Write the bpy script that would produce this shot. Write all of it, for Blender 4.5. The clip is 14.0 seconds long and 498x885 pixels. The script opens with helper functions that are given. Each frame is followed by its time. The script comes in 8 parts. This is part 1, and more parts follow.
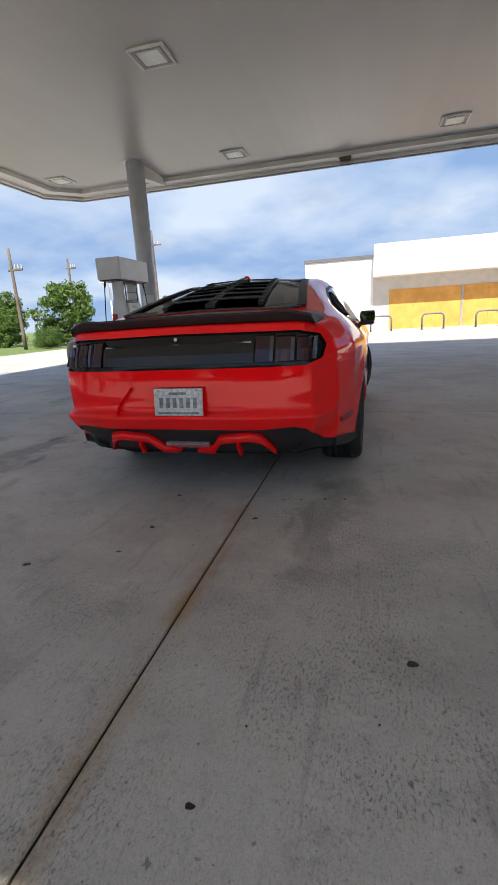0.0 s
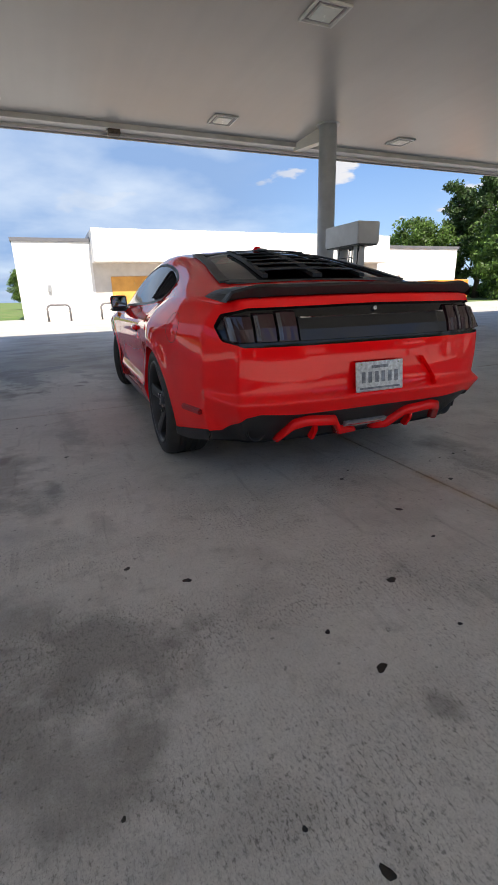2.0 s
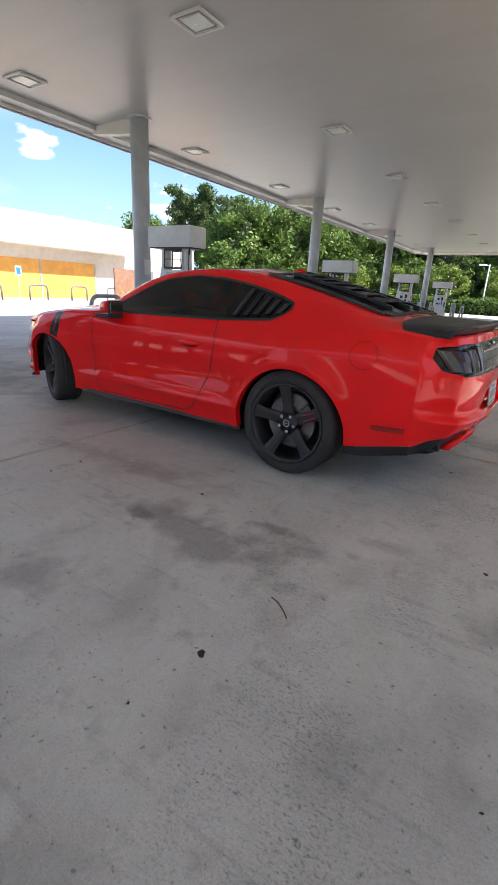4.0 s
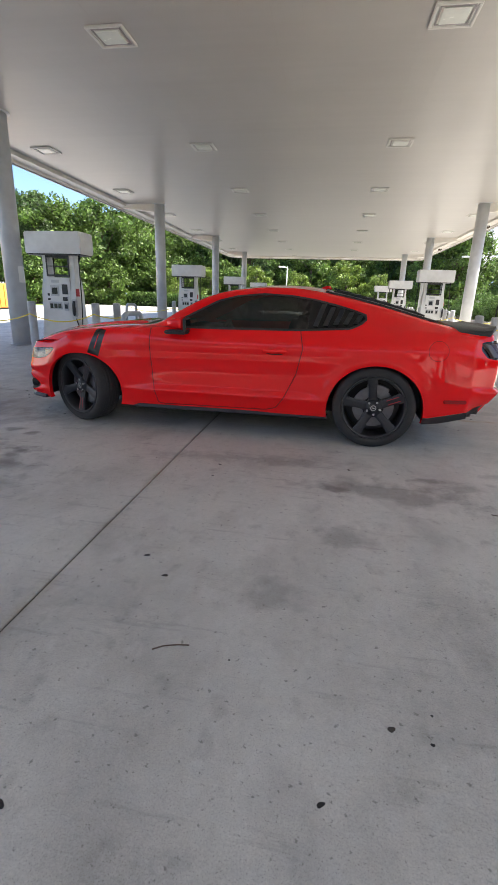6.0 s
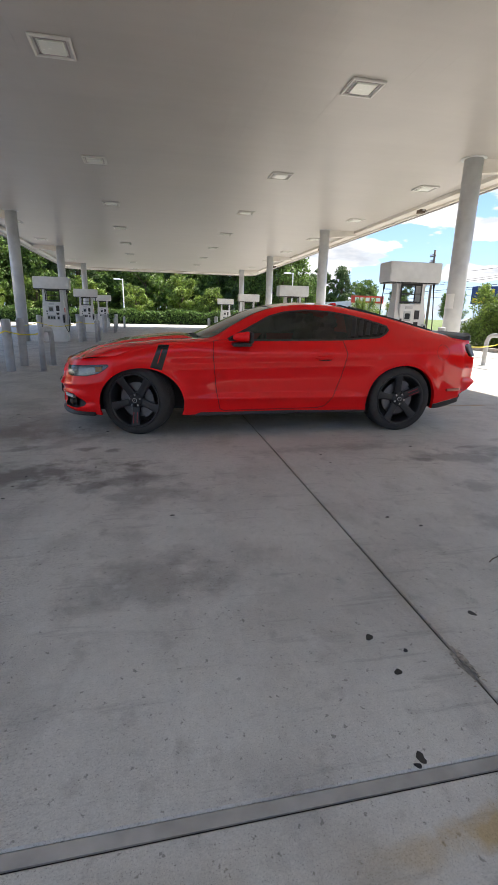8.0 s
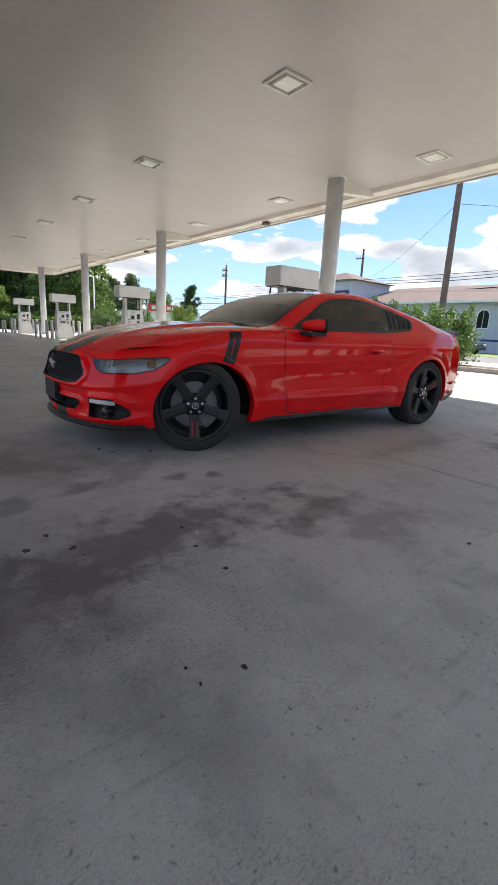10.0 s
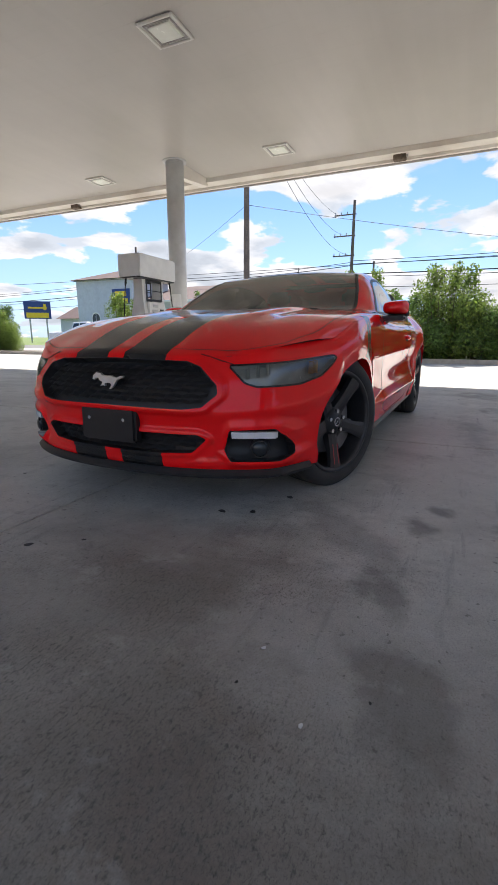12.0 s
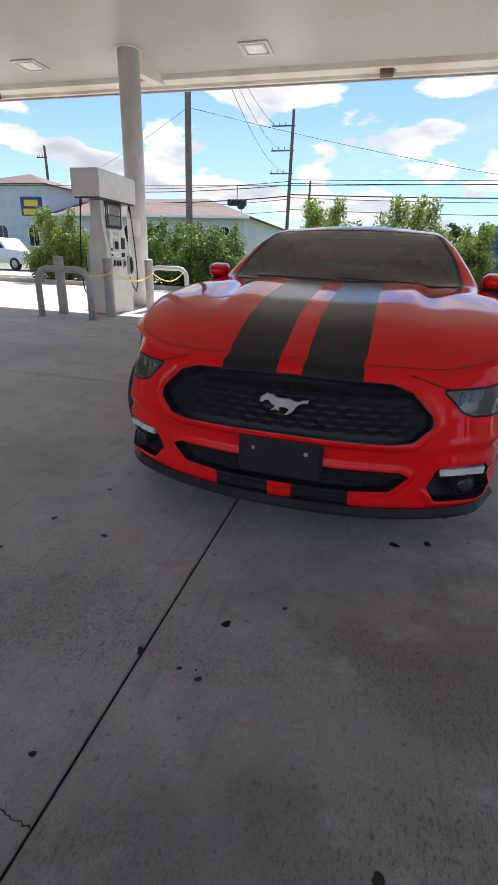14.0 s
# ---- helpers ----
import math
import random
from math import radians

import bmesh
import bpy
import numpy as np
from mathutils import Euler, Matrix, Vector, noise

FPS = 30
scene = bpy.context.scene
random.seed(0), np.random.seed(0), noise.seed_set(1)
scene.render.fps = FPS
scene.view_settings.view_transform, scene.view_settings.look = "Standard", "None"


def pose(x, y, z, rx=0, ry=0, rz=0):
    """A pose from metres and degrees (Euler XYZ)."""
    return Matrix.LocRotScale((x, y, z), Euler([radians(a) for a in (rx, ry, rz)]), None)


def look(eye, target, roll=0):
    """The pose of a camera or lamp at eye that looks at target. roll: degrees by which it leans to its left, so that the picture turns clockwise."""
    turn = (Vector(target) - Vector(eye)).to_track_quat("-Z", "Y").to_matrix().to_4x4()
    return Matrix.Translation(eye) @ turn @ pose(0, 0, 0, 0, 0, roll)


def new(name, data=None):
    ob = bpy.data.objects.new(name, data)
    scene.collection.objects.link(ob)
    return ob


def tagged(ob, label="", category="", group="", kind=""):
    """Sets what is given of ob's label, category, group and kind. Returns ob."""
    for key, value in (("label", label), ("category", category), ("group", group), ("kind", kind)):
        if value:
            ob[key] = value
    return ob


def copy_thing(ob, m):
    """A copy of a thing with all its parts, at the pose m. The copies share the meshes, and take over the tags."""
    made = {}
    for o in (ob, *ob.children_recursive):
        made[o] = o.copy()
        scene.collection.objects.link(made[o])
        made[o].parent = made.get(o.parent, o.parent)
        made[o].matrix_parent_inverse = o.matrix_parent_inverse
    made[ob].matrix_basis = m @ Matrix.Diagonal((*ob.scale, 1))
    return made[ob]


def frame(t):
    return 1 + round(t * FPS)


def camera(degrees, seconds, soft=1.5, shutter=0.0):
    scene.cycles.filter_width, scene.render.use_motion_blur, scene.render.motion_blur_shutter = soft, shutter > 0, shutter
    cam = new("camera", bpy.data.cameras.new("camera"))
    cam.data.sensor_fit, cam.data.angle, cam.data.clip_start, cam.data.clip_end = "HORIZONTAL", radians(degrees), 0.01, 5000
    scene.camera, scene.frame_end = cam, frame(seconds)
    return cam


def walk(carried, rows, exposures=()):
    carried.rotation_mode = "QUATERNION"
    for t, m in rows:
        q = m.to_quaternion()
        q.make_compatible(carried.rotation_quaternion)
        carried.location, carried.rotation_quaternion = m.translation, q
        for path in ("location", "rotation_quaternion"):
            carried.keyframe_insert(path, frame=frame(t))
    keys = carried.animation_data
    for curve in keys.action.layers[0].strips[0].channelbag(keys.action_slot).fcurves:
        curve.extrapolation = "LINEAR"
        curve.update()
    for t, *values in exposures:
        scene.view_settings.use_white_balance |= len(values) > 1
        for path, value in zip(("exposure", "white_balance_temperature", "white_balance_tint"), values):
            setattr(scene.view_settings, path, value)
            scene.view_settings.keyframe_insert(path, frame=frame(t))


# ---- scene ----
cam = camera(57.8, 14.0)
PATH = [
    (0, (4.636, 0.975, 0.989), (2.773, 0.468, 0.467), -3.3),
    (0.5, (4.682, 0.338, 0.996), (2.767, 0.154, 0.45), -2.4),
    (1, (4.598, -0.29, 0.972), (2.691, -0.134, 0.39), -1.9),
    (1.5, (4.494, -0.898, 0.967), (2.648, -0.435, 0.353), -1.8),
    (2, (4.249, -1.469, 0.983), (2.491, -0.742, 0.365), -1.6),
    (2.5, (3.958, -2.024, 1.04), (2.326, -1.039, 0.433), -0.8),
    (2.7, (3.799, -2.225, 1.052), (2.231, -1.139, 0.451), -0.4),
    (4.8, (2.05, -3.955, 1.207), (1.33, -2.215, 0.532), 3.5),
    (5, (1.886, -4.073, 1.215), (1.227, -2.311, 0.535), 3.1),
    (5.5, (1.444, -4.412, 1.231), (0.959, -2.583, 0.583), 2.7),
    (6, (0.957, -4.728, 1.192), (0.645, -2.849, 0.584), 1.8),
    (6.5, (0.424, -5.097, 1.186), (0.289, -3.184, 0.618), 1.2),
    (7, (-0.11, -5.269, 1.176), (-0.057, -3.347, 0.625), 1.4),
    (7.5, (-0.657, -5.339, 1.173), (-0.422, -3.427, 0.635), 1.9),
    (7.7, (-0.867, -5.32, 1.177), (-0.565, -3.419, 0.637), 1.6),
    (9.8, (-2.963, -3.77, 0.932), (-1.852, -2.179, 0.448), 2.9),
    (10, (-3.097, -3.551, 0.887), (-1.889, -2.03, 0.412), 2.9),
    (10.5, (-3.352, -3.055, 0.849), (-1.945, -1.71, 0.39), 1.9),
    (11, (-3.507, -2.469, 0.804), (-1.972, -1.267, 0.357), 1.1),
    (11.5, (-3.613, -1.887, 0.773), (-1.959, -0.853, 0.333), 0.6),
    (12, (-3.674, -1.278, 0.768), (-1.901, -0.472, 0.315), 0.1),
    (12.5, (-3.698, -0.651, 0.787), (-1.834, -0.116, 0.299), -1.6),
    (13, (-3.748, -0.104, 0.809), (-1.852, 0.182, 0.24), -3.3),
    (13.5, (-3.73, 0.013, 0.962), (-1.857, 0.279, 0.313), -0.4),
    (14, (-3.611, -0.181, 1.038), (-1.816, 0.29, 0.292), 2.2),
]
EXPOSURES = [(0, 0.99, 6750, 12), (1.9, 0.99, 6750, 12), (2.7, 1.28, 6750, 12), (5, 1.76, 6750, 12), (6.5, 1.84, 6750, 12), (7.5, 1.56, 6750, 12), (9.8, 1.36, 6700, 12), (11, 1.26, 6650, 13), (14, 1.28, 6600, 13)]
walk(cam, [(t, look(eye, target, roll)) for t, eye, target, roll in PATH], EXPOSURES)

# ---- light ----
world = bpy.data.worlds.new("world")
scene.world = world
world.use_nodes = True
SUN_TO = Vector((3.55, 0.45, 4.5)).normalized()
SUN_ELEV = math.asin(SUN_TO.z)
SUN_AZ = math.atan2(SUN_TO.x, SUN_TO.y)


def build_sky():
    nt = world.node_tree
    N, L = nt.nodes, nt.links
    for n in list(N):
        N.remove(n)
    out = N.new("ShaderNodeOutputWorld")
    sky = N.new("ShaderNodeTexSky")
    sky.sky_type = "NISHITA"
    sky.sun_disc = False
    sky.sun_elevation, sky.sun_rotation = SUN_ELEV, SUN_AZ
    sky.air_density, sky.dust_density, sky.ozone_density = 1.0, 0.6, 1.6
    geo = N.new("ShaderNodeTexCoord")
    sep = N.new("ShaderNodeSeparateXYZ")
    L.new(geo.outputs["Generated"], sep.inputs[0])
    def math_(op, a, b_=None, clamp=False):
        n = N.new("ShaderNodeMath")
        n.operation, n.use_clamp = op, clamp
        for i, v in enumerate((a, b_)):
            if v is None:
                continue
            if isinstance(v, (int, float)):
                n.inputs[i].default_value = v
            else:
                L.new(v, n.inputs[i])
        return n.outputs[0]

    def ramp(src, p0, c0, p1, c1):
        r = N.new("ShaderNodeValToRGB")
        r.color_ramp.elements[0].position, r.color_ramp.elements[0].color = p0, (*c0, 1)
        r.color_ramp.elements[1].position, r.color_ramp.elements[1].color = p1, (*c1, 1)
        L.new(src, r.inputs[0])
        return r.outputs[0]

    def rng(src, a, b_, c, d):
        r = N.new("ShaderNodeMapRange")
        r.interpolation_type = "SMOOTHSTEP"
        for i, v in enumerate((a, b_, c, d)):
            r.inputs[i + 1].default_value = v
        L.new(src, r.inputs[0])
        return r.outputs[0]

    def mixc(fac, a, b_):
        x = N.new("ShaderNodeMixRGB")
        if isinstance(fac, float):
            x.inputs[0].default_value = fac
        else:
            L.new(fac, x.inputs[0])
        for i, v in ((1, a), (2, b_)):
            if isinstance(v, tuple):
                x.inputs[i].default_value = (*v, 1)
            else:
                L.new(v, x.inputs[i])
        return x.outputs[0]

    # cloud layer: directions laid on a sheet that flattens towards the horizon
    za = math_("ADD", math_("MAXIMUM", sep.outputs["Z"], 0.0), 0.22)
    comb = N.new("ShaderNodeCombineXYZ")
    for i, ax in enumerate("XY"):
        L.new(math_("DIVIDE", sep.outputs[ax], za), comb.inputs[i])
    L.new(math_("MULTIPLY", sep.outputs["Z"], 2.2), comb.inputs[2])

    def noise_at(scale, detail, loc, rough=0.5, dist=0.0):
        mp = N.new("ShaderNodeMapping")
        mp.inputs["Location"].default_value = loc
        L.new(comb.outputs[0], mp.inputs[0])
        n = N.new("ShaderNodeTexNoise")
        n.inputs["Scale"].default_value, n.inputs["Detail"].default_value = scale, detail
        n.inputs["Roughness"].default_value, n.inputs["Distortion"].default_value = rough, dist
        L.new(mp.outputs[0], n.inputs["Vector"])
        return n.outputs[0]

    # clear sky: Nishita pulled to the deeper blue of the clip
    tint = N.new("ShaderNodeMixRGB")
    tint.blend_type = "MULTIPLY"
    tint.inputs[0].default_value = 1.0
    tint.inputs[2].default_value = (0.78, 0.98, 1.22, 1)
    L.new(sky.outputs[0], tint.inputs[1])
    blue = mixc(rng(sep.outputs["Z"], 0.0, 0.42, 0.0, 1.0), (2.9, 4.2, 6.1), (0.65, 2.05, 5.2))
    base = mixc(0.65, tint.outputs[0], blue)
    # cumulus, thicker towards the street side
    cum = noise_at(2.3, 11, (5.3, 1.7, 0.4), 0.5, 0.15)
    gate = rng(sep.outputs["X"], -0.55, 0.25, -0.085, 0.0)
    cumg = math_("ADD", cum, gate)
    mask = rng(cumg, 0.490, 0.530, 0.0, 1.0)
    belly = ramp(noise_at(2.6, 7, (5.3, 1.78, 0.55)), 0.42, (3.8, 4.2, 4.7), 0.54, (5.5, 5.6, 5.8))
    core = rng(cumg, 0.54, 0.68, 1.0, 0.80)
    bsc = N.new("ShaderNodeVectorMath"); bsc.operation = "SCALE"
    L.new(belly, bsc.inputs[0]); L.new(core, bsc.inputs["Scale"])
    col = mixc(mask, base, bsc.outputs[0])
    # veil of thin cloud
    veil = rng(noise_at(0.9, 7, (2.1, 8.3, 0.0), 0.55), 0.48, 0.75, 0.0, 0.45)
    col = mixc(veil, col, (4.6, 5.2, 6.0))
    # blue-grey rain bank low over the store side
    bank = math_("MULTIPLY", rng(sep.outputs["X"], 0.1, -0.75, 0.0, 0.9), rng(sep.outputs["Z"], 0.62, 0.25, 0.0, 1.0))
    bank = math_("MULTIPLY", bank, rng(sep.outputs["Y"], 0.30, 0.60, 1.0, 0.0))
    bcol = ramp(noise_at(1.1, 7, (1.0, 3.0, 0.0), 0.5), 0.42, (1.8, 2.9, 4.9), 0.66, (4.6, 5.4, 6.4))
    col = mixc(bank, col, bcol)
    bg = N.new("ShaderNodeBackground"); bg.inputs[1].default_value = 0.082
    L.new(col, bg.inputs[0]); L.new(bg.outputs[0], out.inputs[0])


build_sky()
sun = new("sun", bpy.data.lights.new("sun", "SUN"))
sun.data.energy, sun.data.angle, sun.data.color = 4.5, radians(0.6), (1.0, 0.95, 0.87)
sun.matrix_world = look(SUN_TO * 50, (0, 0, 0))


# ---- materials ----
def mat(name, base, rough=0.5, metal=0.0, var=0.0, scale=8.0, bump=0.0, bscale=60.0, second=None, sscale=1.2, spec=0.5, coat=0.0, island=0.0):
    """Principled material with grain and stain noise in object space."""
    m = bpy.data.materials.new(name)
    m.use_nodes = True
    nt = m.node_tree
    N, L = nt.nodes, nt.links
    b = N["Principled BSDF"]
    b.inputs["Base Color"].default_value = (*base, 1)
    b.inputs["Roughness"].default_value = rough
    b.inputs["Metallic"].default_value = metal
    b.inputs["Specular IOR Level"].default_value = spec
    b.inputs["Coat Weight"].default_value = coat
    b.inputs["Coat Roughness"].default_value = 0.04
    tc = N.new("ShaderNodeTexCoord")
    if var > 0:
        n1 = N.new("ShaderNodeTexNoise")
        n1.inputs["Scale"].default_value, n1.inputs["Detail"].default_value = scale, 8
        L.new(tc.outputs["Object"], n1.inputs["Vector"])
        n2 = N.new("ShaderNodeTexNoise")
        n2.inputs["Scale"].default_value, n2.inputs["Detail"].default_value = sscale, 5
        L.new(tc.outputs["Object"], n2.inputs["Vector"])
        mr = N.new("ShaderNodeMapRange")
        mr.inputs[1].default_value, mr.inputs[2].default_value = 0.3, 0.7
        mr.inputs[3].default_value, mr.inputs[4].default_value = 1 - var, 1 + var
        L.new(n1.outputs[0], mr.inputs[0])
        mix = N.new("ShaderNodeMixRGB")
        mix.inputs[1].default_value = (*base, 1)
        mix.inputs[2].default_value = (*(second or [c * (1 - 1.6 * var) for c in base]), 1)
        rp = N.new("ShaderNodeMapRange")
        rp.inputs[1].default_value, rp.inputs[2].default_value = 0.45, 0.72
        L.new(n2.outputs[0], rp.inputs[0])
        L.new(rp.outputs[0], mix.inputs[0])
        mul = N.new("ShaderNodeVectorMath")
        mul.operation = "SCALE"
        L.new(mix.outputs[0], mul.inputs[0])
        L.new(mr.outputs[0], mul.inputs["Scale"])
        col = mul.outputs[0]
        if island > 0:
            oi = N.new("ShaderNodeNewGeometry")
            im = N.new("ShaderNodeMapRange")
            im.inputs[3].default_value, im.inputs[4].default_value = 1 - island, 1 + island
            L.new(oi.outputs["Random Per Island"], im.inputs[0])
            mul2 = N.new("ShaderNodeVectorMath")
            mul2.operation = "SCALE"
            L.new(col, mul2.inputs[0])
            L.new(im.outputs[0], mul2.inputs["Scale"])
            col = mul2.outputs[0]
        L.new(col, b.inputs["Base Color"])
        rr = N.new("ShaderNodeMapRange")
        rr.inputs[3].default_value, rr.inputs[4].default_value = max(0.02, rough - 0.08), min(1, rough + 0.08)
        L.new(n1.outputs[0], rr.inputs[0])
        L.new(rr.outputs[0], b.inputs["Roughness"])
    if bump > 0:
        nb = N.new("ShaderNodeTexNoise")
        nb.inputs["Scale"].default_value, nb.inputs["Detail"].default_value = bscale, 6
        L.new(tc.outputs["Object"], nb.inputs["Vector"])
        bp = N.new("ShaderNodeBump")
        bp.inputs["Strength"].default_value = bump
        bp.inputs["Distance"].default_value = 0.01
        L.new(nb.outputs[0], bp.inputs["Height"])
        L.new(bp.outputs[0], b.inputs["Normal"])
    return m


def glass_mat(name, tint, alpha_mix, rough=0.02, ior=1.5):
    """Thin tinted pane: gloss on top, see-through by the given share."""
    m = bpy.data.materials.new(name)
    m.use_nodes = True
    nt = m.node_tree
    N, L = nt.nodes, nt.links
    for n in list(N):
        N.remove(n)
    out = N.new("ShaderNodeOutputMaterial")
    tr = N.new("ShaderNodeBsdfTransparent"); tr.inputs[0].default_value = (*[alpha_mix * c for c in tint], 1)
    gl = N.new("ShaderNodeBsdfGlossy"); gl.inputs["Roughness"].default_value = rough; gl.inputs["Color"].default_value = (0.9, 0.9, 0.9, 1)
    fr = N.new("ShaderNodeFresnel"); fr.inputs[0].default_value = ior
    mx = N.new("ShaderNodeMixShader")
    L.new(fr.outputs[0], mx.inputs[0]); L.new(tr.outputs[0], mx.inputs[1]); L.new(gl.outputs[0], mx.inputs[2])
    L.new(mx.outputs[0], out.inputs[0])
    return m


def concrete_mat(name, base, dirt, stain_amt, smooth=0.62, joints=False):
    """Station concrete: mottled, trowelled, with oil-dark drifts and rust tints."""
    m = bpy.data.materials.new(name)
    m.use_nodes = True
    nt = m.node_tree
    N, L = nt.nodes, nt.links
    b = N["Principled BSDF"]
    tc = N.new("ShaderNodeTexCoord")

    def tex(scale, detail, loc=(0, 0, 0), sc=(1, 1, 1), rough=0.55):
        mp = N.new("ShaderNodeMapping")
        mp.inputs["Location"].default_value, mp.inputs["Scale"].default_value = loc, sc
        L.new(tc.outputs["Object"], mp.inputs[0])
        t = N.new("ShaderNodeTexNoise")
        t.inputs["Scale"].default_value, t.inputs["Detail"].default_value, t.inputs["Roughness"].default_value = scale, detail, rough
        L.new(mp.outputs[0], t.inputs["Vector"])
        return t.outputs[0]

    def rng(src, a, bb, c, d):
        r = N.new("ShaderNodeMapRange")
        for i, v in enumerate((a, bb, c, d)):
            r.inputs[i + 1].default_value = v
        L.new(src, r.inputs[0])
        return r.outputs[0]

    def mixc(fac, a, c, mode="MIX"):
        x = N.new("ShaderNodeMixRGB")
        x.blend_type = mode
        L.new(fac, x.inputs[0])
        for i, v in ((1, a), (2, c)):
            if isinstance(v, tuple):
                x.inputs[i].default_value = (*v, 1)
            else:
                L.new(v, x.inputs[i])
        return x.outputs[0]

    large = tex(0.45, 6, (3, 1, 0))
    mid = tex(2.2, 7, (7, 2, 0), (1, 0.6, 1))
    fine = tex(170, 6, rough=0.75)
    speck = tex(260, 3)
    drift = tex(0.8, 8, (11.2, 4.4, 0), (1.0, 0.7, 1), 0.62)
    col = mixc(rng(large, 0.35, 0.65, 0, 1), tuple(base), tuple(c * 0.86 for c in base))
    col = mixc(rng(mid, 0.48, 0.72, 0, 0.55), col, tuple(c * 0.8 for c in base))
    col = mixc(rng(drift, 0.52, 0.74, 0, stain_amt), col, tuple(dirt))
    rustn = tex(0.55, 5, (20.5, 8.1, 0))
    col = mixc(rng(rustn, 0.62, 0.75, 0, 0.25), col, (0.30, 0.22, 0.13))
    if joints:
        sp = N.new("ShaderNodeSeparateXYZ")
        L.new(tc.outputs["Object"], sp.inputs[0])

        def near(axis, at, width, amt, noise_src):
            d = N.new("ShaderNodeMath"); d.operation = "SUBTRACT"; d.inputs[1].default_value = at
            L.new(sp.outputs[axis], d.inputs[0])
            e = N.new("ShaderNodeMath"); e.operation = "ABSOLUTE"
            L.new(d.outputs[0], e.inputs[0])
            f = N.new("ShaderNodeMath"); f.operation = "MULTIPLY"
            L.new(rng(e.outputs[0], 0.0, width, amt, 0.0), f.inputs[0])
            L.new(rng(noise_src, 0.42, 0.62, 0.15, 1.0), f.inputs[1])
            return f.outputs[0]

        # lane in front of the car: heavy stains plus brightness falloff put into colour
        lane_dark = N.new("ShaderNodeMath"); lane_dark.operation = "MULTIPLY"
        fx = N.new("ShaderNodeMath"); fx.operation = "ADD"
        L.new(sp.outputs["X"], fx.inputs[0]); L.new(rng(drift, 0.3, 0.7, -0.9, 0.9), fx.inputs[1])
        fy = N.new("ShaderNodeMath"); fy.operation = "ADD"
        L.new(sp.outputs["Y"], fy.inputs[0]); L.new(rng(drift, 0.3, 0.7, -0.5, 0.5), fy.inputs[1])
        fxy = N.new("ShaderNodeMath"); fxy.operation = "MULTIPLY"
        L.new(rng(fx.outputs[0], -2.0, -2.85, 0.0, 1.0), fxy.inputs[0]); L.new(rng(fy.outputs[0], 0.3, -0.9, 0.35, 1.0), fxy.inputs[1])
        fz = N.new("ShaderNodeMath"); fz.operation = "MULTIPLY"
        L.new(fxy.outputs[0], fz.inputs[0]); L.new(rng(fy.outputs[0], -2.9, -2.2, 0.15, 1.0), fz.inputs[1])
        L.new(fz.outputs[0], lane_dark.inputs[0])
        L.new(rng(mid, 0.25, 0.7, 0.5, 1.0), lane_dark.inputs[1])
        col = mixc(lane_dark.outputs[0], col, (0.235, 0.205, 0.175))
        bl = tex(1.35, 6, (2.2, 9.1, 0), (1, 0.8, 1), 0.5)
        blk = N.new("ShaderNodeMath"); blk.operation = "MULTIPLY"
        L.new(rng(bl, 0.53, 0.66, 0.0, 0.5), blk.inputs[0]); L.new(rng(fxy.outputs[0], 0.1, 0.8, 0.35, 0.9), blk.inputs[1])
        col = mixc(blk.outputs[0], col, (0.15, 0.14, 0.13))
        sm = tex(3.4, 5, (4.2, 1.1, 0), (1, 0.75, 1), 0.45)
        col = mixc(rng(sm, 0.54, 0.70, 0.0, 0.32), col, (0.27, 0.26, 0.24))
        # small tyre scuffs, drips and trowel streaks
        sm2 = tex(8, 6, (1.2, 6.1, 0), (1, 0.8, 1), 0.6)
        col = mixc(rng(sm2, 0.57, 0.70, 0.0, 0.34), col, (0.22, 0.208, 0.19))
        sm3 = tex(42, 4, (3.2, 2.1, 0), (1, 1, 1), 0.6)
        col = mixc(rng(sm3, 0.63, 0.68, 0.0, 0.6), col, (0.12, 0.115, 0.105))
        st = tex(5, 6, (9.2, 3.1, 0), (0.35, 3.2, 1), 0.65)
        col = mixc(rng(st, 0.58, 0.66, 0.0, 0.28), col, (0.22, 0.21, 0.20))
        # spilled oil and water marks with soft ragged rims
        wob = tex(4.5, 5, (6.1, 2.7, 0), rough=0.6)
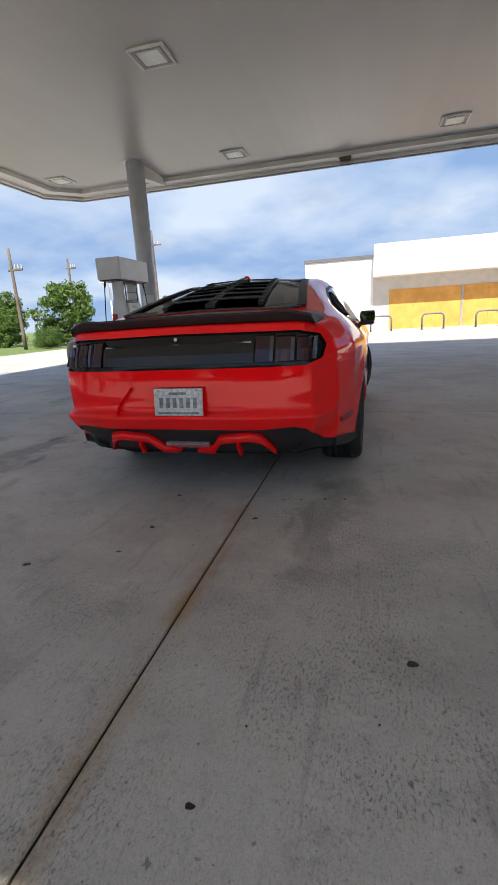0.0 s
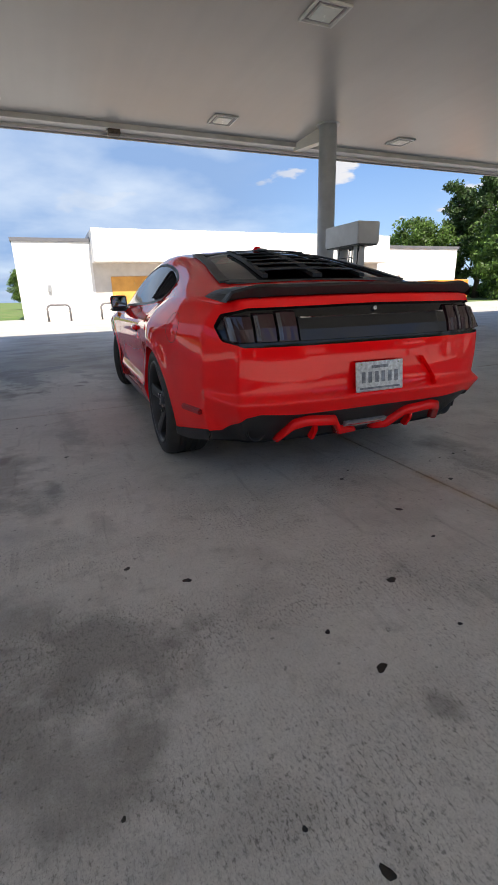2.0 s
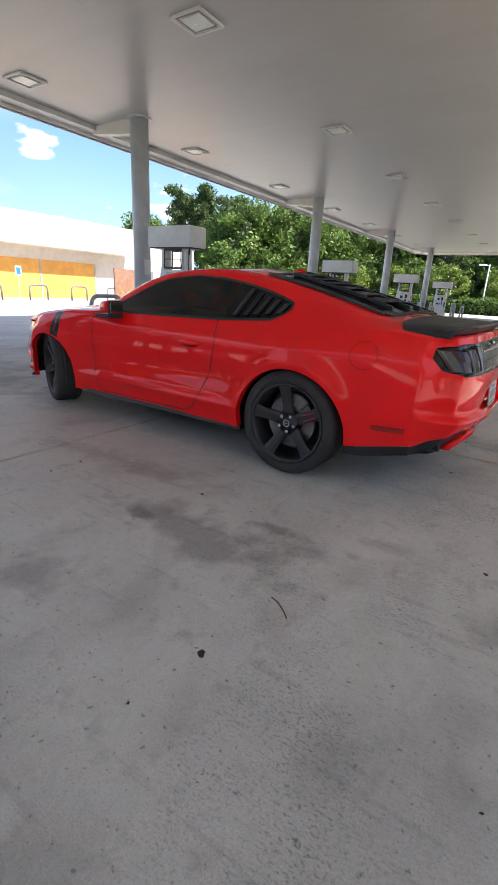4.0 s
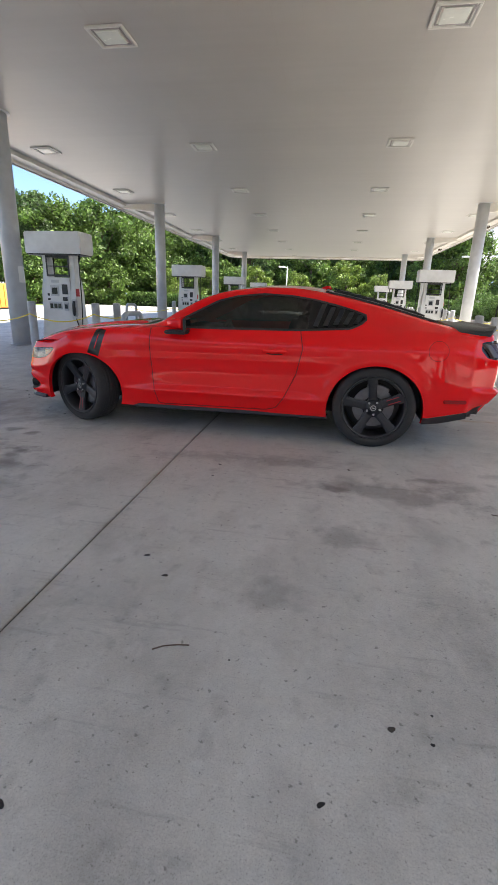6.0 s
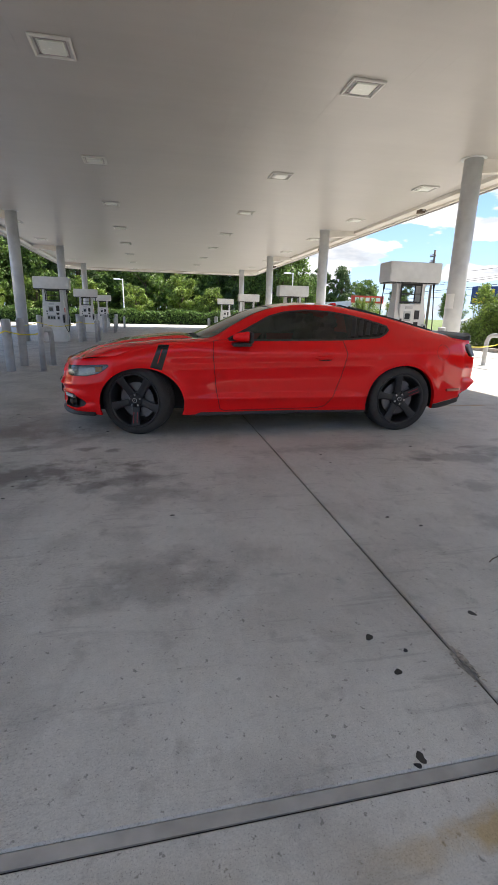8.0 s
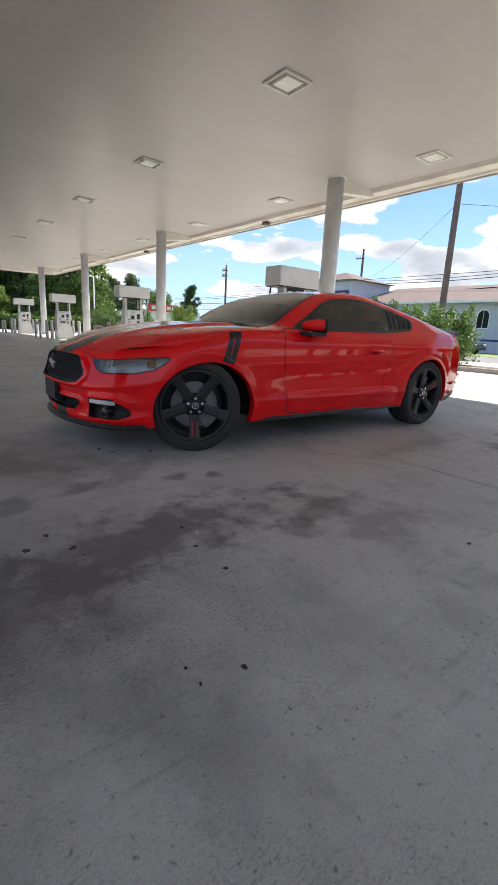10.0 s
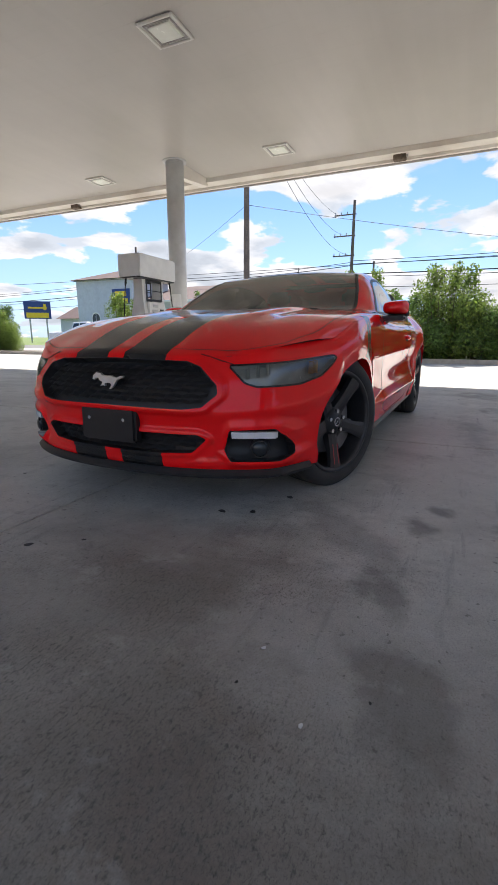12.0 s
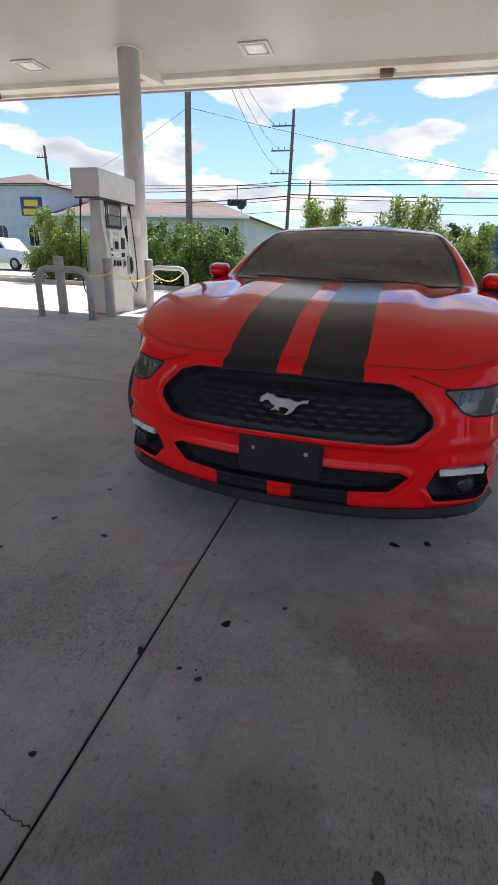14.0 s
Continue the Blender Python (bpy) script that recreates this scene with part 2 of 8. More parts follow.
        for cx, cy_, rx, ry, rot, amt in ((-2.35, -1.88, 0.85, 0.26, 8, 0.75), (-2.95, -2.1, 0.45, 0.3, 0, 0.5), (-1.35, -2.05, 0.32, 0.12, 5, 0.5), (1.45, -1.87, 0.6, 0.16, -6, 0.5), (3.15, -1.65, 0.42, 0.34, 30, 0.4), (2.6, 0.74, 0.55, 0.10, 0, 0.3),
                                          (-1.2, -3.38, 0.34, 0.2, 20, 0.4), (1.1, -2.55, 0.22, 0.09, 0, 0.4), (-1.95, -0.95, 0.35, 0.14, 40, 0.35), (2.15, 0.9, 0.3, 0.12, 0, 0.4), (-3.3, 0.1, 0.5, 0.3, 20, 0.3), (0.4, -1.45, 0.7, 0.10, 3, 0.35),
                                          (-1.76, -1.2, 0.10, 0.06, 10, 0.6), (-1.57, -1.28, 0.07, 0.05, 40, 0.6), (-2.37, -1.15, 0.13, 0.08, 25, 0.55), (-1.35, -1.93, 0.16, 0.11, 0, 0.5), (-1.68, -2.18, 0.14, 0.10, 15, 0.5), (-2.78, -1.23, 0.16, 0.10, 30, 0.5),
                                          (1.93, -1.69, 0.12, 0.06, 0, 0.3), (2.27, -1.39, 0.12, 0.07, 20, 0.25), (3.09, -1.44, 0.26, 0.18, 30, 0.22), (3.4, -1.6, 0.26, 0.22, 60, 0.25), (3.63, -0.72, 0.06, 0.05, 0, 0.5), (1.06, -1.91, 0.09, 0.05, 0, 0.55), (1.75, -1.6, 0.14, 0.05, 0, 0.55), (-1.24, -2.34, 0.30, 0.16, 10, 0.4), (0.82, -3.12, 0.16, 0.10, 30, 0.35)):
            mp = N.new("ShaderNodeMapping")
            mp.vector_type = "TEXTURE"
            mp.inputs["Location"].default_value, mp.inputs["Rotation"].default_value, mp.inputs["Scale"].default_value = (cx, cy_, 0), (0, 0, radians(rot)), (rx, ry, 1)
            L.new(tc.outputs["Object"], mp.inputs[0])
            ln = N.new("ShaderNodeVectorMath"); ln.operation = "LENGTH"
            L.new(mp.outputs[0], ln.inputs[0])
            ad = N.new("ShaderNodeMath"); ad.operation = "ADD"
            L.new(ln.outputs["Value"], ad.inputs[0]); L.new(rng(wob, 0.3, 0.7, -0.75, 0.75), ad.inputs[1])
            col = mixc(rng(ad.outputs[0], 0.50, 1.25, amt, 0.0), col, (0.135, 0.120, 0.110))
        # rust bled out beside the wide joint
        for cx, cy_, rx, ry, amt in ((-0.36, -4.59, 0.17, 0.04, 0.75), (-0.02, -4.60, 0.06, 0.05, 0.5), (0.33, -4.28, 0.035, 0.06, 0.5), (-0.62, -4.60, 0.10, 0.03, 0.35)):
            mp = N.new("ShaderNodeMapping")
            mp.vector_type = "TEXTURE"
            mp.inputs["Location"].default_value, mp.inputs["Scale"].default_value = (cx, cy_, 0), (rx, ry, 1)
            L.new(tc.outputs["Object"], mp.inputs[0])
            ln = N.new("ShaderNodeVectorMath"); ln.operation = "LENGTH"
            L.new(mp.outputs[0], ln.inputs[0])
            ad = N.new("ShaderNodeMath"); ad.operation = "ADD"
            L.new(ln.outputs["Value"], ad.inputs[0]); L.new(rng(sm2, 0.3, 0.7, -0.6, 0.6), ad.inputs[1])
            col = mixc(rng(ad.outputs[0], 0.35, 1.3, amt, 0.0), col, (0.46, 0.32, 0.13))
        # broomed grit: dark pits in patches
        grit = tex(120, 5, (1.7, 3.3, 0), (0.55, 1.0, 1), 0.75)
        gp = N.new("ShaderNodeMath"); gp.operation = "MULTIPLY"
        L.new(rng(grit, 0.51, 0.64, 0.0, 0.9), gp.inputs[0]); L.new(rng(mid, 0.44, 0.60, 0.20, 1.0), gp.inputs[1])
        ax = N.new("ShaderNodeMath"); ax.operation = "ABSOLUTE"
        L.new(sp.outputs["X"], ax.inputs[0])
        gq = N.new("ShaderNodeMath"); gq.operation = "MULTIPLY"
        L.new(gp.outputs[0], gq.inputs[0]); L.new(rng(ax.outputs[0], 1.3, 2.6, 0.22, 1.0), gq.inputs[1])
        col = mixc(gq.outputs[0], col, (0.13, 0.125, 0.115))
        pale = tex(6, 6, (5.7, 7.1, 0), (1, 0.7, 1), 0.65)
        col = mixc(rng(pale, 0.58, 0.68, 0.0, 0.30), col, (0.66, 0.65, 0.62))
        ru = N.new("ShaderNodeMath"); ru.operation = "MULTIPLY"
        L.new(near("Y", 0.335, 0.065, 1.0, sm), ru.inputs[0]); L.new(rng(sp.outputs["X"], 1.0, 2.2, 0.12, 1.0), ru.inputs[1])
        col = mixc(ru.outputs[0], col, (0.40, 0.27, 0.14))
        col = mixc(near("X", -0.15, 0.045, 0.6, mid), col, (0.33, 0.27, 0.19))
        col = mixc(near("Y", -4.64, 0.16, 0.35, mid), col, (0.46, 0.33, 0.15))
    g0 = N.new("ShaderNodeMath"); g0.operation = "MULTIPLY"
    L.new(rng(fine, 0.3, 0.7, 0.84, 1.14), g0.inputs[0]); L.new(rng(tex(26, 10, (4.4, 0.7, 0), (1, 0.8, 1), 0.85), 0.35, 0.65, 0.91, 1.08), g0.inputs[1])
    g = g0.outputs[0]
    gm = N.new("ShaderNodeVectorMath"); gm.operation = "SCALE"
    L.new(col, gm.inputs[0]); L.new(g, gm.inputs["Scale"])
    s2 = rng(speck, 0.58, 0.70, 1.0, 0.6)
    gm2 = N.new("ShaderNodeVectorMath"); gm2.operation = "SCALE"
    L.new(gm.outputs[0], gm2.inputs[0]); L.new(s2, gm2.inputs["Scale"])
    L.new(gm2.outputs[0], b.inputs["Base Color"])
    L.new(rng(drift, 0.4, 0.75, smooth, smooth - 0.16), b.inputs["Roughness"])
    b.inputs["Specular IOR Level"].default_value = 0.27
    bp = N.new("ShaderNodeBump"); bp.inputs["Strength"].default_value = 0.3; bp.inputs["Distance"].default_value = 0.002
    L.new(fine, bp.inputs["Height"]); L.new(bp.outputs[0], b.inputs["Normal"])
    return m


M_CONC = concrete_mat("station_concrete", (0.63, 0.614, 0.566), (0.24, 0.226, 0.205), 0.5, joints=True)
M_LOT = concrete_mat("lot_concrete", (0.50, 0.475, 0.435), (0.27, 0.258, 0.235), 0.5, 0.8)
M_ROAD = mat("road_asphalt", (0.16, 0.155, 0.15), 0.9, 0, 0.15, 30, 0.3, 120)
M_JOINT = mat("joint_sealant", (0.035, 0.030, 0.026), 0.85, 0, 0.3, 20)
M_RUST = mat("rust_stain", (0.30, 0.20, 0.11), 0.8, 0, 0.25, 14)
M_OIL = mat("oil_spot", (0.022, 0.021, 0.02), 0.5, 0, 0.2, 40)
M_SOFFIT = mat("canopy_panel_paint", (0.45, 0.428, 0.403), 0.33, 0, 0.05, 0.8, 0.02, 3, sscale=0.35, second=(0.432, 0.412, 0.389))


def pan_streaks(m):
    """Faint shading painted as lengthwise tone changes from pan to pan of the ceiling."""
    N, L = m.node_tree.nodes, m.node_tree.links
    b = N["Principled BSDF"]
    src = b.inputs["Base Color"].links[0].from_socket
    tc = N.new("ShaderNodeTexCoord")
    mp = N.new("ShaderNodeMapping")
    mp.inputs["Scale"].default_value = (0.10, 2.6, 1)
    L.new(tc.outputs["Object"], mp.inputs[0])
    n = N.new("ShaderNodeTexNoise")
    n.inputs["Scale"].default_value, n.inputs["Detail"].default_value = 1.6, 4
    L.new(mp.outputs[0], n.inputs["Vector"])
    r = N.new("ShaderNodeMapRange")
    for i, v in enumerate((0.3, 0.7, 0.97, 1.02)):
        r.inputs[i + 1].default_value = v
    L.new(n.outputs[0], r.inputs[0])
    sc = N.new("ShaderNodeVectorMath")
    sc.operation = "SCALE"
    L.new(src, sc.inputs[0]); L.new(r.outputs[0], sc.inputs["Scale"]); L.new(sc.outputs[0], b.inputs["Base Color"])


pan_streaks(M_SOFFIT)
M_FASCIA = mat("canopy_fascia_paint", (0.70, 0.67, 0.62), 0.45, 0, 0.07, 2.0, second=(0.55, 0.5, 0.44), sscale=0.8)
M_DARKTRIM = mat("canopy_trim_grey", (0.36, 0.34, 0.33), 0.5, 0, 0.1, 4)
M_COL = mat("column_grey_paint", (0.56, 0.57, 0.58), 0.38, 0, 0.07, 5, 0.05, 30, second=(0.44, 0.45, 0.47), sscale=1.5)
M_PUMP = mat("pump_white_paint", (0.72, 0.72, 0.71), 0.36, 0, 0.05, 6, 0.03, 40, second=(0.6, 0.59, 0.57))
M_PUMPGREY = mat("pump_grey_plastic", (0.50, 0.51, 0.52), 0.45, 0, 0.06, 10)
M_BLACK = mat("black_plastic", (0.02, 0.02, 0.021), 0.45, 0, 0.15, 30)
M_RUBBER = mat("black_rubber", (0.018, 0.018, 0.018), 0.75, 0, 0.2, 50, 0.1, 90)
M_SCREEN = mat("dark_display", (0.03, 0.035, 0.04), 0.12)
M_BOLLARD = mat("bollard_grey_paint", (0.44, 0.45, 0.47), 0.45, 0, 0.12, 9, 0.06, 40, second=(0.33, 0.32, 0.31))
M_HOOP = mat("dark_hoop_paint", (0.16, 0.15, 0.15), 0.55, 0, 0.15, 9)
M_RED = mat("red_plastic", (0.55, 0.03, 0.035), 0.4, 0, 0.1, 9)
M_YELLOW = mat("yellow_tape", (0.80, 0.66, 0.06), 0.5, 0, 0.1, 9)
M_LENS = mat("lamp_lens", (0.78, 0.80, 0.74), 0.25, 0, 0.05, 10)
M_LFRAME = mat("lamp_frame_paint", (0.66, 0.65, 0.62), 0.4, 0, 0.05, 6)
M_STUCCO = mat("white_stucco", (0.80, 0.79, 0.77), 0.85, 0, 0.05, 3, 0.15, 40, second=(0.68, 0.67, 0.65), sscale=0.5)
# darker stucco: shade colour under the store's fascia, own grey on plinth and enclosure
M_SHADEWALL = mat("grey_and_shade_stucco", (0.62, 0.58, 0.53), 0.85, 0, 0.06, 3, 0.12, 40)
M_PLY = mat("orange_painted_board", (0.72, 0.36, 0.08), 0.7, 0, 0.1, 2.5, 0.05, 25, second=(0.62, 0.29, 0.06), sscale=0.9)
M_COPING = mat("dark_coping", (0.12, 0.12, 0.13), 0.6, 0, 0.1, 5)
M_STRIPE = mat("parking_line_paint", (0.75, 0.74, 0.70), 0.7, 0, 0.15, 18)
M_BARK = mat("bark", (0.13, 0.095, 0.07), 0.9, 0, 0.3, 12, 0.5, 25)
M_POLE = mat("weathered_pole_wood", (0.16, 0.125, 0.10), 0.9, 0, 0.25, 14, 0.3, 30)
M_METAL = mat("galvanised_metal", (0.50, 0.51, 0.52), 0.45, 0.7, 0.1, 12)
M_WIRE = mat("cable_black", (0.02, 0.02, 0.022), 0.6)
M_BRICKRED = mat("roof_shingle_brown", (0.12, 0.078, 0.070), 0.9, 0, 0.15, 5, 0.3, 18)
M_HOUSEWALL = mat("pale_blue_grey_siding", (0.53, 0.555, 0.61), 0.8, 0, 0.06, 3, 0.1, 20)
M_NAVY = mat("navy_sign_panel", (0.02, 0.05, 0.20), 0.5, 0, 0.08, 6)
M_BLUEWALL = mat("blue_metal_wall", (0.07, 0.13, 0.27), 0.5, 0, 0.08, 3)
M_SIGNYEL = mat("yellow_sign_panel", (0.80, 0.55, 0.03), 0.5, 0, 0.05, 6)
M_SIGNRED = mat("red_sign_panel", (0.62, 0.06, 0.04), 0.5, 0, 0.06, 4)
M_WHITE = mat("white_sign_paint", (0.80, 0.80, 0.79), 0.5, 0, 0.04, 6)
M_DKGLASS = mat("dark_window_glass", (0.02, 0.025, 0.03), 0.06)
M_GARAGE = mat("white_roller_door", (0.70, 0.71, 0.72), 0.5, 0, 0.05, 6)
M_DEBRIS = mat("orange_mesh_fence", (0.80, 0.30, 0.05), 0.7, 0, 0.2, 8)
M_KERB = mat("kerb_concrete", (0.42, 0.38, 0.32), 0.85, 0, 0.15, 6, 0.2, 40)
M_SOIL = mat("planting_soil", (0.10, 0.075, 0.05), 0.95, 0, 0.3, 10, 0.5, 30)


def leaf_mat(name, base, var=0.35):
    m = mat(name, base, 0.55, 0, 0.22, 1.5, island=var, second=tuple(c * 0.75 for c in base), sscale=0.6)
    N, L = m.node_tree.nodes, m.node_tree.links
    b = N["Principled BSDF"]
    b.inputs["Subsurface Weight"].default_value = 0.0
    tl = N.new("ShaderNodeBsdfTranslucent")
    src = b.inputs["Base Color"].links[0].from_socket
    L.new(src, tl.inputs[0])
    mx = N.new("ShaderNodeMixShader"); mx.inputs[0].default_value = 0.35
    out = N["Material Output"]
    L.new(b.outputs[0], mx.inputs[1]); L.new(tl.outputs[0], mx.inputs[2]); L.new(mx.outputs[0], out.inputs[0])
    return m


M_LEAF_PINE = leaf_mat("leaf_dark_green", (0.065, 0.115, 0.032), 0.65)
M_LEAF_OAK = leaf_mat("leaf_mid_green", (0.105, 0.18, 0.034), 0.65)
M_LEAF_LIME = leaf_mat("leaf_light_green", (0.17, 0.25, 0.042), 0.6)
M_LEAF_HEDGE = leaf_mat("leaf_hedge_green", (0.10, 0.18, 0.036), 0.6)
M_GRASS = mat("grass_ground", (0.10, 0.17, 0.035), 0.9, 0, 0.3, 3, 0.5, 30, second=(0.20, 0.19, 0.07), sscale=0.4)


# ---- mesh helpers ----
def mesh_ob(name, bm, material, parent=None, label="", smooth=False):
    me = bpy.data.meshes.new(name)
    bm.normal_update()
    bm.to_mesh(me)
    bm.free()
    for mm in material if isinstance(material, (list, tuple)) else [material]:
        me.materials.append(mm)
    if smooth:
        me.polygons.foreach_set("use_smooth", [True] * len(me.polygons))
    ob = new(name, me)
    if parent is not None:
        ob.parent = parent
    if label:
        ob["label"] = label
    return ob


def part(name, bm, material, parent, label="", smooth=False):
    return mesh_ob(name, bm, material, parent, label, smooth)


def thing(name, label, category, loc=(0, 0, 0), rz=0.0, group="", kind=""):
    e = new(name)
    e.matrix_basis = pose(*loc, 0, 0, rz)
    return tagged(e, label, category, group, kind)


def box(bm, x0, x1, y0, y1, z0, z1, bevel=0.0, seg=1, m=None):
    r = bmesh.ops.create_cube(bm, size=1)
    vs = r["verts"]
    for v in vs:
        v.co = Vector((x0 if v.co.x < 0 else x1, y0 if v.co.y < 0 else y1, z0 if v.co.z < 0 else z1))
    if bevel > 0:
        es = list({e for v in vs for e in v.link_edges})
        rb = bmesh.ops.bevel(bm, geom=es, offset=bevel, segments=seg, affect="EDGES")
        vs = list({v for f in rb["faces"] for v in f.verts} | {v for v in vs if v.is_valid})
    if m is not None:
        bmesh.ops.transform(bm, matrix=m, verts=vs)
    return vs


def bx(*a, **k):
    bm = bmesh.new()
    box(bm, *a, **k)
    return bm


def cyl(bm, x, y, z0, z1, r0, r1=None, n=16, m=None):
    r1 = r0 if r1 is None else r1
    r = bmesh.ops.create_cone(bm, cap_ends=True, segments=n, radius1=r0, radius2=r1, depth=z1 - z0)
    mm = Matrix.Translation((x, y, (z0 + z1) / 2))
    bmesh.ops.transform(bm, matrix=(m @ mm) if m is not None else mm, verts=r["verts"])
    return r["verts"]


def cy(*a, **k):
    bm = bmesh.new()
    cyl(bm, *a, **k)
    return bm


def tube(bm, pts, r, n=8, cap=True):
    """A round tube through points; r a number or a list."""
    pts = [Vector(p) for p in pts]
    rings = []
    ref = None
    for i, p in enumerate(pts):
        d = (pts[min(i + 1, len(pts) - 1)] - pts[max(i - 1, 0)]).normalized()
        if ref is None:
            ref = d.orthogonal().normalized()
        ref = (ref - d * ref.dot(d)).normalized()
        s = d.cross(ref)
        rr = r[i] if isinstance(r, (list, tuple)) else r
        rings.append([bm.verts.new(p + (ref * math.cos(2 * math.pi * k / n) + s * math.sin(2 * math.pi * k / n)) * rr) for k in range(n)])
    for a, b in zip(rings, rings[1:]):
        for k in range(n):
            bm.faces.new((a[k], a[(k + 1) % n], b[(k + 1) % n], b[k]))
    if cap:
        bm.faces.new(rings[0][::-1])
        bm.faces.new(rings[-1])
    return bm


def arc_pts(c, r, a0, a1, n, plane="xz"):
    out = []
    for i in range(n + 1):
        a = radians(a0 + (a1 - a0) * i / n)
        u, v = r * math.cos(a), r * math.sin(a)
        out.append(Vector((c[0] + u, c[1], c[2] + v)) if plane == "xz" else Vector((c[0], c[1] + u, c[2] + v)))
    return out


# ---- structure ----
CAN_X0, CAN_X1, CAN_Y0, CAN_Y1 = -7.9, 7.7, -7.6, 36.3
CEIL = 4.66
ISLANDS = (-4.3, 5.0, 14.3, 23.6, 32.9)


def build_ground():
    bm = bmesh.new()
    # one sheet to the horizon, denser near the station
    xs = [-1500, -400, -120, -60, -26, -9.6, 12.0, 15, 30, 60, 150, 400, 1500]
    ys = [-1500, -400, -120, -60, -25, -9.2, 5, 20, 38, 46, 70, 150, 400, 1500]
    vs = [[bm.verts.new((x, y, -0.06)) for y in ys] for x in xs]
    for i in range(len(xs) - 1):
        for j in range(len(ys) - 1):
            bm.faces.new((vs[i][j], vs[i + 1][j], vs[i + 1][j + 1], vs[i][j + 1]))
    g = mesh_ob("ground", bm, M_GRASS)
    tagged(g, "grassy ground round the filling station", "ground", kind="structure")
    # lot concrete west, north and south of the pad
    bm = bmesh.new()
    box(bm, -26.5, 11.6, -16, 46, -0.2, -0.016)
    lot = mesh_ob("pavement_lot", bm, M_LOT)
    tagged(lot, "sunlit pale concrete parking lot round the pump canopy", "pavement", kind="structure")
    bm = bmesh.new()
    box(bm, 19.0, 31.0, -300, 300, -0.2, -0.03)
    rd = mesh_ob("road", bm, M_ROAD)
    tagged(rd, "grey asphalt street beyond the planting strip", "road", kind="structure")


build_ground()
# the pad of separate slabs under the canopy: lines of joints
SLAB_X = [-10.6, -5.4, -0.15, 5.15, 9.4]
SLAB_Y = [-9.2, -4.44, 0.335, 5.1, 9.7, 14.3, 18.9, 23.6, 28.2, 32.9, 37.6]

bm = bmesh.new()
box(bm, SLAB_X[0] + 0.01, SLAB_X[-1] - 0.01, SLAB_Y[0] + 0.01, SLAB_Y[-1] - 0.01, -0.12, -0.009)
PAD = mesh_ob("pavement_pad", bm, M_JOINT)
tagged(PAD, "dark joint filler under the concrete station pad", "pavement", kind="structure")


def build_reflection_wall():
    """Plain unseen wall added behind the camera to darken the car's side reflections."""
    bm = bmesh.new()
    box(bm, -7.0, 18.0, -14.4, -14.0, -0.05, 5.2, 0.01)
    tagged(mesh_ob("wall_south", bm, M_SOUTH), "plain grey-brown unseen wall added to darken the car's reflections", "wall", kind="structure")


M_SOUTH = mat("grey_brown_wall", (0.30, 0.28, 0.26), 0.85, 0, 0.12, 3, 0.15, 30)
build_reflection_wall()


def build_canopy():
    # ceiling of long painted pans
    bm = bmesh.new()
    n = 38
    w = (CAN_X1 - CAN_X0 - 0.5) / n
    for i in range(n):
        x0 = CAN_X0 + 0.25 + i * w
        box(bm, x0 + 0.0004, x0 + w - 0.0004, CAN_Y0 + 0.25, CAN_Y1 - 0.25, CEIL, CEIL + 0.05)
    box(bm, CAN_X0 + 0.2, CAN_X1 - 0.2, CAN_Y0 + 0.2, CAN_Y1 - 0.2, CEIL + 0.004, CEIL + 0.4)
    c = mesh_ob("ceiling", bm, M_SOFFIT)
    tagged(c, "pale grey painted metal canopy ceiling with long pans", "canopy ceiling", kind="structure")

    # edge: stepped fascia with chamfered corners
    def ring(inset, ch):
        x0, x1, y0, y1 = CAN_X0 + inset, CAN_X1 - inset, CAN_Y0 + inset, CAN_Y1 - inset
        return [(x0 + ch, y0), (x1 - ch, y0), (x1, y0 + ch), (x1, y1 - ch), (x1 - ch, y1), (x0 + ch, y1), (x0, y1 - ch), (x0, y0 + ch)]

    def band(name, i0, i1, z0, z1, m, label):
        bm = bmesh.new()
        a, b = ring(i0, 0.75), ring(i1, 0.75 - 0.586 * (i1 - i0))
        rings = [[bm.verts.new((*p, z)) for p in r] for r, z in ((a, z0), (a, z1), (b, z1), (b, z0))]
        for r0, r1 in zip(rings, rings[1:] + rings[:1]):
            for k in range(8):
                bm.faces.new((r0[k], r0[(k + 1) % 8], r1[(k + 1) % 8], r1[k]))
        bmesh.ops.recalc_face_normals(bm, faces=bm.faces)
        tagged(mesh_ob(name, bm, m), label, "canopy edge", kind="structure")

    band("trim_fascia", 0.0, 0.10, 4.50, 5.05, M_FASCIA, "cream painted canopy fascia with a weathered lower edge")
    band("trim_gutter", 0.10, 0.42, 4.56, 4.70, M_FASCIA, "cream painted gutter band inside the canopy edge")
    band("trim_drip", -0.03, 0.02, 4.47, 4.53, M_DARKTRIM, "grey drip edge along the canopy fascia")


build_canopy()


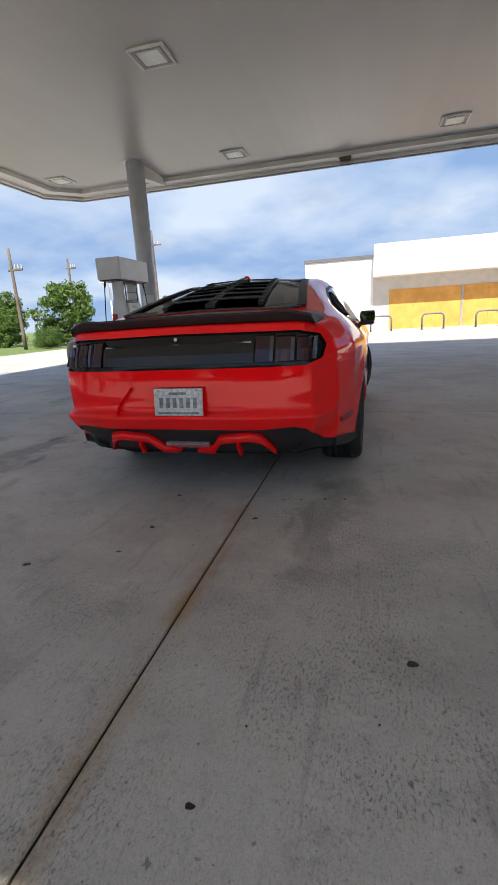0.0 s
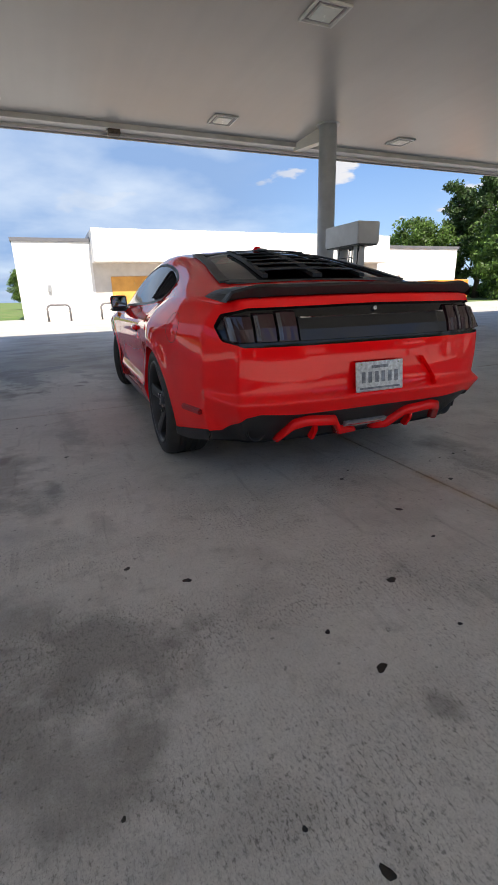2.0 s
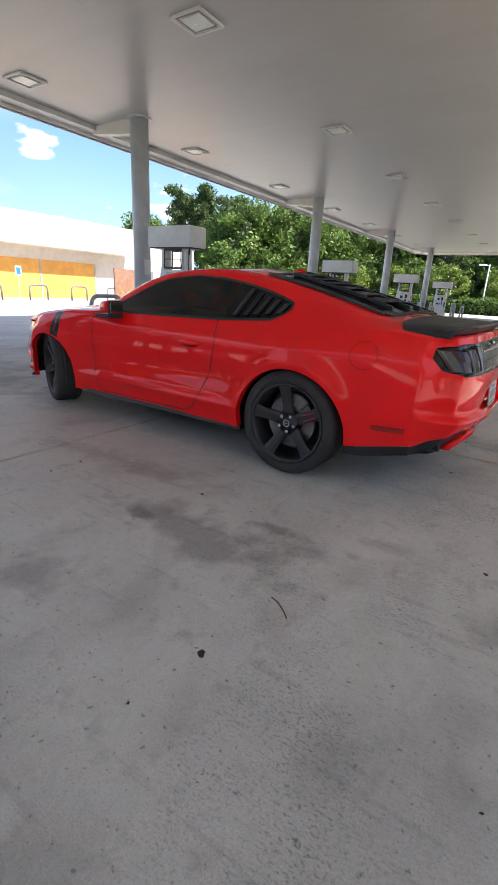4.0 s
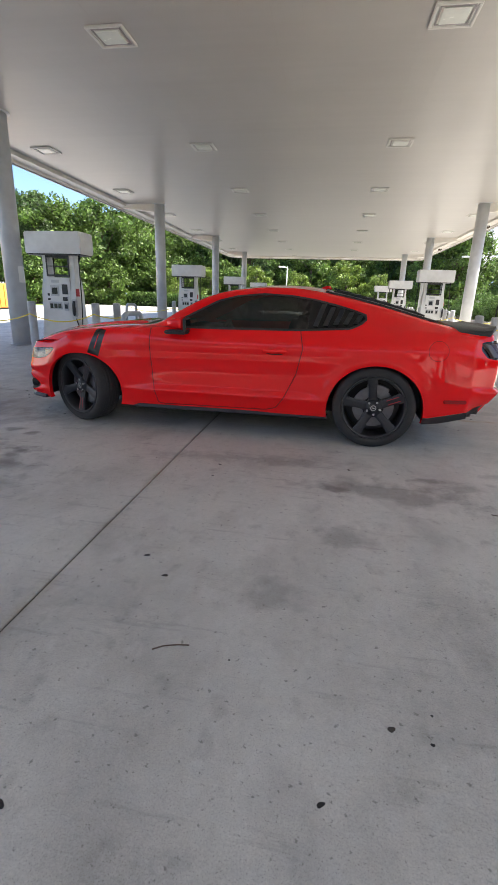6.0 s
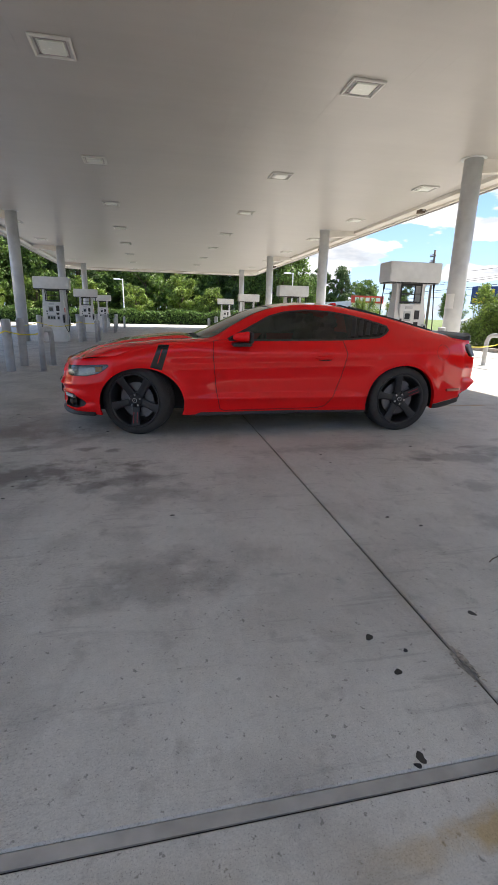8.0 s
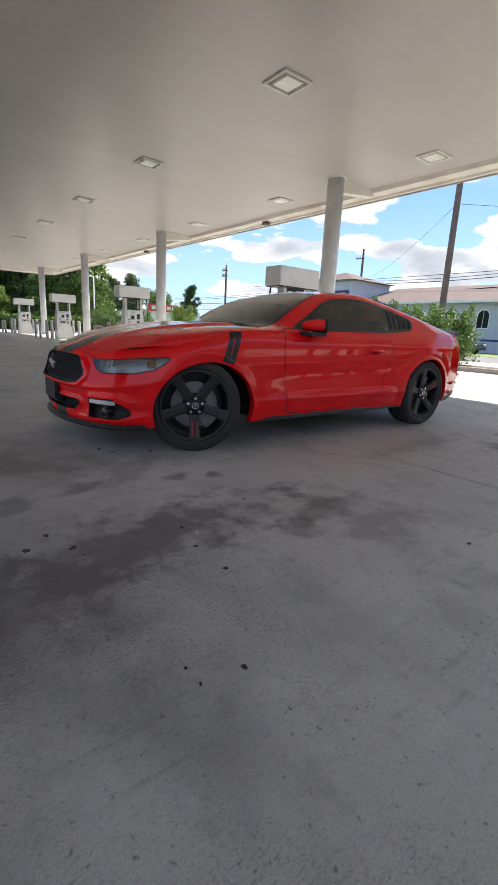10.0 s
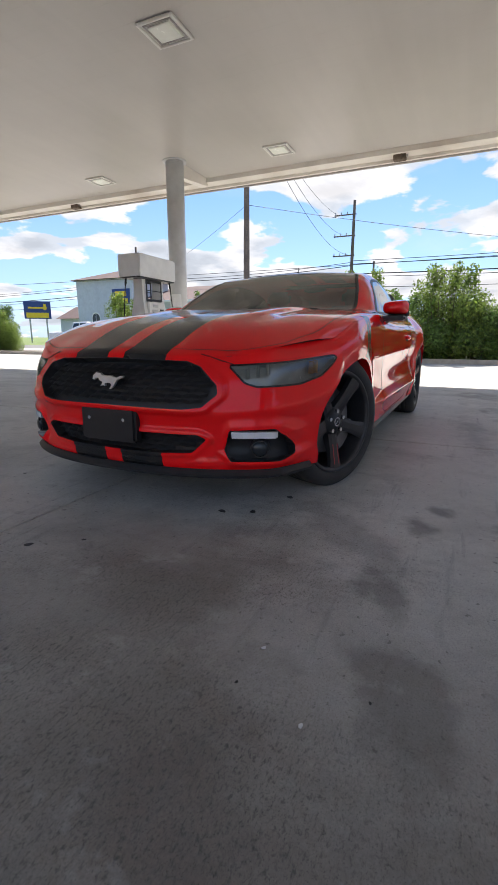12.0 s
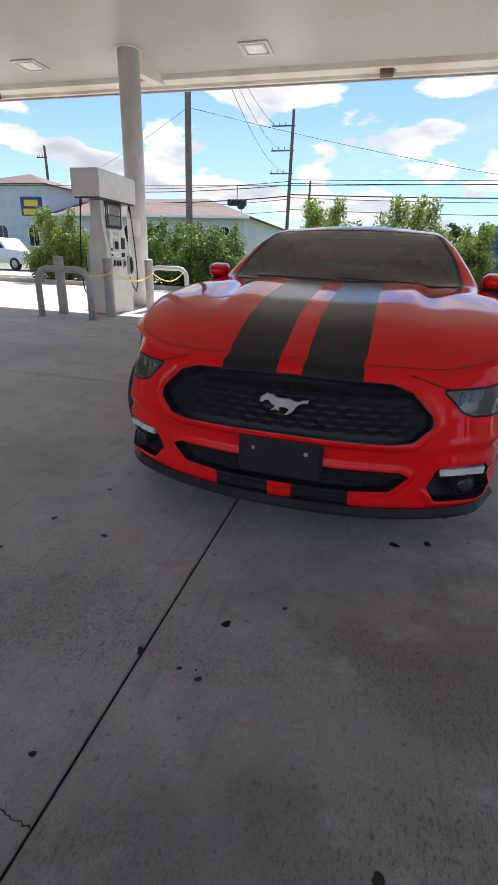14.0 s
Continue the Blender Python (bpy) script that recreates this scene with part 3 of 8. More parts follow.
def build_column(x, y, side):
    c = thing("canopy_column", "round grey painted steel column holding the canopy", "column", (x, y, 0), 0, "canopy columns")
    bm = bmesh.new()
    cyl(bm, 0, 0, 0, CEIL, 0.205, n=28)
    cyl(bm, 0, 0, CEIL - 0.02, CEIL + 0.02, 0.27, n=28)
    part("shaft", bm, M_COL, c, smooth=False)
    bm = bmesh.new()
    xe = (CAN_X1 - 0.3 - x) if side > 0 else (CAN_X0 + 0.3 - x)
    vs = []
    for px, zl in ((0.15 * side, CEIL - 0.30), (xe, CEIL - 0.16)):
        for yy in (-0.1, 0.1):
            vs.append(bm.verts.new((px, yy, zl)))
            vs.append(bm.verts.new((px, yy, CEIL + 0.01)))
    for q in ((0, 1, 3, 2), (4, 6, 7, 5), (0, 4, 5, 1), (2, 3, 7, 6), (0, 2, 6, 4), (1, 5, 7, 3)):
        bm.faces.new([vs[k] for k in q])
    bmesh.ops.recalc_face_normals(bm, faces=bm.faces)
    part("outrigger_beam", bm, M_FASCIA, c, "cream painted tapered beam")
    bm = bmesh.new()
    cyl(bm, 0, 0, 0, 0.025, 0.26, n=28)
    part("base_collar", bm, M_BOLLARD, c)
    for p in c.children:
        if p.name.startswith(("shaft", "base")):
            for f in p.data.polygons:
                f.use_smooth = abs(f.normal.z) < 0.5
    return c


for yi in ISLANDS:
    for sx, xc in ((-1, -6.12), (1, 6.02)):
        build_column(xc, yi, sx)


def build_ceiling_light():
    c = thing("canopy_light", "square recessed white canopy light with an unlit lens", "ceiling light", (0, 0, CEIL), 0, "canopy lights")
    bm = bmesh.new()
    s, t = 0.275, 0.04
    for a in ((-s, s, -s, -s + t), (-s, s, s - t, s), (-s, -s + t, -s + t, s - t), (s - t, s, -s + t, s - t)):
        box(bm, *a, -0.035, 0.0, 0.008)
    part("frame", bm, M_LFRAME, c)
    bm = bmesh.new()
    box(bm, -s + t, s - t, -s + t, s - t, -0.012, -0.006)
    part("door_panel", bm, M_LFRAME, c)
    bm = bmesh.new()
    box(bm, -0.17, 0.17, -0.17, 0.17, -0.036, -0.012, 0.012)
    part("lens", bm, M_LENS, c, "square frosted lens")
    bm = bmesh.new()
    for k in range(4):
        a = [(-0.21, -0.21, 0.21, -0.19), (-0.21, 0.19, 0.21, 0.21), (-0.21, -0.19, -0.19, 0.19), (0.19, -0.19, 0.21, 0.19)][k]
        box(bm, a[0], a[2], a[1], a[3], -0.024, -0.011)
    part("gasket", bm, M_DARKTRIM, c)
    return c


LIGHT = build_ceiling_light()
LROWS = [-6.6, -2.03, 2.59, 7.44, 12.0, 16.6, 21.2, 25.9, 30.5, 35.2]
first = True
for yl in LROWS:
    for xl in (-6.56, -2.40, 2.18, 6.34):
        if first:
            LIGHT.matrix_basis = pose(xl, yl, CEIL)
            first = False
        else:
            copy_thing(LIGHT, pose(xl, yl, CEIL))


# ---- pumps, guards ----
def curved_panel(bm, x, sgn, y0, y1):
    """Side cheek of a pump: wide at the foot, waisted, wide at the shoulder."""
    prof = []
    for i in range(13):
        z = 0.02 + i * (1.98 - 0.02) / 12
        off = 0.0 + 0.085 * (math.exp(-((z - 0.15) / 0.42) ** 2)) - 0.04 * math.exp(-((z - 1.75) / 0.35) ** 2)
        prof.append((off, z))
    t = 0.15
    rings = []
    for off, z in prof:
        xo = x + sgn * off
        rings.append([bm.verts.new(p) for p in ((xo, y0, z), (xo, y1, z), (xo - sgn * t - sgn * off * 0.6, y1, z), (xo - sgn * t - sgn * off * 0.6, y0, z))])
    for a, b in zip(rings, rings[1:]):
        for k in range(4):
            bm.faces.new((a[k], a[(k + 1) % 4], b[(k + 1) % 4], b[k]))
    bm.faces.new(rings[0][::-1])
    bm.faces.new(rings[-1])
    bmesh.ops.recalc_face_normals(bm, faces=bm.faces)


def build_pump():
    p = thing("fuel_pump", "white fuel pump with a boxy top and hanging hoses", "fuel pump", (0, 0, 0), 0, "fuel pumps")
    part("valance", bx(-0.74, 0.74, -0.40, 0.40, 1.97, 2.40, bevel=0.02, seg=2), M_PUMP, p, "boxy white top cover")
    part("valance_underside", bx(-0.70, 0.70, -0.36, 0.36, 1.945, 1.972), M_BLACK, p, "black underside")
    for sgn in (-1, 1):
        bm = bmesh.new()
        curved_panel(bm, sgn * 0.46, sgn, -0.27, 0.27)
        part("side_cheek", bm, M_PUMP, p)
    part("base_cabinet", bx(-0.47, 0.47, -0.30, 0.30, 0.0, 0.62, bevel=0.012), M_PUMP, p)
    part("body", bx(-0.33, 0.33, -0.285, 0.285, 0.6, 1.50, bevel=0.02, seg=2), M_PUMP, p)
    # clear opening with a dark frame above the body
    for fy in (-0.2, 0.2):
        bm = bmesh.new()
        for a in ((-0.31, 0.31, 1.52, 1.56), (-0.31, 0.31, 1.90, 1.945), (-0.31, -0.28, 1.56, 1.90), (0.28, 0.31, 1.56, 1.90), (-0.28, 0.28, 1.72, 1.735)):
            box(bm, a[0], a[1], fy - 0.012, fy + 0.012, a[2], a[3])
        part("window_frame", bm, M_BLACK, p, "black window frame")
    for s in (-1, 1):
        y = s * 0.287

        def face(name, x0, x1, z0, z1, d, m, lab="", bev=0.006):
            ya, yb = sorted((y - s * 0.004, y + s * d))
            return part(name, bx(x0 * -s, x1 * -s, ya, yb, z0, z1, bevel=bev) if s < 0 else bx(-x1, -x0, ya, yb, z0, z1, bevel=bev), m, p, lab)

        face("sale_display", -0.2, 0.02, 1.12, 1.34, 0.018, M_PUMPGREY, "grey display housing")
        face("screen", -0.165, -0.015, 1.16, 1.29, 0.024, M_SCREEN, "dark screen")
        face("logo_plate", -0.17, 0.05, 1.39, 1.45, 0.012, M_PUMPGREY)
        face("card_reader", 0.12, 0.26, 1.16, 1.36, 0.03, M_BLACK, "black card reader")
        face("keypad", 0.12, 0.24, 1.02, 1.10, 0.03, M_BLACK, "black keypad")
        face("receipt_slot", 0.14, 0.26, 0.82, 0.99, 0.03, M_PUMPGREY, "grey receipt slot")
        face("receipt_mouth", 0.16, 0.24, 0.86, 0.95, 0.036, M_BLACK)
        face("grade_panel", -0.27, 0.08, 0.84, 1.0, 0.016, M_PUMPGREY, "grey grade panel")
        for k in range(3):
            face("grade_button", -0.245 + k * 0.11, -0.165 + k * 0.11, 0.865, 0.96, 0.03, M_SCREEN, "dark grade button")
        face("small_sticker", -0.30, -0.24, 1.12, 1.17, 0.008, M_BLACK)
        face("small_sticker", -0.30, -0.23, 1.03, 1.07, 0.008, M_BLACK)
        # nozzle in its boot at the side
        sx = 0.43 if s < 0 else -0.43
        bm = bmesh.new()
        box(bm, sx - 0.075, sx + 0.075, y - 0.05 if s < 0 else y - 0.02, y + 0.02 if s < 0 else y + 0.05, 0.70, 1.06, 0.02, 2)
        part("nozzle_boot", bm, M_PUMPGREY, p, "grey nozzle boot")
        bm = bmesh.new()
        tube(bm, [(sx, y + s * 0.06, 1.02), (sx, y + s * 0.085, 0.93), (sx, y + s * 0.085, 0.80), (sx - 0.01, y + s * 0.06, 0.72)], [0.03, 0.042, 0.04, 0.022], 10)
        box(bm, sx - 0.02, sx + 0.02, y + s * 0.06 - 0.03, y + s * 0.06 + 0.05, 0.74, 0.98, 0.01)
        part("nozzle", bm, M_BLACK, p, "black nozzle")
        # hose from the top down to the ground and back up
        hx = 0.62 if s < 0 else -0.62
        bm = bmesh.new()
        pts = [Vector((hx, s * 0.25, 1.95)), Vector((hx, s * 0.26, 1.86))]
        for i in range(15):
            a = i / 14
            pts.append(Vector((hx + (sx - hx) * a ** 3 + 0.05 * math.sin(a * 3.1) * (1 if hx > 0 else -1), s * (0.28 + 0.10 * math.sin(a * 3.14)), 1.8 - 1.55 * math.sin(a * 1.75) / math.sin(1.57) * 0.98 + 0.35 * max(0, a - 0.7) / 0.3)))
        tube(bm, pts, [0.026, 0.03] + [0.0145] * 15, 8)
        part("hose", bm, M_RUBBER, p, "black hose", smooth=True)
    # red decal block on one cheek
    part("price_decal", bx(0.462, 0.475, -0.24, -0.06, 1.12, 1.28), M_RED, p, "red decal")
    return p


PUMP = build_pump()
for ch in PUMP.children:
    ch.data.transform(Matrix.Diagonal((0.86, 0.68, 1, 1)))
    if ch.name.startswith("side_cheek"):
        for v in ch.data.vertices:
            v.co.y *= 1 - 0.42 * min(1.0, max(0.0, (v.co.z - 1.2) / 0.4))
spots = [(-4.9 if sx < 0 else 4.7, yi + (-0.1 if yi > 0 else 0.05)) for yi in ISLANDS for sx in (-1, 1)]
PUMP.matrix_basis = pose(*spots[0], 0)
for sx, sy in spots[1:]:
    copy_thing(PUMP, pose(sx, sy, 0))


def build_hoop(name, label, group, m, w=1.0, h=0.80, r=0.055):
    c = thing(name, label, "guard hoop", (0, 0, 0), 0, group)
    bm = bmesh.new()
    k = 0.22
    pts = [Vector((0, -w / 2, 0)), Vector((0, -w / 2, h - k))] + arc_pts((0, -w / 2 + k, h - k), k, 180, 90, 6, "yz")[1:] + arc_pts((0, w / 2 - k, h - k), k, 90, 0, 6, "yz") + [Vector((0, w / 2, 0))]
    tube(bm, pts, r, 12)
    part("bent_pipe", bm, m, c, smooth=True)
    for s in (-1, 1):
        part("foot_plate", cy(0, s * w / 2, 0, 0.012, r * 1.7, n=14), m, c)
    return c


H1 = build_hoop("guard_hoop", "grey painted steel hoop guarding a pump island end", "pump guard hoops", M_BOLLARD)
hs = [(sx * xo, yi) for yi in ISLANDS for sx in (-1, 1) for xo in (3.35, 7.5)]
H1.matrix_basis = pose(hs[0][0], hs[0][1], 0)
for a, b in hs[1:]:
    copy_thing(H1, pose(a, b, 0))
H2 = build_hoop("parking_hoop", "dark steel parking hoop in front of the boarded store", "parking hoops", M_HOOP, 1.1, 0.82, 0.05)
ys = [-1.05 + 2.68 * k for k in range(10)]
H2.matrix_basis = pose(-22.2, ys[0], -0.016)
for b in ys[1:]:
    copy_thing(H2, pose(-22.2, b, -0.016))


def build_bollard():
    c = thing("bollard", "short grey painted steel bollard beside a fuel pump", "bollard", (0, 0, 0), 0, "pump bollards")
    bm = bmesh.new()
    cyl(bm, 0, 0, 0, 0.98, 0.085, n=16)
    part("post", bm, M_BOLLARD, c)
    bm = bmesh.new()
    bmesh.ops.create_uvsphere(bm, u_segments=16, v_segments=8, radius=0.085, matrix=Matrix.Translation((0, 0, 0.98)) @ Matrix.Diagonal((1, 1, 0.3, 1)))
    part("domed_cap", bm, M_BOLLARD, c, smooth=True)
    for f in c.children[0].data.polygons:
        f.use_smooth = abs(f.normal.z) < 0.5
    return c


B1 = build_bollard()
bs = [(sx * bxp, yi + byp) for yi in ISLANDS for sx in (-1, 1) for bxp, byp in ((3.95, -0.5), (3.95, 0.5), (5.4, -0.55), (5.4, 0.55))]
B1.matrix_basis = pose(bs[0][0], bs[0][1], 0)
for a, b in bs[1:]:
    copy_thing(B1, pose(a, b, 0))


def sag(a, b, drop, n=14):
    a, b = Vector(a), Vector(b)
    return [a.lerp(b, i / n) - Vector((0, 0, drop * 4 * (i / n) * (1 - i / n))) for i in range(n + 1)]


def build_tape(pts_list):
    c = thing("caution_tape", "sagging yellow caution tape strung between pump guards", "tape", (0, 0, 0), 0, "caution tapes")
    for pts in pts_list:
        bm = bmesh.new()
        lo = [bm.verts.new(p + Vector((0.006 * math.sin(i * 1.3), 0.006 * math.cos(i), -0.011))) for i, p in enumerate(pts)]
        hi = [bm.verts.new(p + Vector((-0.006 * math.sin(i * 1.7), 0.01 * math.sin(i * 0.9), 0.011))) for i, p in enumerate(pts)]
        for i in range(len(pts) - 1):
            bm.faces.new((lo[i], lo[i + 1], hi[i + 1], hi[i]))
        sol = part("tape_strip", bm, M_YELLOW, c)
        sm = sol.modifiers.new("thick", "SOLIDIFY")
        sm.thickness = 0.002


for yi in (-4.3, 5.0, 14.3):
    s0 = -1 if yi < 0 else 1
    for sx in (-1, 1):
        build_tape([sag((sx * 3.35, yi - 0.45, 0.74), (sx * 3.95, yi - 0.59, 0.78), 0.05), sag((sx * 3.95, yi - 0.59, 0.78), (sx * 5.4, yi - 0.64, 0.74), 0.16), sag((sx * 5.4, yi - 0.64, 0.74), (sx * 7.5, yi - 0.45, 0.76), 0.2)])


# ---- store ----
def build_store():
    s = thing("boarded_store", "closed white store with orange boarded front under a deep fascia", "store building", (0, 0, 0))
    W = -25.4
    # front wall and soffit carry the fascia's shade in their colour
    part("wall", bx(W - 14, W, 1.2, 21.6, -0.05, 4.5), M_SHADEWALL, s, "front wall with the overhang's shade in its warm grey")
    part("side_block", bx(W - 13, W + 0.02, -2.9, 1.2, -0.05, 4.18), M_STUCCO, s, "plain white side block")
    part("coping", bx(W - 13.1, W + 0.10, -2.98, 1.2, 4.18, 4.36), M_COPING, s, "dark coping strip")
    part("rear_block", bx(W - 13, W + 0.02, 21.6, 29.4, -0.05, 4.10), M_STUCCO, s, "plain white side block")
    part("coping", bx(W - 13.1, W + 0.10, 21.6, 29.5, 4.10, 4.30), M_COPING, s, "dark coping strip")
    part("fascia", bx(W - 3.0, W + 1.3, 1.2, 21.6, 3.05, 4.78, bevel=0.02), M_STUCCO, s, "tall white overhanging fascia")
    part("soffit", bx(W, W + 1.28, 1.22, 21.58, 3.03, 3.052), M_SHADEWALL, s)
    part("plinth", bx(W + 0.02, W + 0.08, -2.9, 2.1, -0.05, 0.42), M_SHADEWALL, s, "grey wall base")
    y = 2.15
    while y < 18.5:
        pw = 4.05
        for k in range(3):
            part("board", bx(W, W + 0.03, y + k * pw / 3 + 0.003, y + (k + 1) * pw / 3 - 0.003, -0.03, 2.30), M_PLY, s)
        part("mullion", bx(W, W + 0.07, y + pw, y + pw + 0.12, -0.03, 2.30), M_METAL, s, "grey mullion")
        y += pw + 0.12
    part("roof_unit", bx(W - 6, W - 4.2, 9.0, 11.5, 4.5, 5.5, bevel=0.04), M_METAL, s, "grey roof air unit")
    part("roof_unit", bx(W - 9, W - 7.2, 26.0, 28.5, 4.1, 5.3, bevel=0.04), M_METAL, s, "grey roof air unit")
    part("meter_box", bx(W, W + 0.18, -1.4, -1.2, 1.5, 1.9), M_METAL, s)
    part("roof", bx(W - 13.9, W - 0.05, 1.25, 21.5, 4.5, 4.56), M_SHADEWALL, s)


build_store()


def build_parking_lines():
    for k in range(8):
        bm = bmesh.new()
        box(bm, -20.6, -17.0, 0.35 + 2.68 * (k - 1) - 0.05, 0.35 + 2.68 * (k - 1) + 0.05, -0.016, -0.012)
        tagged(mesh_ob("parking_line", bm, M_STRIPE), "worn white painted parking line on concrete", "parking line", "parking lines", "structure")


build_parking_lines()


def build_debris():
    rnd = random.Random(5)
    d = thing("debris_pile", "heap of orange mesh and boards against a dumpster wall", "debris pile", (-19.3, 17.4, -0.016))
    bm = bmesh.new()
    for k in range(26):
        pts = [Vector((rnd.uniform(-1.2, 1.2), rnd.uniform(-0.9, 0.9), 0.05))]
        for j in range(5):
            pts.append(pts[-1] + Vector((rnd.uniform(-0.4, 0.4), rnd.uniform(-0.4, 0.4), rnd.uniform(-0.12, 0.32))))
            pts[-1].z = max(0.04, min(1.0 - 0.5 * abs(pts[-1].x) / 1.5, pts[-1].z))
        tube(bm, pts, 0.03, 5)
    part("tangled_mesh", bm, M_DEBRIS, d)
    for k in range(7):
        m = Matrix.Translation((rnd.uniform(-1, 1), rnd.uniform(-0.6, 0.6), 0.25 + 0.08 * k)) @ Euler((rnd.uniform(-0.3, 0.3), rnd.uniform(-0.3, 0.3), rnd.uniform(0, 3))).to_matrix().to_4x4()
        part("loose_board", bx(-0.7, 0.7, -0.09, 0.09, -0.015, 0.015, m=m), M_PLY, d)
    part("board_screen", bx(-1.1, -1.0, -1.2, 1.5, 0, 2.0), mat("brown_board", (0.23, 0.13, 0.09), 0.8, 0, 0.2, 4), d, "brown leaning boards")
    t = thing("dumpster_wall", "low grey block enclosure beside the store", "enclosure wall", (-20.5, 19.9, -0.016))
    part("block_wall", bx(-0.3, 0.3, -0.55, 0.55, 0, 2.0, bevel=0.01), M_SHADEWALL, t)
    c = thing("orange_container", "orange metal waste container on the lot", "container", (-21.8, 24.6, -0.016))
    part("tub", bx(-1.0, 1.0, -1.4, 1.4, 0.12, 1.7, bevel=0.04), M_DEBRIS, c)
    for a in (-0.8, 0.8):
        part("skid", bx(a - 0.08, a + 0.08, -1.4, 1.4, 0, 0.14), M_BLACK, c)
    for k in range(6):
        part("rib", bx(0.98, 1.05, -1.2 + k * 0.48, -1.12 + k * 0.48, 0.2, 1.65), M_DEBRIS, c)


build_debris()


# ---- the car ----
def car_paint():
    m = mat("red_car_paint", (0.97, 0.008, 0.011), 0.4, 0.0, 0.03, 3, spec=0.0, coat=1.0)
    b = m.node_tree.nodes["Principled BSDF"]
    b.inputs["Coat Roughness"].default_value = 0.02
    b.inputs["Coat IOR"].default_value = 1.43
    return m


M_CAR = car_paint()
M_VINYL = mat("matt_black_vinyl", (0.020, 0.020, 0.021), 0.17, 0, 0.12, 30, spec=0.5)
M_SATIN = mat("satin_black_plastic", (0.026, 0.026, 0.028), 0.42, 0, 0.15, 25, 0.05, 200, spec=0.35)
M_GLOSSBLK = mat("gloss_black_panel", (0.008, 0.008, 0.009), 0.12, spec=0.4)
M_SMOKE = mat("smoked_lamp_lens", (0.034, 0.012, 0.015), 0.08, spec=0.5)
M_LAMPSHEEN = mat("lamp_bar_sheen", (0.06, 0.052, 0.057), 0.12, coat=0.6)
M_RIM = mat("matt_black_alloy", (0.028, 0.028, 0.031), 0.42, 0.0, 0.15, 30)
M_TYRE = mat("tyre_rubber", (0.038, 0.037, 0.037), 0.8, 0, 0.2, 18, 0.15, 120)
M_DISC = mat("brake_disc_steel", (0.20, 0.20, 0.21), 0.45, 0.8, 0.15, 20)
M_TAILPANEL = mat("dark_tail_panel", (0.018, 0.018, 0.019), 0.2, spec=0.4)
M_CHROME = mat("brushed_chrome", (0.72, 0.72, 0.73), 0.22, 1.0, 0.05, 60)
M_SEAT = mat("black_seat_leather", (0.03, 0.03, 0.032), 0.5, 0, 0.15, 12)
M_GAP = mat("panel_gap_shadow", (0.006, 0.003, 0.003), 0.9)
M_GLASS = glass_mat("tinted_car_glass", (0.75, 0.85, 0.82), 0.22, ior=1.65)
M_WSGLASS = glass_mat("windshield_glass", (0.80, 0.92, 0.82), 0.27, ior=1.95)
M_HLGLASS = glass_mat("headlight_lens_glass", (0.84, 0.86, 0.84), 0.86)


def haze_lens(m):
    """Mixes a small share of glossy grey over a clear lens."""
    N, L = m.node_tree.nodes, m.node_tree.links
    out = [n for n in N if n.type == "OUTPUT_MATERIAL"][0]
    src = out.inputs[0].links[0].from_socket
    pr = N.new("ShaderNodeBsdfPrincipled")
    pr.inputs["Base Color"].default_value = (0.20, 0.215, 0.21, 1)
    pr.inputs["Roughness"].default_value = 0.12
    mx = N.new("ShaderNodeMixShader")
    mx.inputs[0].default_value = 0.10
    L.new(src, mx.inputs[1]); L.new(pr.outputs[0], mx.inputs[2]); L.new(mx.outputs[0], out.inputs[0])


haze_lens(M_HLGLASS)
M_PLATE = mat("licence_plate_metal", (0.62, 0.66, 0.68), 0.4, 0.1, 0.3, 60)
M_PLATEINK = mat("plate_dark_ink", (0.24, 0.27, 0.31), 0.5, 0, 0.5, 40)
M_BOWL = mat("headlight_reflector", (0.62, 0.62, 0.60), 0.25, 0.6, 0.1, 20)
M_AMBER = mat("amber_lens", (0.75, 0.30, 0.04), 0.15)
M_REDLENS = mat("red_side_lens", (0.35, 0.01, 0.012), 0.12)
M_FOGWHITE = mat("white_running_light", (0.78, 0.79, 0.80), 0.25)


def spl(*kv):
    """Smooth monotone curve through alternating key, value."""
    k, y = np.array(kv[0::2], float), np.array(kv[1::2], float)
    h, d = np.diff(k), np.diff(y) / np.diff(k)
    t = np.empty_like(y)
    t[0], t[-1] = d[0], d[-1]
    for i in range(1, len(y) - 1):
        t[i] = 0 if d[i - 1] * d[i] <= 0 else (h[i - 1] + h[i]) / (h[i - 1] / d[i - 1] + h[i] / d[i])

    def f(x):
        x = np.clip(np.asarray(x, float), k[0], k[-1])
        i = np.clip(np.searchsorted(k, x, side="right") - 1, 0, len(k) - 2)
        s = (x - k[i]) / h[i]
        return (2 * s**3 - 3 * s**2 + 1) * y[i] + (s**3 - 2 * s**2 + s) * h[i] * t[i] + (3 * s**2 - 2 * s**3) * y[i + 1] + (s**3 - s**2) * h[i] * t[i + 1]

    return f


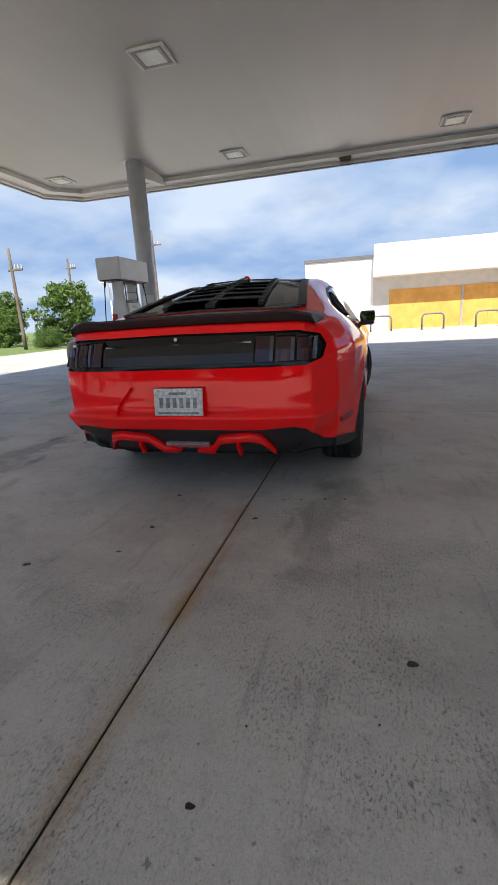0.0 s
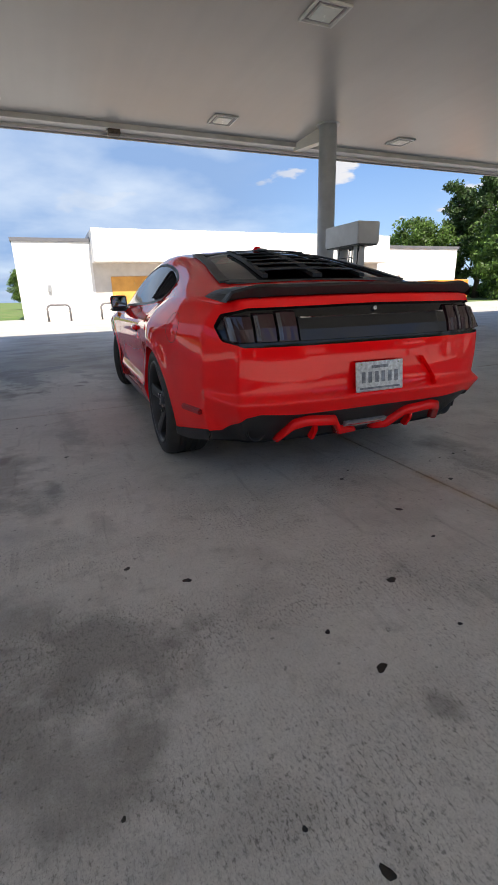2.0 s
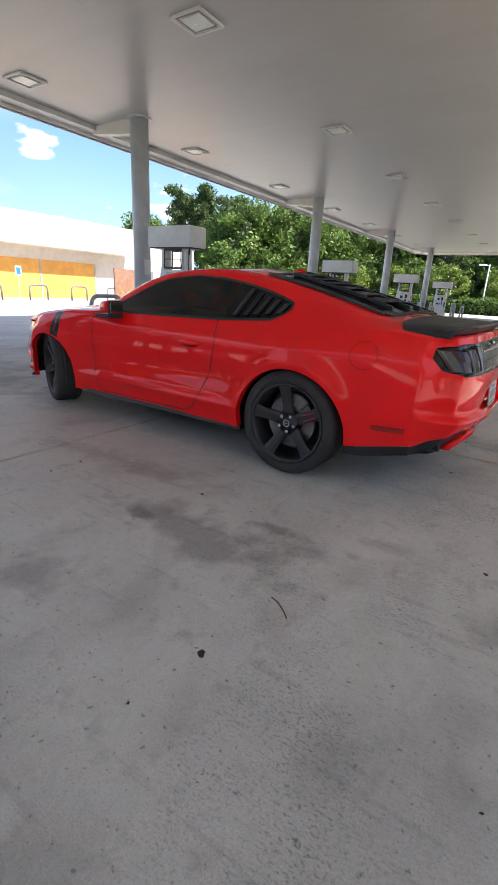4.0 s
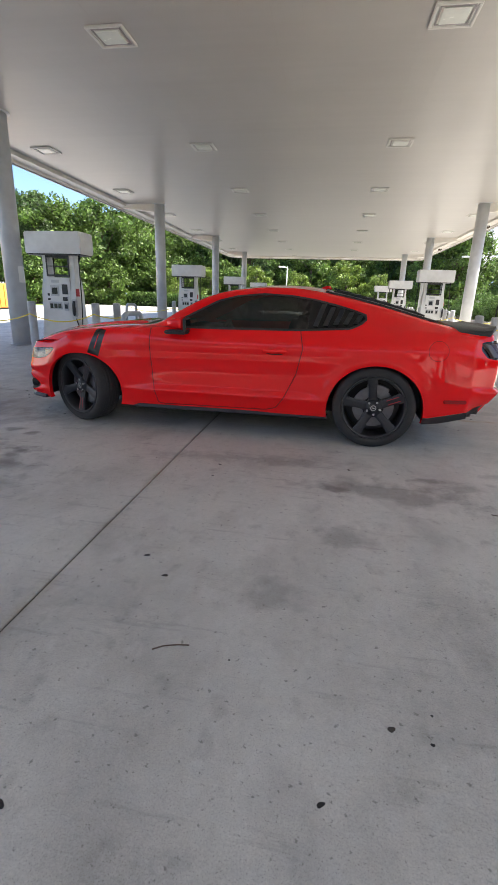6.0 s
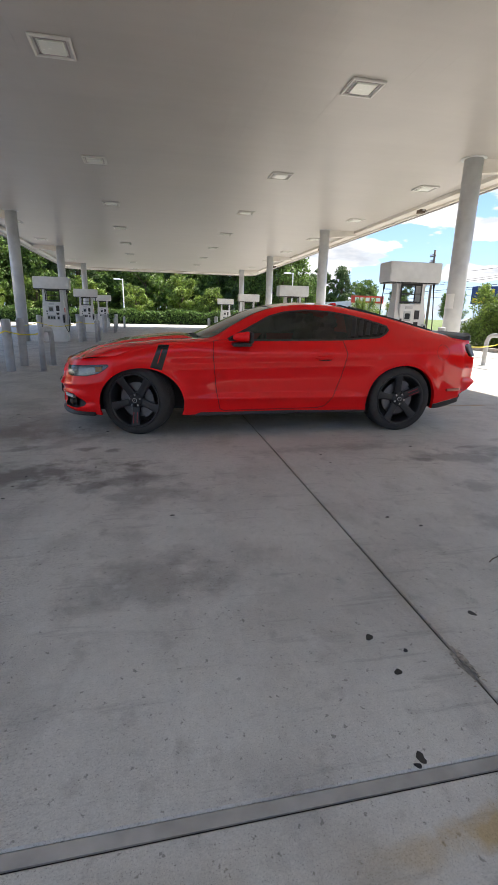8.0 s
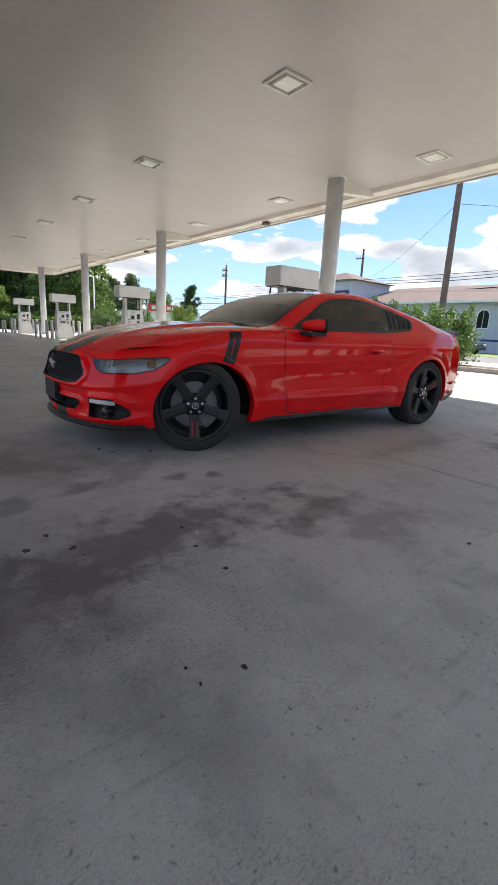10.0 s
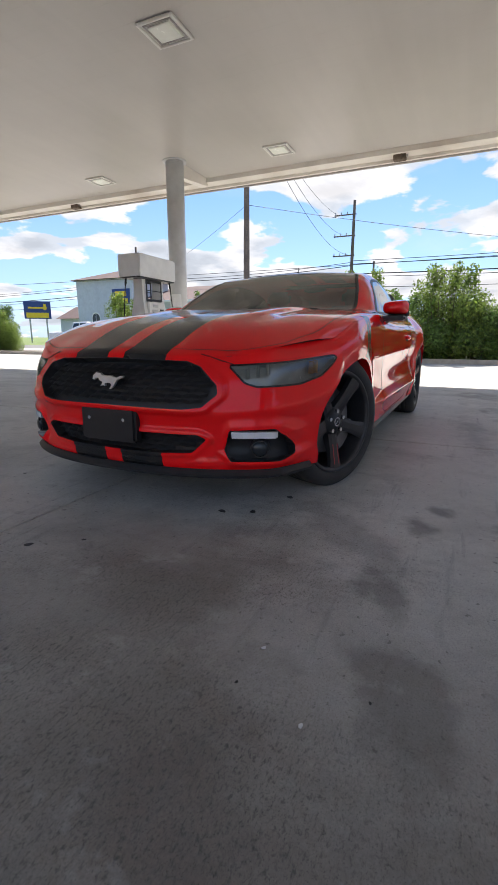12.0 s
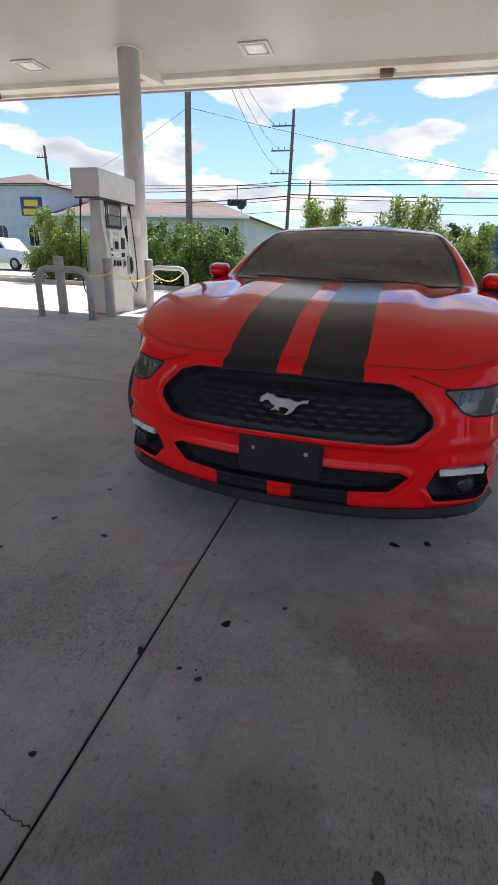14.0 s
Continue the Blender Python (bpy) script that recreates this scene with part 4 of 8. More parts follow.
U0, U1 = -1.58, 2.12
A_KNOT = np.array([0.0, 0.40, 0.62, 0.74, 0.83, 0.92, 1.0])
S_OF = [lambda u: 0 * u,
        spl(-1.58, .49, -1.2, .55, -.75, .61, -.55, .690, -.3, .650, -.05, .585, .2, .55, .5, .535, .85, .525, 1.25, .555, 1.6, .61, 1.8, .63, 2.12, .60),
        spl(-1.58, .82, -1.36, .852, -.9, .848, -.5, .830, 0, .824, .6, .820, 1.1, .80, 1.4, .80, 1.8, .79, 2.12, .73),
        spl(-1.58, .862, -1.36, .902, -.9, .893, -.5, .890, 0, .893, .6, .900, 1.0, .915, 1.36, .944, 1.8, .905, 2.12, .818),
        spl(-1.58, .862, -1.36, .900, -.9, .888, 0, .880, .7, .885, 1.0, .905, 1.36, .942, 1.8, .905, 2.12, .826),
        spl(-1.58, .862, -1.36, .888, -.9, .890, 0, .902, .8, .918, 1.36, .932, 1.8, .897, 2.12, .824),
        spl(-1.58, .845, -1.36, .86, -.9, .872, 0, .878, 1.0, .895, 1.36, .895, 1.8, .873, 2.12, .80)]
Z_OF = [spl(-1.58, .705, -1.45, .80, -1.36, .84, -1.2, .88, -.9, .915, -.64, .938, -.5, 1.0, -.2, 1.145, .1, 1.27, .25, 1.305, .45, 1.325, .6, 1.325, .85, 1.303, 1.25, 1.218, 1.45, 1.166, 1.72, 1.075, 1.82, 1.045, 2.0, 1.0, 2.12, .975),
        spl(-1.58, .693, -1.45, .80, -1.36, .845, -1.2, .885, -.9, .925, -.66, .938, -.55, .95, -.3, 1.085, -.05, 1.208, .2, 1.268, .45, 1.292, .6, 1.29, .85, 1.262, 1.25, 1.185, 1.45, 1.135, 1.73, 1.05, 1.85, 1.02, 2.12, .968),
        spl(-1.58, .765, -1.45, .815, -1.3, .858, -.9, .905, -.5, .922, 0, .928, .6, .942, 1.1, .968, 1.3, .985, 1.55, .995, 1.8, .985, 2.12, .95),
        spl(-1.58, .66, -1.36, .745, -.9, .768, 0, .783, .6, .79, 1.0, .79, 1.36, .81, 1.8, .80, 2.12, .79),
        spl(-1.58, .54, -1.36, .62, -.9, .575, 0, .575, .8, .59, 1.36, .66, 1.8, .61, 2.12, .60),
        spl(-1.58, .38, -1.36, .44, -.9, .40, 0, .395, .8, .405, 1.36, .46, 1.8, .45, 2.12, .45),
        spl(-1.58, .20, -.9, .205, 0, .228, 1.0, .235, 1.4, .235, 1.8, .235, 2.12, .285)]
BOW = spl(-1.58, .53, -1.45, .42, -1.3, .34, -1.0, .24, -.62, .17, .1, .10, .5, .03, .9, .0, 1.3, .0, 1.7, -.06, 2.12, -.20)
HUBS = {"front": (-1.36, 0.335), "rear": (1.36, 0.338)}


def hermite_rows(knots, vals, a, flat_start):
    """Monotone interpolation across the section, row by row."""
    K = len(knots)
    h = np.diff(knots)
    d = [(vals[i + 1] - vals[i]) / h[i] for i in range(K - 1)]
    t = [d[0] * (0 if flat_start else 1)]
    for i in range(1, K - 1):
        p = d[i - 1] * d[i]
        hm = (h[i - 1] + h[i]) / np.where(np.abs(d[i - 1]) < 1e-9, 1e9, 1) / (h[i - 1] / np.where(np.abs(d[i - 1]) < 1e-9, 1e-9, d[i - 1]) + h[i] / np.where(np.abs(d[i]) < 1e-9, 1e-9, d[i]))
        t.append(np.where(p > 0, hm, 0.0))
    t.append(d[-1])
    i = np.clip(np.searchsorted(knots, a, side="right") - 1, 0, K - 2)
    V, T = np.stack(vals), np.stack(t)
    cols = np.arange(V.shape[1])
    y0, y1, t0, t1 = V[i, cols], V[i + 1, cols], T[i, cols], T[i + 1, cols]
    s = (a - np.asarray(knots)[i]) / h[i]
    return (2 * s**3 - 3 * s**2 + 1) * y0 + (s**3 - 2 * s**2 + s) * h[i] * t0 + (3 * s**2 - 2 * s**3) * y1 + (s**3 - s**2) * h[i] * t1


def loft(u, v):
    """Main shell: u runs back along the car, v across it; v < 0 is the driver's side."""
    u, v = np.broadcast_arrays(np.asarray(u, float), np.asarray(v, float))
    shp = u.shape
    u, v = u.ravel(), v.ravel()
    a = np.abs(v)
    s = hermite_rows(A_KNOT, [f(u) for f in S_OF], a, False)
    z = hermite_rows(A_KNOT, [f(u) for f in Z_OF], a, True)
    s4 = S_OF[2](u)
    g = np.where(a < 0.62, np.clip(1 - (s / s4) ** 2.2, 0, 1) ** (1 / 2.2), 0.0)
    g = np.where(u > 0, np.where(a < 0.62, np.clip(1 - (s / s4) ** 3.2, 0, 1) ** (1 / 3.2), 0), g)
    x = u - BOW(u) * g
    # raised centre of the bonnet and a soft valley beside it
    hb = np.exp(-((u + 1.0) / 0.42) ** 2)
    lift = 0.020 * np.clip((u + 1.55) / 0.75, 0, 1) * np.clip((-0.665 - u) / 0.05, 0, 1)
    edge = 0.40 + 0.08 * np.clip((u + 1.5) / 0.8, 0, 1)
    z = z + np.where(a < 0.55, lift * (1 - np.clip((s - edge + 0.03) / 0.06, 0, 1) ** 2 * (3 - 2 * np.clip((s - edge + 0.03) / 0.06, 0, 1))), 0)
    z = z + hb * np.where(a < 0.42, 0.006 * np.exp(-((s - 0.36) / 0.10) ** 2) - 0.006 * np.exp(-((s - 0.52) / 0.06) ** 2), 0)
    # wheel arch flares
    # sharp lower crease along the doors, softer upper one
    ease = lambda k: np.clip(k, 0, 1) ** 2 * (3 - 2 * np.clip(k, 0, 1))  # noqa: E731
    mid = ease((u + 1.0) / 0.5) * ease((1.06 - u) / 0.32)
    facet = 0.012 + 0.050 * mid
    low = 0.372 + 0.006 * u
    s = s + np.where(a > 0.66, 0.026 * mid * np.where(z > low, np.clip(1 - (z - low) / facet, 0, 1), np.exp(-(low - z) / 0.045)), 0)
    top = 0.672 + 0.022 * u
    run_ = ease((u + 1.25) / 0.5) * ease((1.25 - u) / 0.3)
    s = s + np.where(a > 0.62, 0.008 * run_ * np.where(z > top, np.clip(1 - (z - top) / 0.055, 0, 1), np.exp(-(top - z) / 0.075)), 0)
    for hx, hz in HUBS.values():
        r = np.sqrt((u - hx) ** 2 + (z - hz) ** 2)
        s = s + np.where(a > 0.6, (0.016 if hx > 0 else 0.009) * np.exp(-((r - 0.40) / 0.06) ** 2), 0)
    return np.stack([x, np.sign(v) * s, z], -1).reshape(*shp, 3)


NOSE_O = spl(0.0, .045, .08, .060, .16, .056, .30, .058, .42, .061, .54, .078, .60, .070, .68, .060, .80, .045, .93, .018, 1.0, 0.0)
TAIL_O = spl(0.0, -.06, .10, .0, .22, .07, .30, .106, .335, .120, .40, .080, .55, .085, .70, .082, .86, .045, .96, .012, 1.0, 0.0)


def sd_poly(P, poly, rnd=0.0):
    """Signed distance to a polygon, inside negative."""
    poly = np.array(poly, float)
    d = np.full(len(P), 1e9)
    inside = np.zeros(len(P), bool)
    for a, b in zip(poly, np.roll(poly, -1, 0)):
        e, w = b - a, P - a
        t = np.clip((w @ e) / (e @ e), 0, 1)
        d = np.minimum(d, np.linalg.norm(w - t[:, None] * e, axis=1))
        c = ((a[1] > P[:, 1]) != (b[1] > P[:, 1]))
        xi = a[0] + (P[:, 1] - a[1]) / np.where(b[1] - a[1] == 0, 1e-9, b[1] - a[1]) * e[0]
        inside ^= c & (P[:, 0] < xi)
    return np.where(inside, -d, d) - rnd


GR = [(-.1, .672), (.345, .660), (.41, .640), (.478, .575), (.483, .55), (.435, .505), (.365, .497), (-.1, .503)]
LG = [(-.1, .372), (.41, .368), (.44, .355), (.385, .303), (.26, .296), (-.1, .296)]
FOG = [(.545, .394), (.705, .398), (.727, .365), (.752, .285), (.727, .266), (.550, .270), (.517, .312)]


def nose_relief(y, z):
    """Raised frames round the openings of the front bumper and a scooped fog corner."""
    P = np.stack([y.ravel(), z.ravel()], -1)
    step = lambda d, a, b: np.clip((b - d) / (b - a), 0, 1) ** 2 * (3 - 2 * np.clip((b - d) / (b - a), 0, 1))  # noqa: E731
    g, l, f = sd_poly(P, GR), sd_poly(P, LG), sd_poly(P, FOG)
    out = 0.016 * step(g, 0.028, 0.050) * np.clip((0.668 - P[:, 1]) / 0.02, 0, 1)
    out = np.maximum(out, 0.010 * step(l, 0.014, 0.034))
    # brow over the fog light and ledge below it
    brow = 0.020 * step(f, 0.014, 0.060) * np.clip((P[:, 1] - 0.33) / 0.05, 0, 1) * np.clip((P[:, 0] - 0.50) / 0.04, 0, 1)
    ledge = 0.020 * step(f, 0.010, 0.040) * np.clip((0.31 - P[:, 1]) / 0.03, 0, 1)
    out = np.maximum(out, np.maximum(brow, ledge))
    return (out * np.clip((0.80 - P[:, 0]) / 0.05, 0, 1)).reshape(y.shape)


def wrap(edge_u, sign, prof, zb_c, zb_s, relief=None):
    """Front or rear skin hung from the shell's end edge."""

    def f(p, w):
        p, w = np.broadcast_arrays(np.asarray(p, float), np.asarray(w, float))
        T = loft(np.full(p.shape, edge_u), 0.62 * p)
        e = 1e-3
        D = loft(np.full(p.shape, edge_u), np.clip(0.62 * (p + e), -0.62, 0.62)) - loft(np.full(p.shape, edge_u), np.clip(0.62 * (p - e), -0.62, 0.62))
        n = np.stack([D[..., 1], -D[..., 0]], -1)
        n = n / np.maximum(np.linalg.norm(n, axis=-1, keepdims=True), 1e-9) * sign
        # turn the outward way smoothly to the side at the ends
        k = np.clip((np.abs(p) - 0.93) / 0.07, 0, 1)[..., None]
        side = np.stack([0 * p, np.sign(p)], -1)
        n = n * (1 - k) + side * k
        n = n / np.linalg.norm(n, axis=-1, keepdims=True)
        zb = zb_c + (zb_s - zb_c) * np.abs(p) ** 2
        z = zb + (T[..., 2] - zb) * w
        o = prof(w)
        if relief is not None:
            o = o + relief(np.abs(T[..., 1] + n[..., 1] * o), z)
        pos = np.stack([T[..., 0] + n[..., 0] * o, T[..., 1] + n[..., 1] * o, z], -1)
        # close onto the shell's end edge
        kk = np.clip((np.abs(p) - 0.80) / 0.20, 0, 1)
        kk = (kk * kk * (3 - 2 * kk))[..., None]
        E = loft(np.full(p.shape, edge_u), np.sign(p + 1e-12) * (0.62 + 0.38 * (1 - w)))
        E2 = np.stack([pos[..., 0] * (np.abs(p) < 0.999) + E[..., 0] * (np.abs(p) >= 0.999), E[..., 1], E[..., 2]], -1)
        X = pos[..., 0] * (1 - kk[..., 0]) + E[..., 0] * kk[..., 0]
        k3 = kk[..., 0] ** 2
        return np.stack([X, pos[..., 1] * (1 - k3) + E2[..., 1] * k3, pos[..., 2] * (1 - k3) + E2[..., 2] * k3], -1)

    return f


nose = wrap(U0, -1, NOSE_O, 0.215, 0.20, nose_relief)
tail = wrap(U1, 1, TAIL_O, 0.27, 0.27)


class Skin:
    """A parametric grid whose lines are pulled onto the borders of named fields."""

    def __init__(self, surf, us, vs):
        self.surf = surf
        U, V = np.meshgrid(np.array(us, float), np.array(vs, float), indexing="ij")
        self.nu, self.nv = U.shape
        self.P = np.stack([U.ravel(), V.ravel()], -1)
        self.lock = np.zeros(len(self.P), bool)
        i, j = np.meshgrid(np.arange(self.nu - 1), np.arange(self.nv - 1), indexing="ij")
        a = (i * self.nv + j).ravel()
        self.F = np.stack([a, a + self.nv, a + self.nv + 1, a + 1], 1)
        self.tri = np.zeros(len(a), bool)
        self.marks = []
        n = np.arange(self.nu * self.nv).reshape(self.nu, self.nv)
        self.edges = np.concatenate([np.stack([n[:-1].ravel(), n[1:].ravel()], 1), np.stack([n[:, :-1].ravel(), n[:, 1:].ravel()], 1)])

    def pos(self):
        return self.surf(self.P[:, 0], self.P[:, 1])

    def mark(self, name, field):
        """field(points, params) -> signed distance."""
        val = lambda P: field(self.surf(P[:, 0], P[:, 1]), P)  # noqa: E731
        d = val(self.P)
        e = self.edges
        cross = e[(d[e[:, 0]] * d[e[:, 1]]) < 0]
        if len(cross):
            A, B = self.P[cross[:, 0]], self.P[cross[:, 1]]
            lo, hi = np.zeros(len(cross)), np.ones(len(cross))
            sa = np.sign(d[cross[:, 0]])
            for _ in range(18):
                mid = (lo + hi) / 2
                s = np.sign(val(A + (B - A) * mid[:, None]))
                lo, hi = np.where(s == sa, mid, lo), np.where(s == sa, hi, mid)
            t = (lo + hi) / 2
            order = np.argsort(np.minimum(t, 1 - t))
            new_p = self.P.copy()
            moved = self.lock.copy()
            for k in order:
                a, b = cross[k]
                w = a if t[k] < 0.5 else b
                if moved[w]:
                    continue
                new_p[w] = A[k] + (B[k] - A[k]) * t[k]
                moved[w] = True
            self.P, self.lock = new_p, moved
        d = val(self.P)
        d[np.abs(d) < 2e-4] = 0
        F, tri = self.F, self.tri
        dv = d[F]
        split = ~tri & (dv.max(1) > 0) & (dv.min(1) < 0)
        s02 = split & (dv[:, 0] == 0) & (dv[:, 2] == 0)
        s13 = split & ~s02 & (dv[:, 1] == 0) & (dv[:, 3] == 0)
        whole = ~(s02 | s13)
        self.F = np.concatenate([F[whole], F[s02][:, [0, 1, 2, 2]], F[s02][:, [0, 2, 3, 3]], F[s13][:, [0, 1, 3, 3]], F[s13][:, [1, 2, 3, 3]]])
        src = np.concatenate([np.flatnonzero(whole)] + [np.flatnonzero(q) for q in (s02, s02, s13, s13)])
        self.tri = np.concatenate([tri[whole], np.ones(len(src) - int(whole.sum()), bool)])
        dn = d[self.F]
        lab = np.where(self.tri, dn[:, :3].sum(1), dn.sum(1)) < 0
        self.marks = [(nm, l[src]) for nm, l in self.marks] + [(name, lab)]

    def finish(self, order):
        """Sort faces into labels: the first name in order whose mark holds."""
        m = dict(self.marks)
        label = np.full(len(self.F), "rest", dtype=object)
        for nm in reversed(order):
            label[m[nm]] = nm
        self.label = label
        self.co = self.pos()
        p = self.co[self.F]
        n = np.cross(p[:, 2] - p[:, 0], p[:, 3] - p[:, 1])
        nrm = np.zeros_like(self.co)
        for k in range(4):
            on = ~self.tri if k == 3 else slice(None)
            np.add.at(nrm, self.F[on, k], n[on])
        self.n = nrm / np.maximum(np.linalg.norm(nrm, axis=1, keepdims=True), 1e-12)
        self.faces = [tuple(f[:3]) if t else tuple(f) for f, t in zip(self.F.tolist(), self.tri)]
        return self

    def weld(self, other):
        """Share normals where two skins meet, so that the corner reads as rounded."""
        a = np.flatnonzero(np.isin(np.arange(len(self.co)) // self.nv, [0, self.nu - 1]))
        b = np.flatnonzero(np.isin(np.arange(len(other.co)) // other.nv, [0, other.nu - 1]) | (np.arange(len(other.co)) % other.nv == other.nv - 1))
        d = np.linalg.norm(self.co[a][:, None] - other.co[b][None], axis=2)
        na, nb = self.n.copy(), other.n.copy()
        for one, two, k, m, dist in ((self, other, a, b, d), (other, self, b, a, d.T)):
            near = dist.argmin(1)
            ok = dist[np.arange(len(k)), near] < 0.012
            mix = one.n[k[ok]] + two.n[m[near[ok]]]
            mix /= np.maximum(np.linalg.norm(mix, axis=1, keepdims=True), 1e-9)
            (na if one is self else nb)[k[ok]] = mix
        self.n, other.n = na, nb

    def flip(self):
        self.F = self.F[:, ::-1]
        return self

    def panel(self, name, labels, material, parent, label="", lift=0.0, test=None, recess=0.0, wall=None):
        labels = [labels] if isinstance(labels, str) else labels
        fs = [f for f, l in zip(self.faces, self.label) if l in labels and (test is None or test(self.co[list(f)].mean(0)))]
        if not fs:
            return None
        ids = sorted({k for f in fs for k in f})
        at = {k: i for i, k in enumerate(ids)}
        co = self.co[ids] + self.n[ids] * (lift - recess)
        nn = [tuple(x) for x in self.n[ids]]
        faces = [tuple(at[k] for k in f) for f in fs]
        verts = [tuple(x) for x in co]
        if recess:
            seen = {}
            for f in fs:
                for a, b in zip(f, f[1:] + f[:1]):
                    if (b, a) in seen:
                        seen.pop((b, a))
                    else:
                        seen[(a, b)] = 1
            for a, b in seen:
                base = len(verts)
                mid = (self.co[a] + self.co[b]) / 2
                verts += [tuple(self.co[a]), tuple(self.co[b]), tuple(self.co[b] - self.n[b] * recess), tuple(self.co[a] - self.n[a] * recess)]
                nn += [tuple(self.n[a])] * 4
                faces.append((base, base + 1, base + 2, base + 3))
        me = bpy.data.meshes.new(name)
        me.from_pydata(verts, [], faces)
        me.materials.append(material)
        me.polygons.foreach_set("use_smooth", [True] * len(faces))
        me.update()
        if not recess:
            me.normals_split_custom_set_from_vertices(nn)
        ob = new(name, me)
        ob.parent = parent
        if label:
            ob["label"] = label
        return ob

    def border(self, labels, test=None):
        """Edges between faces of these labels and all others."""
        labels = [labels] if isinstance(labels, str) else labels
        inside = np.isin(self.label.astype(str), labels)
        E, I = [], []
        for k in range(4):
            a, b = self.F[:, k], self.F[:, (k + 1) % 4]
            ok = a != b
            E.append(np.stack([np.minimum(a, b), np.maximum(a, b)], 1)[ok])
            I.append(inside[ok])
        E, I = np.concatenate(E), np.concatenate(I)
        key, inv = np.unique(E, axis=0, return_inverse=True)
        inv = inv.ravel()
        n_in, n_all = np.bincount(inv, I.astype(float)), np.bincount(inv)
        mixed = key[(n_in > 0) & (n_in < n_all)]
        return [(int(a), int(b)) for a, b in mixed if test is None or test((self.co[a] + self.co[b]) / 2)]

    def seam(self, name, edges, width, material, parent, lift=0.0008, label=""):
        """A thin dark line along edges, lying on the skin."""
        nb = {}
        for a, b in edges:
            nb.setdefault(a, []).append(b)
            nb.setdefault(b, []).append(a)
        off = {}
        for k, l in nb.items():
            p = self.co[k]
            t = (self.co[l[1]] - self.co[l[0]]) if len(l) >= 2 else (self.co[l[0]] - p)
            s = np.cross(self.n[k], t)
            off[k] = s / max(np.linalg.norm(s), 1e-9)
        verts, faces = [], []
        for a, b in edges:
            oa, ob_ = off[a], off[b]
            if oa @ ob_ < 0:
                ob_ = -ob_
            i = len(verts)
            for k, o in ((a, oa), (b, ob_)):
                c = self.co[k] + self.n[k] * lift
                verts += [tuple(c - o * width / 2), tuple(c + o * width / 2)]
            faces.append((i, i + 1, i + 3, i + 2))
        me = bpy.data.meshes.new(name)
        me.from_pydata(verts, [], faces)
        me.materials.append(material)
        ob = new(name, me)
        ob.parent = parent
        if label:
            ob["label"] = label
        return ob


U_ROWS = np.concatenate([np.linspace(U0, -1.26, 13), np.linspace(-1.26, -1.02, 22)[1:], np.linspace(-1.02, U1, 110)[1:]])
V_ROWS = np.concatenate([np.linspace(0, .62, 32), np.linspace(.62, 1, 82)[1:]])


